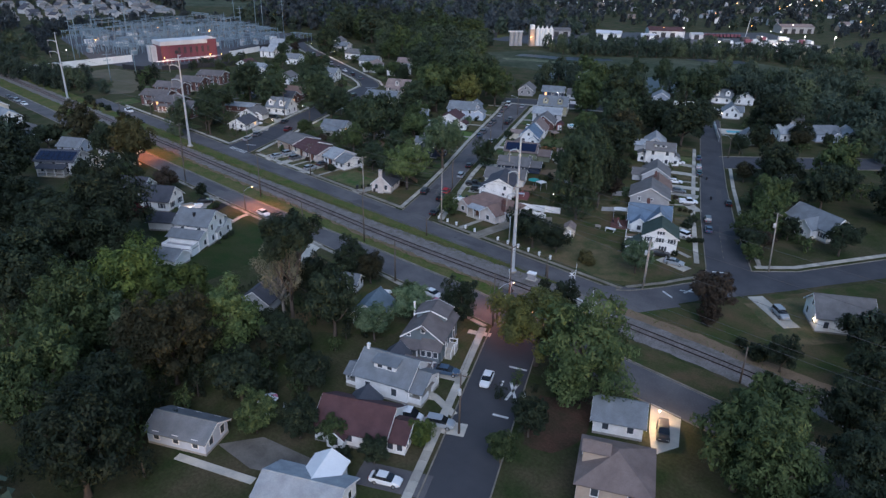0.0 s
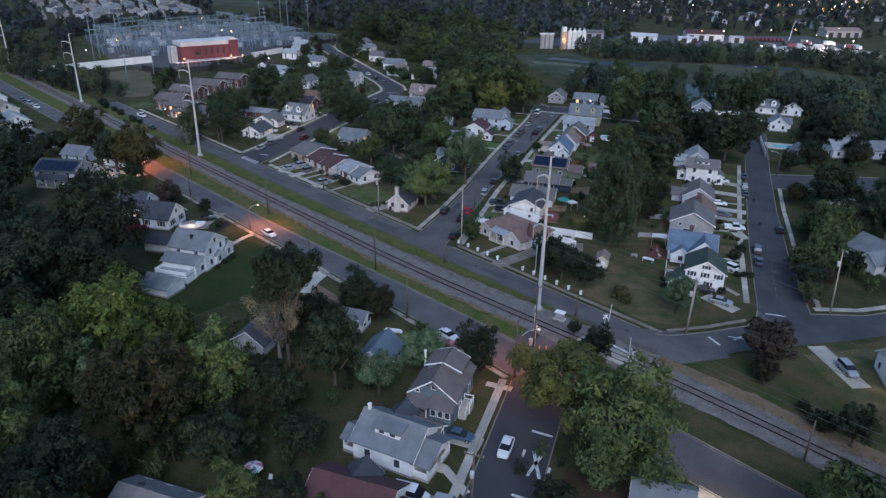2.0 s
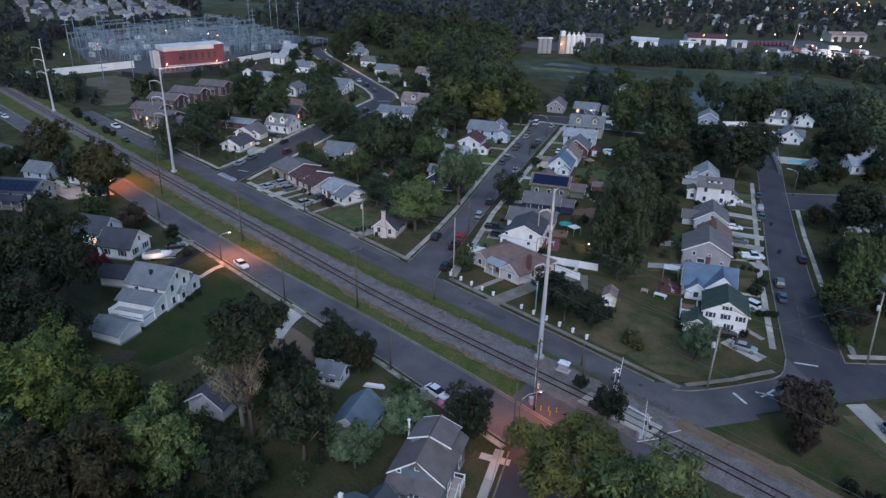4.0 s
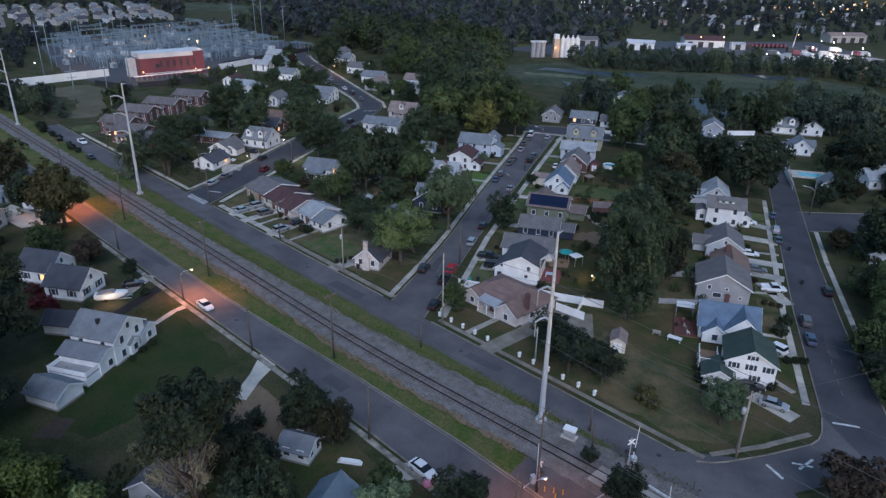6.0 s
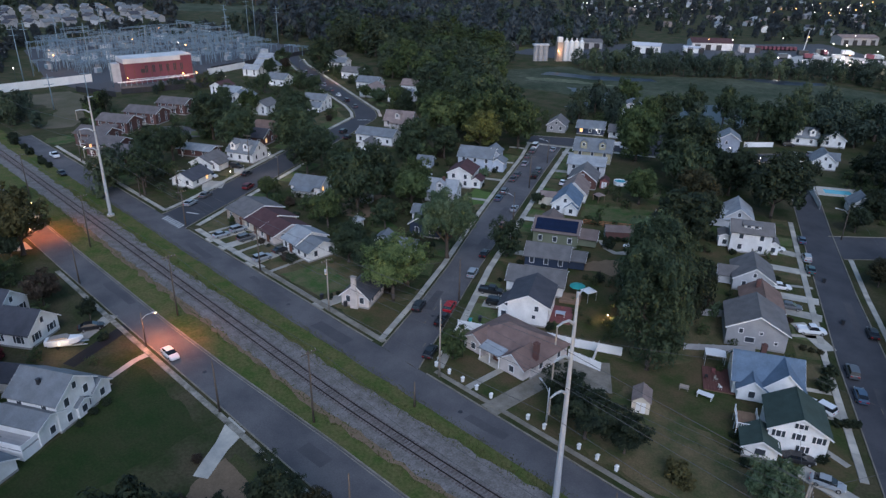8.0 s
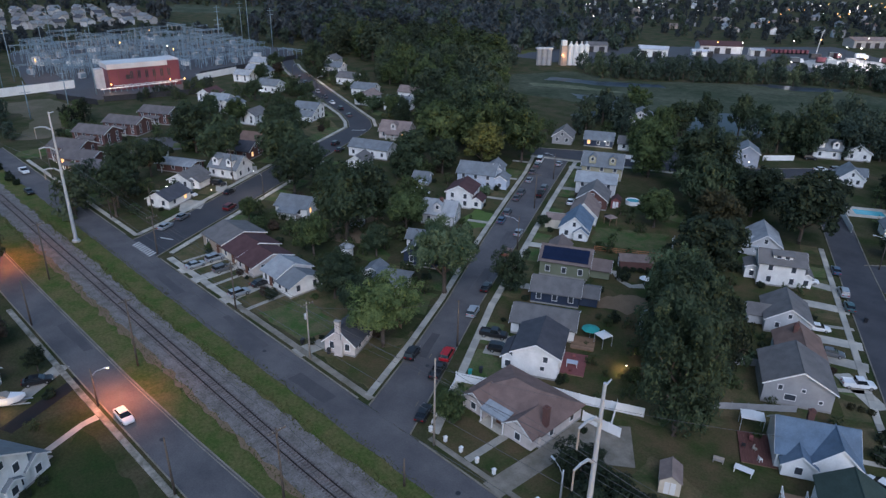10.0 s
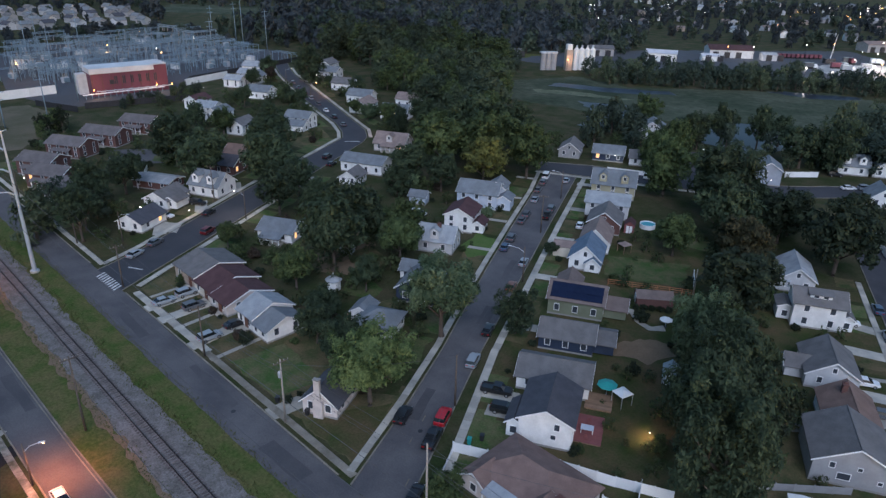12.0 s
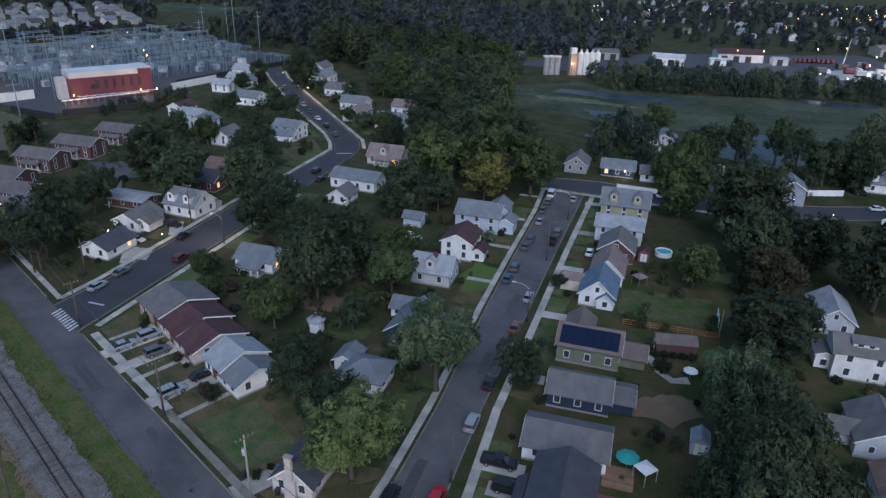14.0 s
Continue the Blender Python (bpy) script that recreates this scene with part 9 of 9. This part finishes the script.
# a light strip imitating sky reflected in the channel
piece("marsh", patch([(-268, 338), (-252, 350), (-236, 352), (-222, 356), (-226, 350), (-246, 342), (-262, 334)], 0.026, 1.5), "sky_streak", "pale streak painted for the sky's reflection along the marsh channel", "reeds")
piece("meadow", patch([(-720, 352), (-575, 462), (-640, 530), (-790, 400)], 0.014, 6.0), "marsh_grass", "light green open field beyond the woods", "field")
piece("meadow", patch([(-460, 352), (-376, 372), (-290, 432), (-300, 446), (-395, 402), (-470, 372)], 0.014, 4.0), "verge", "grassy embankment along a far railway", "field")
piece("works_yard", patch([(-335, 400), (-300, 404), (-262, 432), (-225, 462), (-160, 500), (-150, 560), (-215, 620), (-262, 560), (-330, 470)], 0.018, 3.0), "yard_gravel", "gravel yard of an industrial works", "ground")
piece("works_yard", patch([(-200, 508), (-165, 505), (-150, 560), (-180, 566), (-205, 538)], 0.022, 2.0), "lot_pale", "pale floodlit lorry yard", "ground")
sl = thing("silo_block", pose(-288, 400.5, 0, 0, 0, 53), "group of tall white cement silos with a lit stair tower", "silos")
for k in range(4):
    s1 = part("silo", Shape().tube([(0, 0, 0), (0, 0, 11), (0, 0, 12.2)], [1.5, 1.5, 0.4], 16), "silo_paint", sl, m=pose(0 + 3.1 * k, 0, 0), smooth=False)
    part("silo_cap", Shape().box(-0.4, -0.4, 12.0, 0.4, 0.4, 13.2), "galvanised", s1)
part("stair_tower", Shape().box(-6.0, -2.0, 0, -2.4, 2.0, 11.0), "siding_tan", sl)
part("headhouse", Shape().box(-5.6, -1.6, 11.0, -2.8, 1.6, 13.8), "silo_paint", sl)
sl2 = thing("silo_block", pose(-297.5, 388.5, 0, 0, 0, 53), "older grey concrete silos beside conveyors", "silos")
for k in range(3):
    part("silo", Shape().tube([(0, 0, 0), (0, 0, 9)], [1.5, 1.5], 14), "siding_grey", sl2, m=pose(-3 + 3.0 * k, 0, 0))
part("silo_roof", Shape().box(-5, -1.6, 9, 4.6, 1.6, 9.8), "galvanised", sl2)
yard_light(-289.0, 394.5, 6, True, 160), yard_light(-281, 407, 3, False, 200)


def works(x, y, ang, L, W, h, wall, roof, label, bays=0):
    L, W, h = L * 0.72, W * 0.8, h * 0.75
    root = thing("warehouse", pose(x, y, 0, 0, 0, ang), label, "warehouse")
    part("wall", swap(gable_body(L, W, h, W * 0.13, 0)), wall, root)
    part("roof", gable_roof(L, W, h, W * 0.13, 0.4, 0.15), roof, root)
    for k in range(max(2, int(L / 7))):
        part("door", Shape().box(-L / 2 + 2 + 7 * k, -W / 2 - 0.1, 0, -L / 2 + 5.5 + 7 * k, -W / 2, 3.6), "trim_white" if bays else "dark_metal", root)


works(-276, 473, 27, 25, 14, 6.5, "silo_paint", "roof_sheet", "white works barn with a pale gable roof"), works(-257, 498, 36, 14, 9, 4.2, "silo_paint", "roof_sheet", "low white works building"), works(-258, 526, 38, 37, 21, 6.5, "siding_pale_grey", "roof_maroon", "long works hall with a dull red roof")
works(-312, 462, 42, 20, 14, 6, "siding_grey", "roof_grey", "grey industrial shed near silos"), works(-234, 530, 40, 12, 9, 5, "siding_pale_grey", "roof_light", "pale shed at the end of the red-roofed hall"), works(-343, 412, 40, 14, 9, 5, "siding_grey", "roof_grey", "grey shed along the embankment"), works(-200, 640, 50, 40, 16, 7, "siding_grey", "roof_taupe", "long store building far off")
cr = thing("crane", pose(-204, 548, 0, 0, 0, 40), "slender lattice crane over the works", "crane")
part("crane_mast", Shape().tube([(0, 0, 0), (2, 1, 17)], [0.30, 0.14], 6), "galvanised", cr)
part("crane_base", Shape().box(-3, -2, 0, 3, 2, 3), "dark_metal", cr)
for k in range(13):
    van = thing("parked_truck", pose(-240.5 + 2.1 * k, 541.5 + 1.9 * k, 0, 0, 0, 130), "red truck in a row along the works yard", "truck", "red works trucks")
    part("cargo_box", Shape().box(-2.6, -0.85, 0.8, 1.2, 0.85, 2.7), "cladding_red", van)
    part("cab", Shape().prism([(1.4, 0.5), (3.0, 0.5), (3.0, 1.4), (2.5, 2.3), (1.4, 2.3)], -0.85, 0.85), "paint_red", van)
    part("chassis", Shape().box(-2.6, -0.7, 0.0, 2.9, 0.7, 0.8), "rubber", van)
for k in range(12):
    vx, vy = -158 - g2.uniform(0, 48), 516 + g2.uniform(0, 55)
    tr = thing("parked_lorry", pose(vx, vy, 0, 0, 0, g2.choice((40, 130))), "pale lorry parked in the works yard", "lorry", "parked lorries")
    part("cargo_box", Shape().box(-3.4, -1.2, 0.9, 2.2, 1.2, 3.4), g2.choice(("paint_white", "paint_silver", "cladding_red", "paint_grey")), tr)
    part("cab", Shape().prism([(2.4, 0.5), (4.4, 0.5), (4.4, 1.6), (3.8, 2.7), (2.4, 2.7)], -1.1, 1.1), "paint_white", tr)
    part("chassis", Shape().box(-3.4, -0.9, 0.0, 4.2, 0.9, 0.9), "rubber", tr)
for k in range(9):
    yard_light(-150 - g2.uniform(0, 110), 470 + g2.uniform(0, 150), g2.uniform(4, 9), g2.random() < 0.35, 1500 if k < 3 else 0.0)

for k in range(20):
    yard_light(-292 + g2.uniform(-42, 36), 790 + 220 * g2.random() ** 1.4, g2.uniform(5, 11), k % 5 < 3)
yard_light(-240, 520, 8, False, 900), yard_light(-156, 528, 9, False, 5000), yard_light(-178, 545, 9, False, 5000), yard_light(-140, 540, 9, False, 3000)

# ---- far town ----
FAR_ROOFS = ["roof_grey", "roof_slate", "roof_light", "roof_taupe", "roof_dark"]
FB = swap(gable_body(11, 8, 4.6, 2.4, 0)).mesh("wall", "siding_white")
FR = gable_roof(11, 8, 4.6, 2.4, 0.4, 0.2).mesh("roof", "roof_grey")


def far_house(x, y, ang, wall, roof, big=1.0, group="far town houses"):
    root = thing("house", pose(x, y, 0, 0, 0, ang), "distant pale town house among trees", "house", group)
    w = part("wall", FB, None, root, m=Matrix.Diagonal((big, big, big, 1)))
    r = part("roof", FR, None, root, m=Matrix.Diagonal((big, big, big, 1)))
    repaint(w, wall), repaint(r, roof)


for r in range(5):
    for c in range(9):
        far_house(-650 - 32 * r + 3 * c + g2.uniform(-3, 3), 180 + 15 * c + 9 * r + g2.uniform(-3, 3), 14 + g2.choice((0, 0, 90)), g2.choice(("siding_grey", "siding_grey", "siding_pale_grey")), g2.choice(("roof_slate", "roof_grey", "roof_slate", "roof_dark")), 0.85, "far terrace")
spots = []
while len(spots) < 160:
    x, y = g2.uniform(-560, 40), g2.uniform(470, 1080)
    u, v = x + 75, y - 87
    a = math.degrees(math.atan2(u, v))
    d = math.hypot(u, v)
    if -34 < a < 4 and 610 < d < 1050 and not (-345 < x < -140 and y < 640) and all((x - p) ** 2 + (y - q) ** 2 > 230 for p, q in spots):
        spots.append((x, y))
        far_house(x, y, g2.uniform(0, 180), g2.choice(("siding_white", "siding_grey", "siding_tan", "siding_pale_grey")), g2.choice(FAR_ROOFS), g2.uniform(0.55, 0.85))
for k in range(32):
    x, y = spots[k]
    yard_light(x + 7, y - 6, g2.uniform(4, 8), g2.random() < 0.5)

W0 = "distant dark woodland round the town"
wood([(-560, 330), (-430, 330), (-420, 372), (-520, 470), (-640, 460), (-590, 400)], 120, 11, 18, "leaf_far_hazy", 21, 10, W0, 180, 0.26)
wood([(-420, 405), (-345, 415), (-300, 480), (-330, 560), (-560, 600), (-620, 520), (-520, 470)], 190, 9, 15, "leaf_far_hazy", 22, 11, W0, 170, 0.26)
wood([(-330, 560), (-260, 580), (-150, 640), (-60, 640), (60, 620), (140, 900), (-100, 1150), (-420, 1000), (-600, 700), (-560, 600)], 600, 6.5, 10.5, "leaf_far_hazy", 23, 12, W0, 135, 0.28)
wood([(-140, 480), (-60, 440), (60, 420), (120, 600), (-60, 640), (-120, 560)], 150, 7, 11, "leaf_far_hazy", 24, 11, W0, 180, 0.25)
wood([(-640, 540), (-600, 470), (-780, 400), (-850, 380), (-1050, 420), (-950, 760), (-700, 900), (-600, 700)], 420, 10, 17, "leaf_far_hazy", 25, 15, W0, 110, 0.31)
wood([(-640, 320), (-700, 352), (-850, 380), (-1050, 420), (-1050, 240), (-800, 200), (-790, 330), (-660, 320)], 150, 10, 16, "leaf_far_hazy", 26, 14, W0, 150, 0.27)
wood([(-440, 140), (-520, 164), (-556, 196), (-554, 240), (-512, 290), (-446, 320), (-480, 330), (-530, 310), (-590, 250), (-585, 180), (-520, 150)], 85, 6, 10, "leaf_far_hazy", 27, 8, W0, 240, 0.23)
wood([(-520, 60), (-440, 80), (-440, 110), (-520, 130), (-620, 180), (-700, 190), (-800, 60)], 120, 9, 15, "leaf_far_hazy", 28, 12, W0, 240, 0.22)
wood([(-672, 205), (-790, 220), (-790, 340), (-660, 316)], 40, 4, 7, "leaf_far_hazy", 29, 15, W0, 240, 0.22)
wood([(30, 200), (60, 430), (-60, 430), (-20, 250)], 60, 10, 16, "leaf_far_hazy", 30, 11, W0, 300, 0.19)
near_town = []
for hx, hy in spots:
    u = Vector((-75 - hx, 87 - hy)).normalized()
    for off in (-6.5, 1.0, 7.5):
        near_town.append((hx + u.x * 8 - u.y * off + g2.uniform(-2, 2), hy + u.y * 8 + u.x * off + g2.uniform(-2, 2)))
wood([(0, 900), (1, 900), (1, 901)], 1, 4.0, 7.5, "leaf_far_hazy", 31, 5, W0, 110, 0.27, near_town)

# ---- pavements and sleepers ----
pavement([(-188, 114.7), (-160, 114.8)], 1.0, 2.4, "bright new concrete pavement before the row houses", 1.6)
pavement([(-160, 114.8), (-120.5, 114.8)], 0.9, 2.0, "weathered concrete pavement along the street", 1.5, stone="kerbstone")
pavement([(-107, 114.85), (-57, 115.0)], 1.2, 2.0, "weathered brownish concrete pavement below low white posts", 1.5, stone="kerbstone")
pavement([(-285, 114.4), (-207, 114.6)], 1.2, 2.2, "narrow concrete pavement along rough grass", 2.0)
pavement([(-119.3, 116.8), (-125.9, 131.2), (-133.5, 146.2), (-149.3, 174.6), (-161.5, 197.6), (-174.4, 222.4), (-183, 237)], 0.7, 1.8, "concrete pavement with grass verge along parked cars", 2.0)
pavement([(-109.2, 116.5), (-128.4, 150.0), (-156.5, 206), (-173, 240)], -2.9, -1.6, "concrete pavement along fenced front lawns", 2.0)
pavement([(-203.6, 117), (-207.2, 125.5), (-231.1, 169.5)], 1.0, 2.2, "pale new pavement of the side street", 1.6)
pavement([(-191.6, 117), (-209.0, 149.8), (-225.8, 181)], -2.2, -1.0, "pale new pavement beside the corner lawn", 1.6)
pavement([(-49, 140), (-62.6, 167), (-76.4, 196.6), (-90.3, 226.7)], 1.4, 2.5, "concrete pavement cut by driveways", 2.0)
pavement([(-42, 146.5), (-54.5, 168.5), (-68, 195.2), (-82.5, 226)], -2.4, -1.4, "concrete pavement beside shaded lawns", 1.5, limit=50)
pavement([(-186, 86.1), (-151, 86.5), (-121, 87.1), (-92, 87.4), (-67, 86.9)], -1.6, -0.7, "patched pavement of alternating pale and dark slabs", 1.8, stone="slab_old")
pavement([(-64.2, 85.6), (-47.9, 55), (-30.4, 22)], -2.0, -0.75, "concrete pavement beside front lawns of bungalows", 2.0)
pavement([(-54.6, 117.2), (-50.4, 124.0), (-47.2, 130.6)], 0.9, 1.7, "weathered concrete pavement round the corner lawn", 1.5, stone="kerbstone")
pavement([(-39.8, 145.2), (-33.5, 151.5), (-8, 197)], 0.9, 2.1, "concrete pavement along the curving street", 1.5)
pavement([(-254, 215.5), (-261, 220.5), (-272.3, 226.2), (-314.1, 241.0), (-375, 266.8), (-388, 273.2)], 0.8, 2.0, "pale pavement of the far street", 3.0)
pavement([(-249.5, 222.5), (-258, 228.4), (-268, 232.2), (-309, 248.0), (-372, 272.4), (-385, 279.0)], -2.0, -0.8, "pale pavement of the far street", 3.0)
pavement([(-233, 176), (-253, 214)], 1.0, 2.2, "pale pavement near the street bend", 3.0)
pavement([(-186, 238), (-167, 246.5), (-144.7, 256.8)], -2.0, -0.8, "pale pavement of the cross street", 3.0)

for k in range(4):
    cx = -63.2 + 3.0 * k
    for lo, hi in ((-1.75, -0.85), (-0.6, 0.6), (0.85, 1.75)):
        part("crossing_panel", Shape().slab([(cx - 1.47, rail_y(cx - 1.47) + lo, 0.15), (cx + 1.47, rail_y(cx + 1.47) + lo, 0.15), (cx + 1.47, rail_y(cx + 1.47) + hi, 0.15), (cx - 1.47, rail_y(cx - 1.47) + hi, 0.15)], 0.14), "concrete", track)

tie = Shape().box(-0.13, -1.2, -0.06, 0.13, 1.2, 0.06).mesh("sleeper", "tie_wood")
x = -44.0
count = 0
rest = Shape()
while x > -440:
    dy = rail_y(x)
    if not -74 < x < -52:
        if count < 200:
            part("sleeper", tie, None, track, m=pose(x, dy + random.uniform(-0.05, 0.05), random.uniform(-0.05, 0.01), random.uniform(-0.6, 0.6), 0, random.uniform(-3, 3)))
            count += 1
        else:
            rest.box(x - 0.11, dy - 1.2, -0.05, x + 0.11, dy + 1.2, 0.03)
    x -= 0.6
x = -43.4
while x < 60:
    rest.box(x - 0.11, rail_y(x) - 1.2, -0.05, x + 0.11, rail_y(x) + 1.2, 0.03)
    x += 0.6
tagged(part("far_sleepers", rest, "tie_wood", track), kind="stuff")
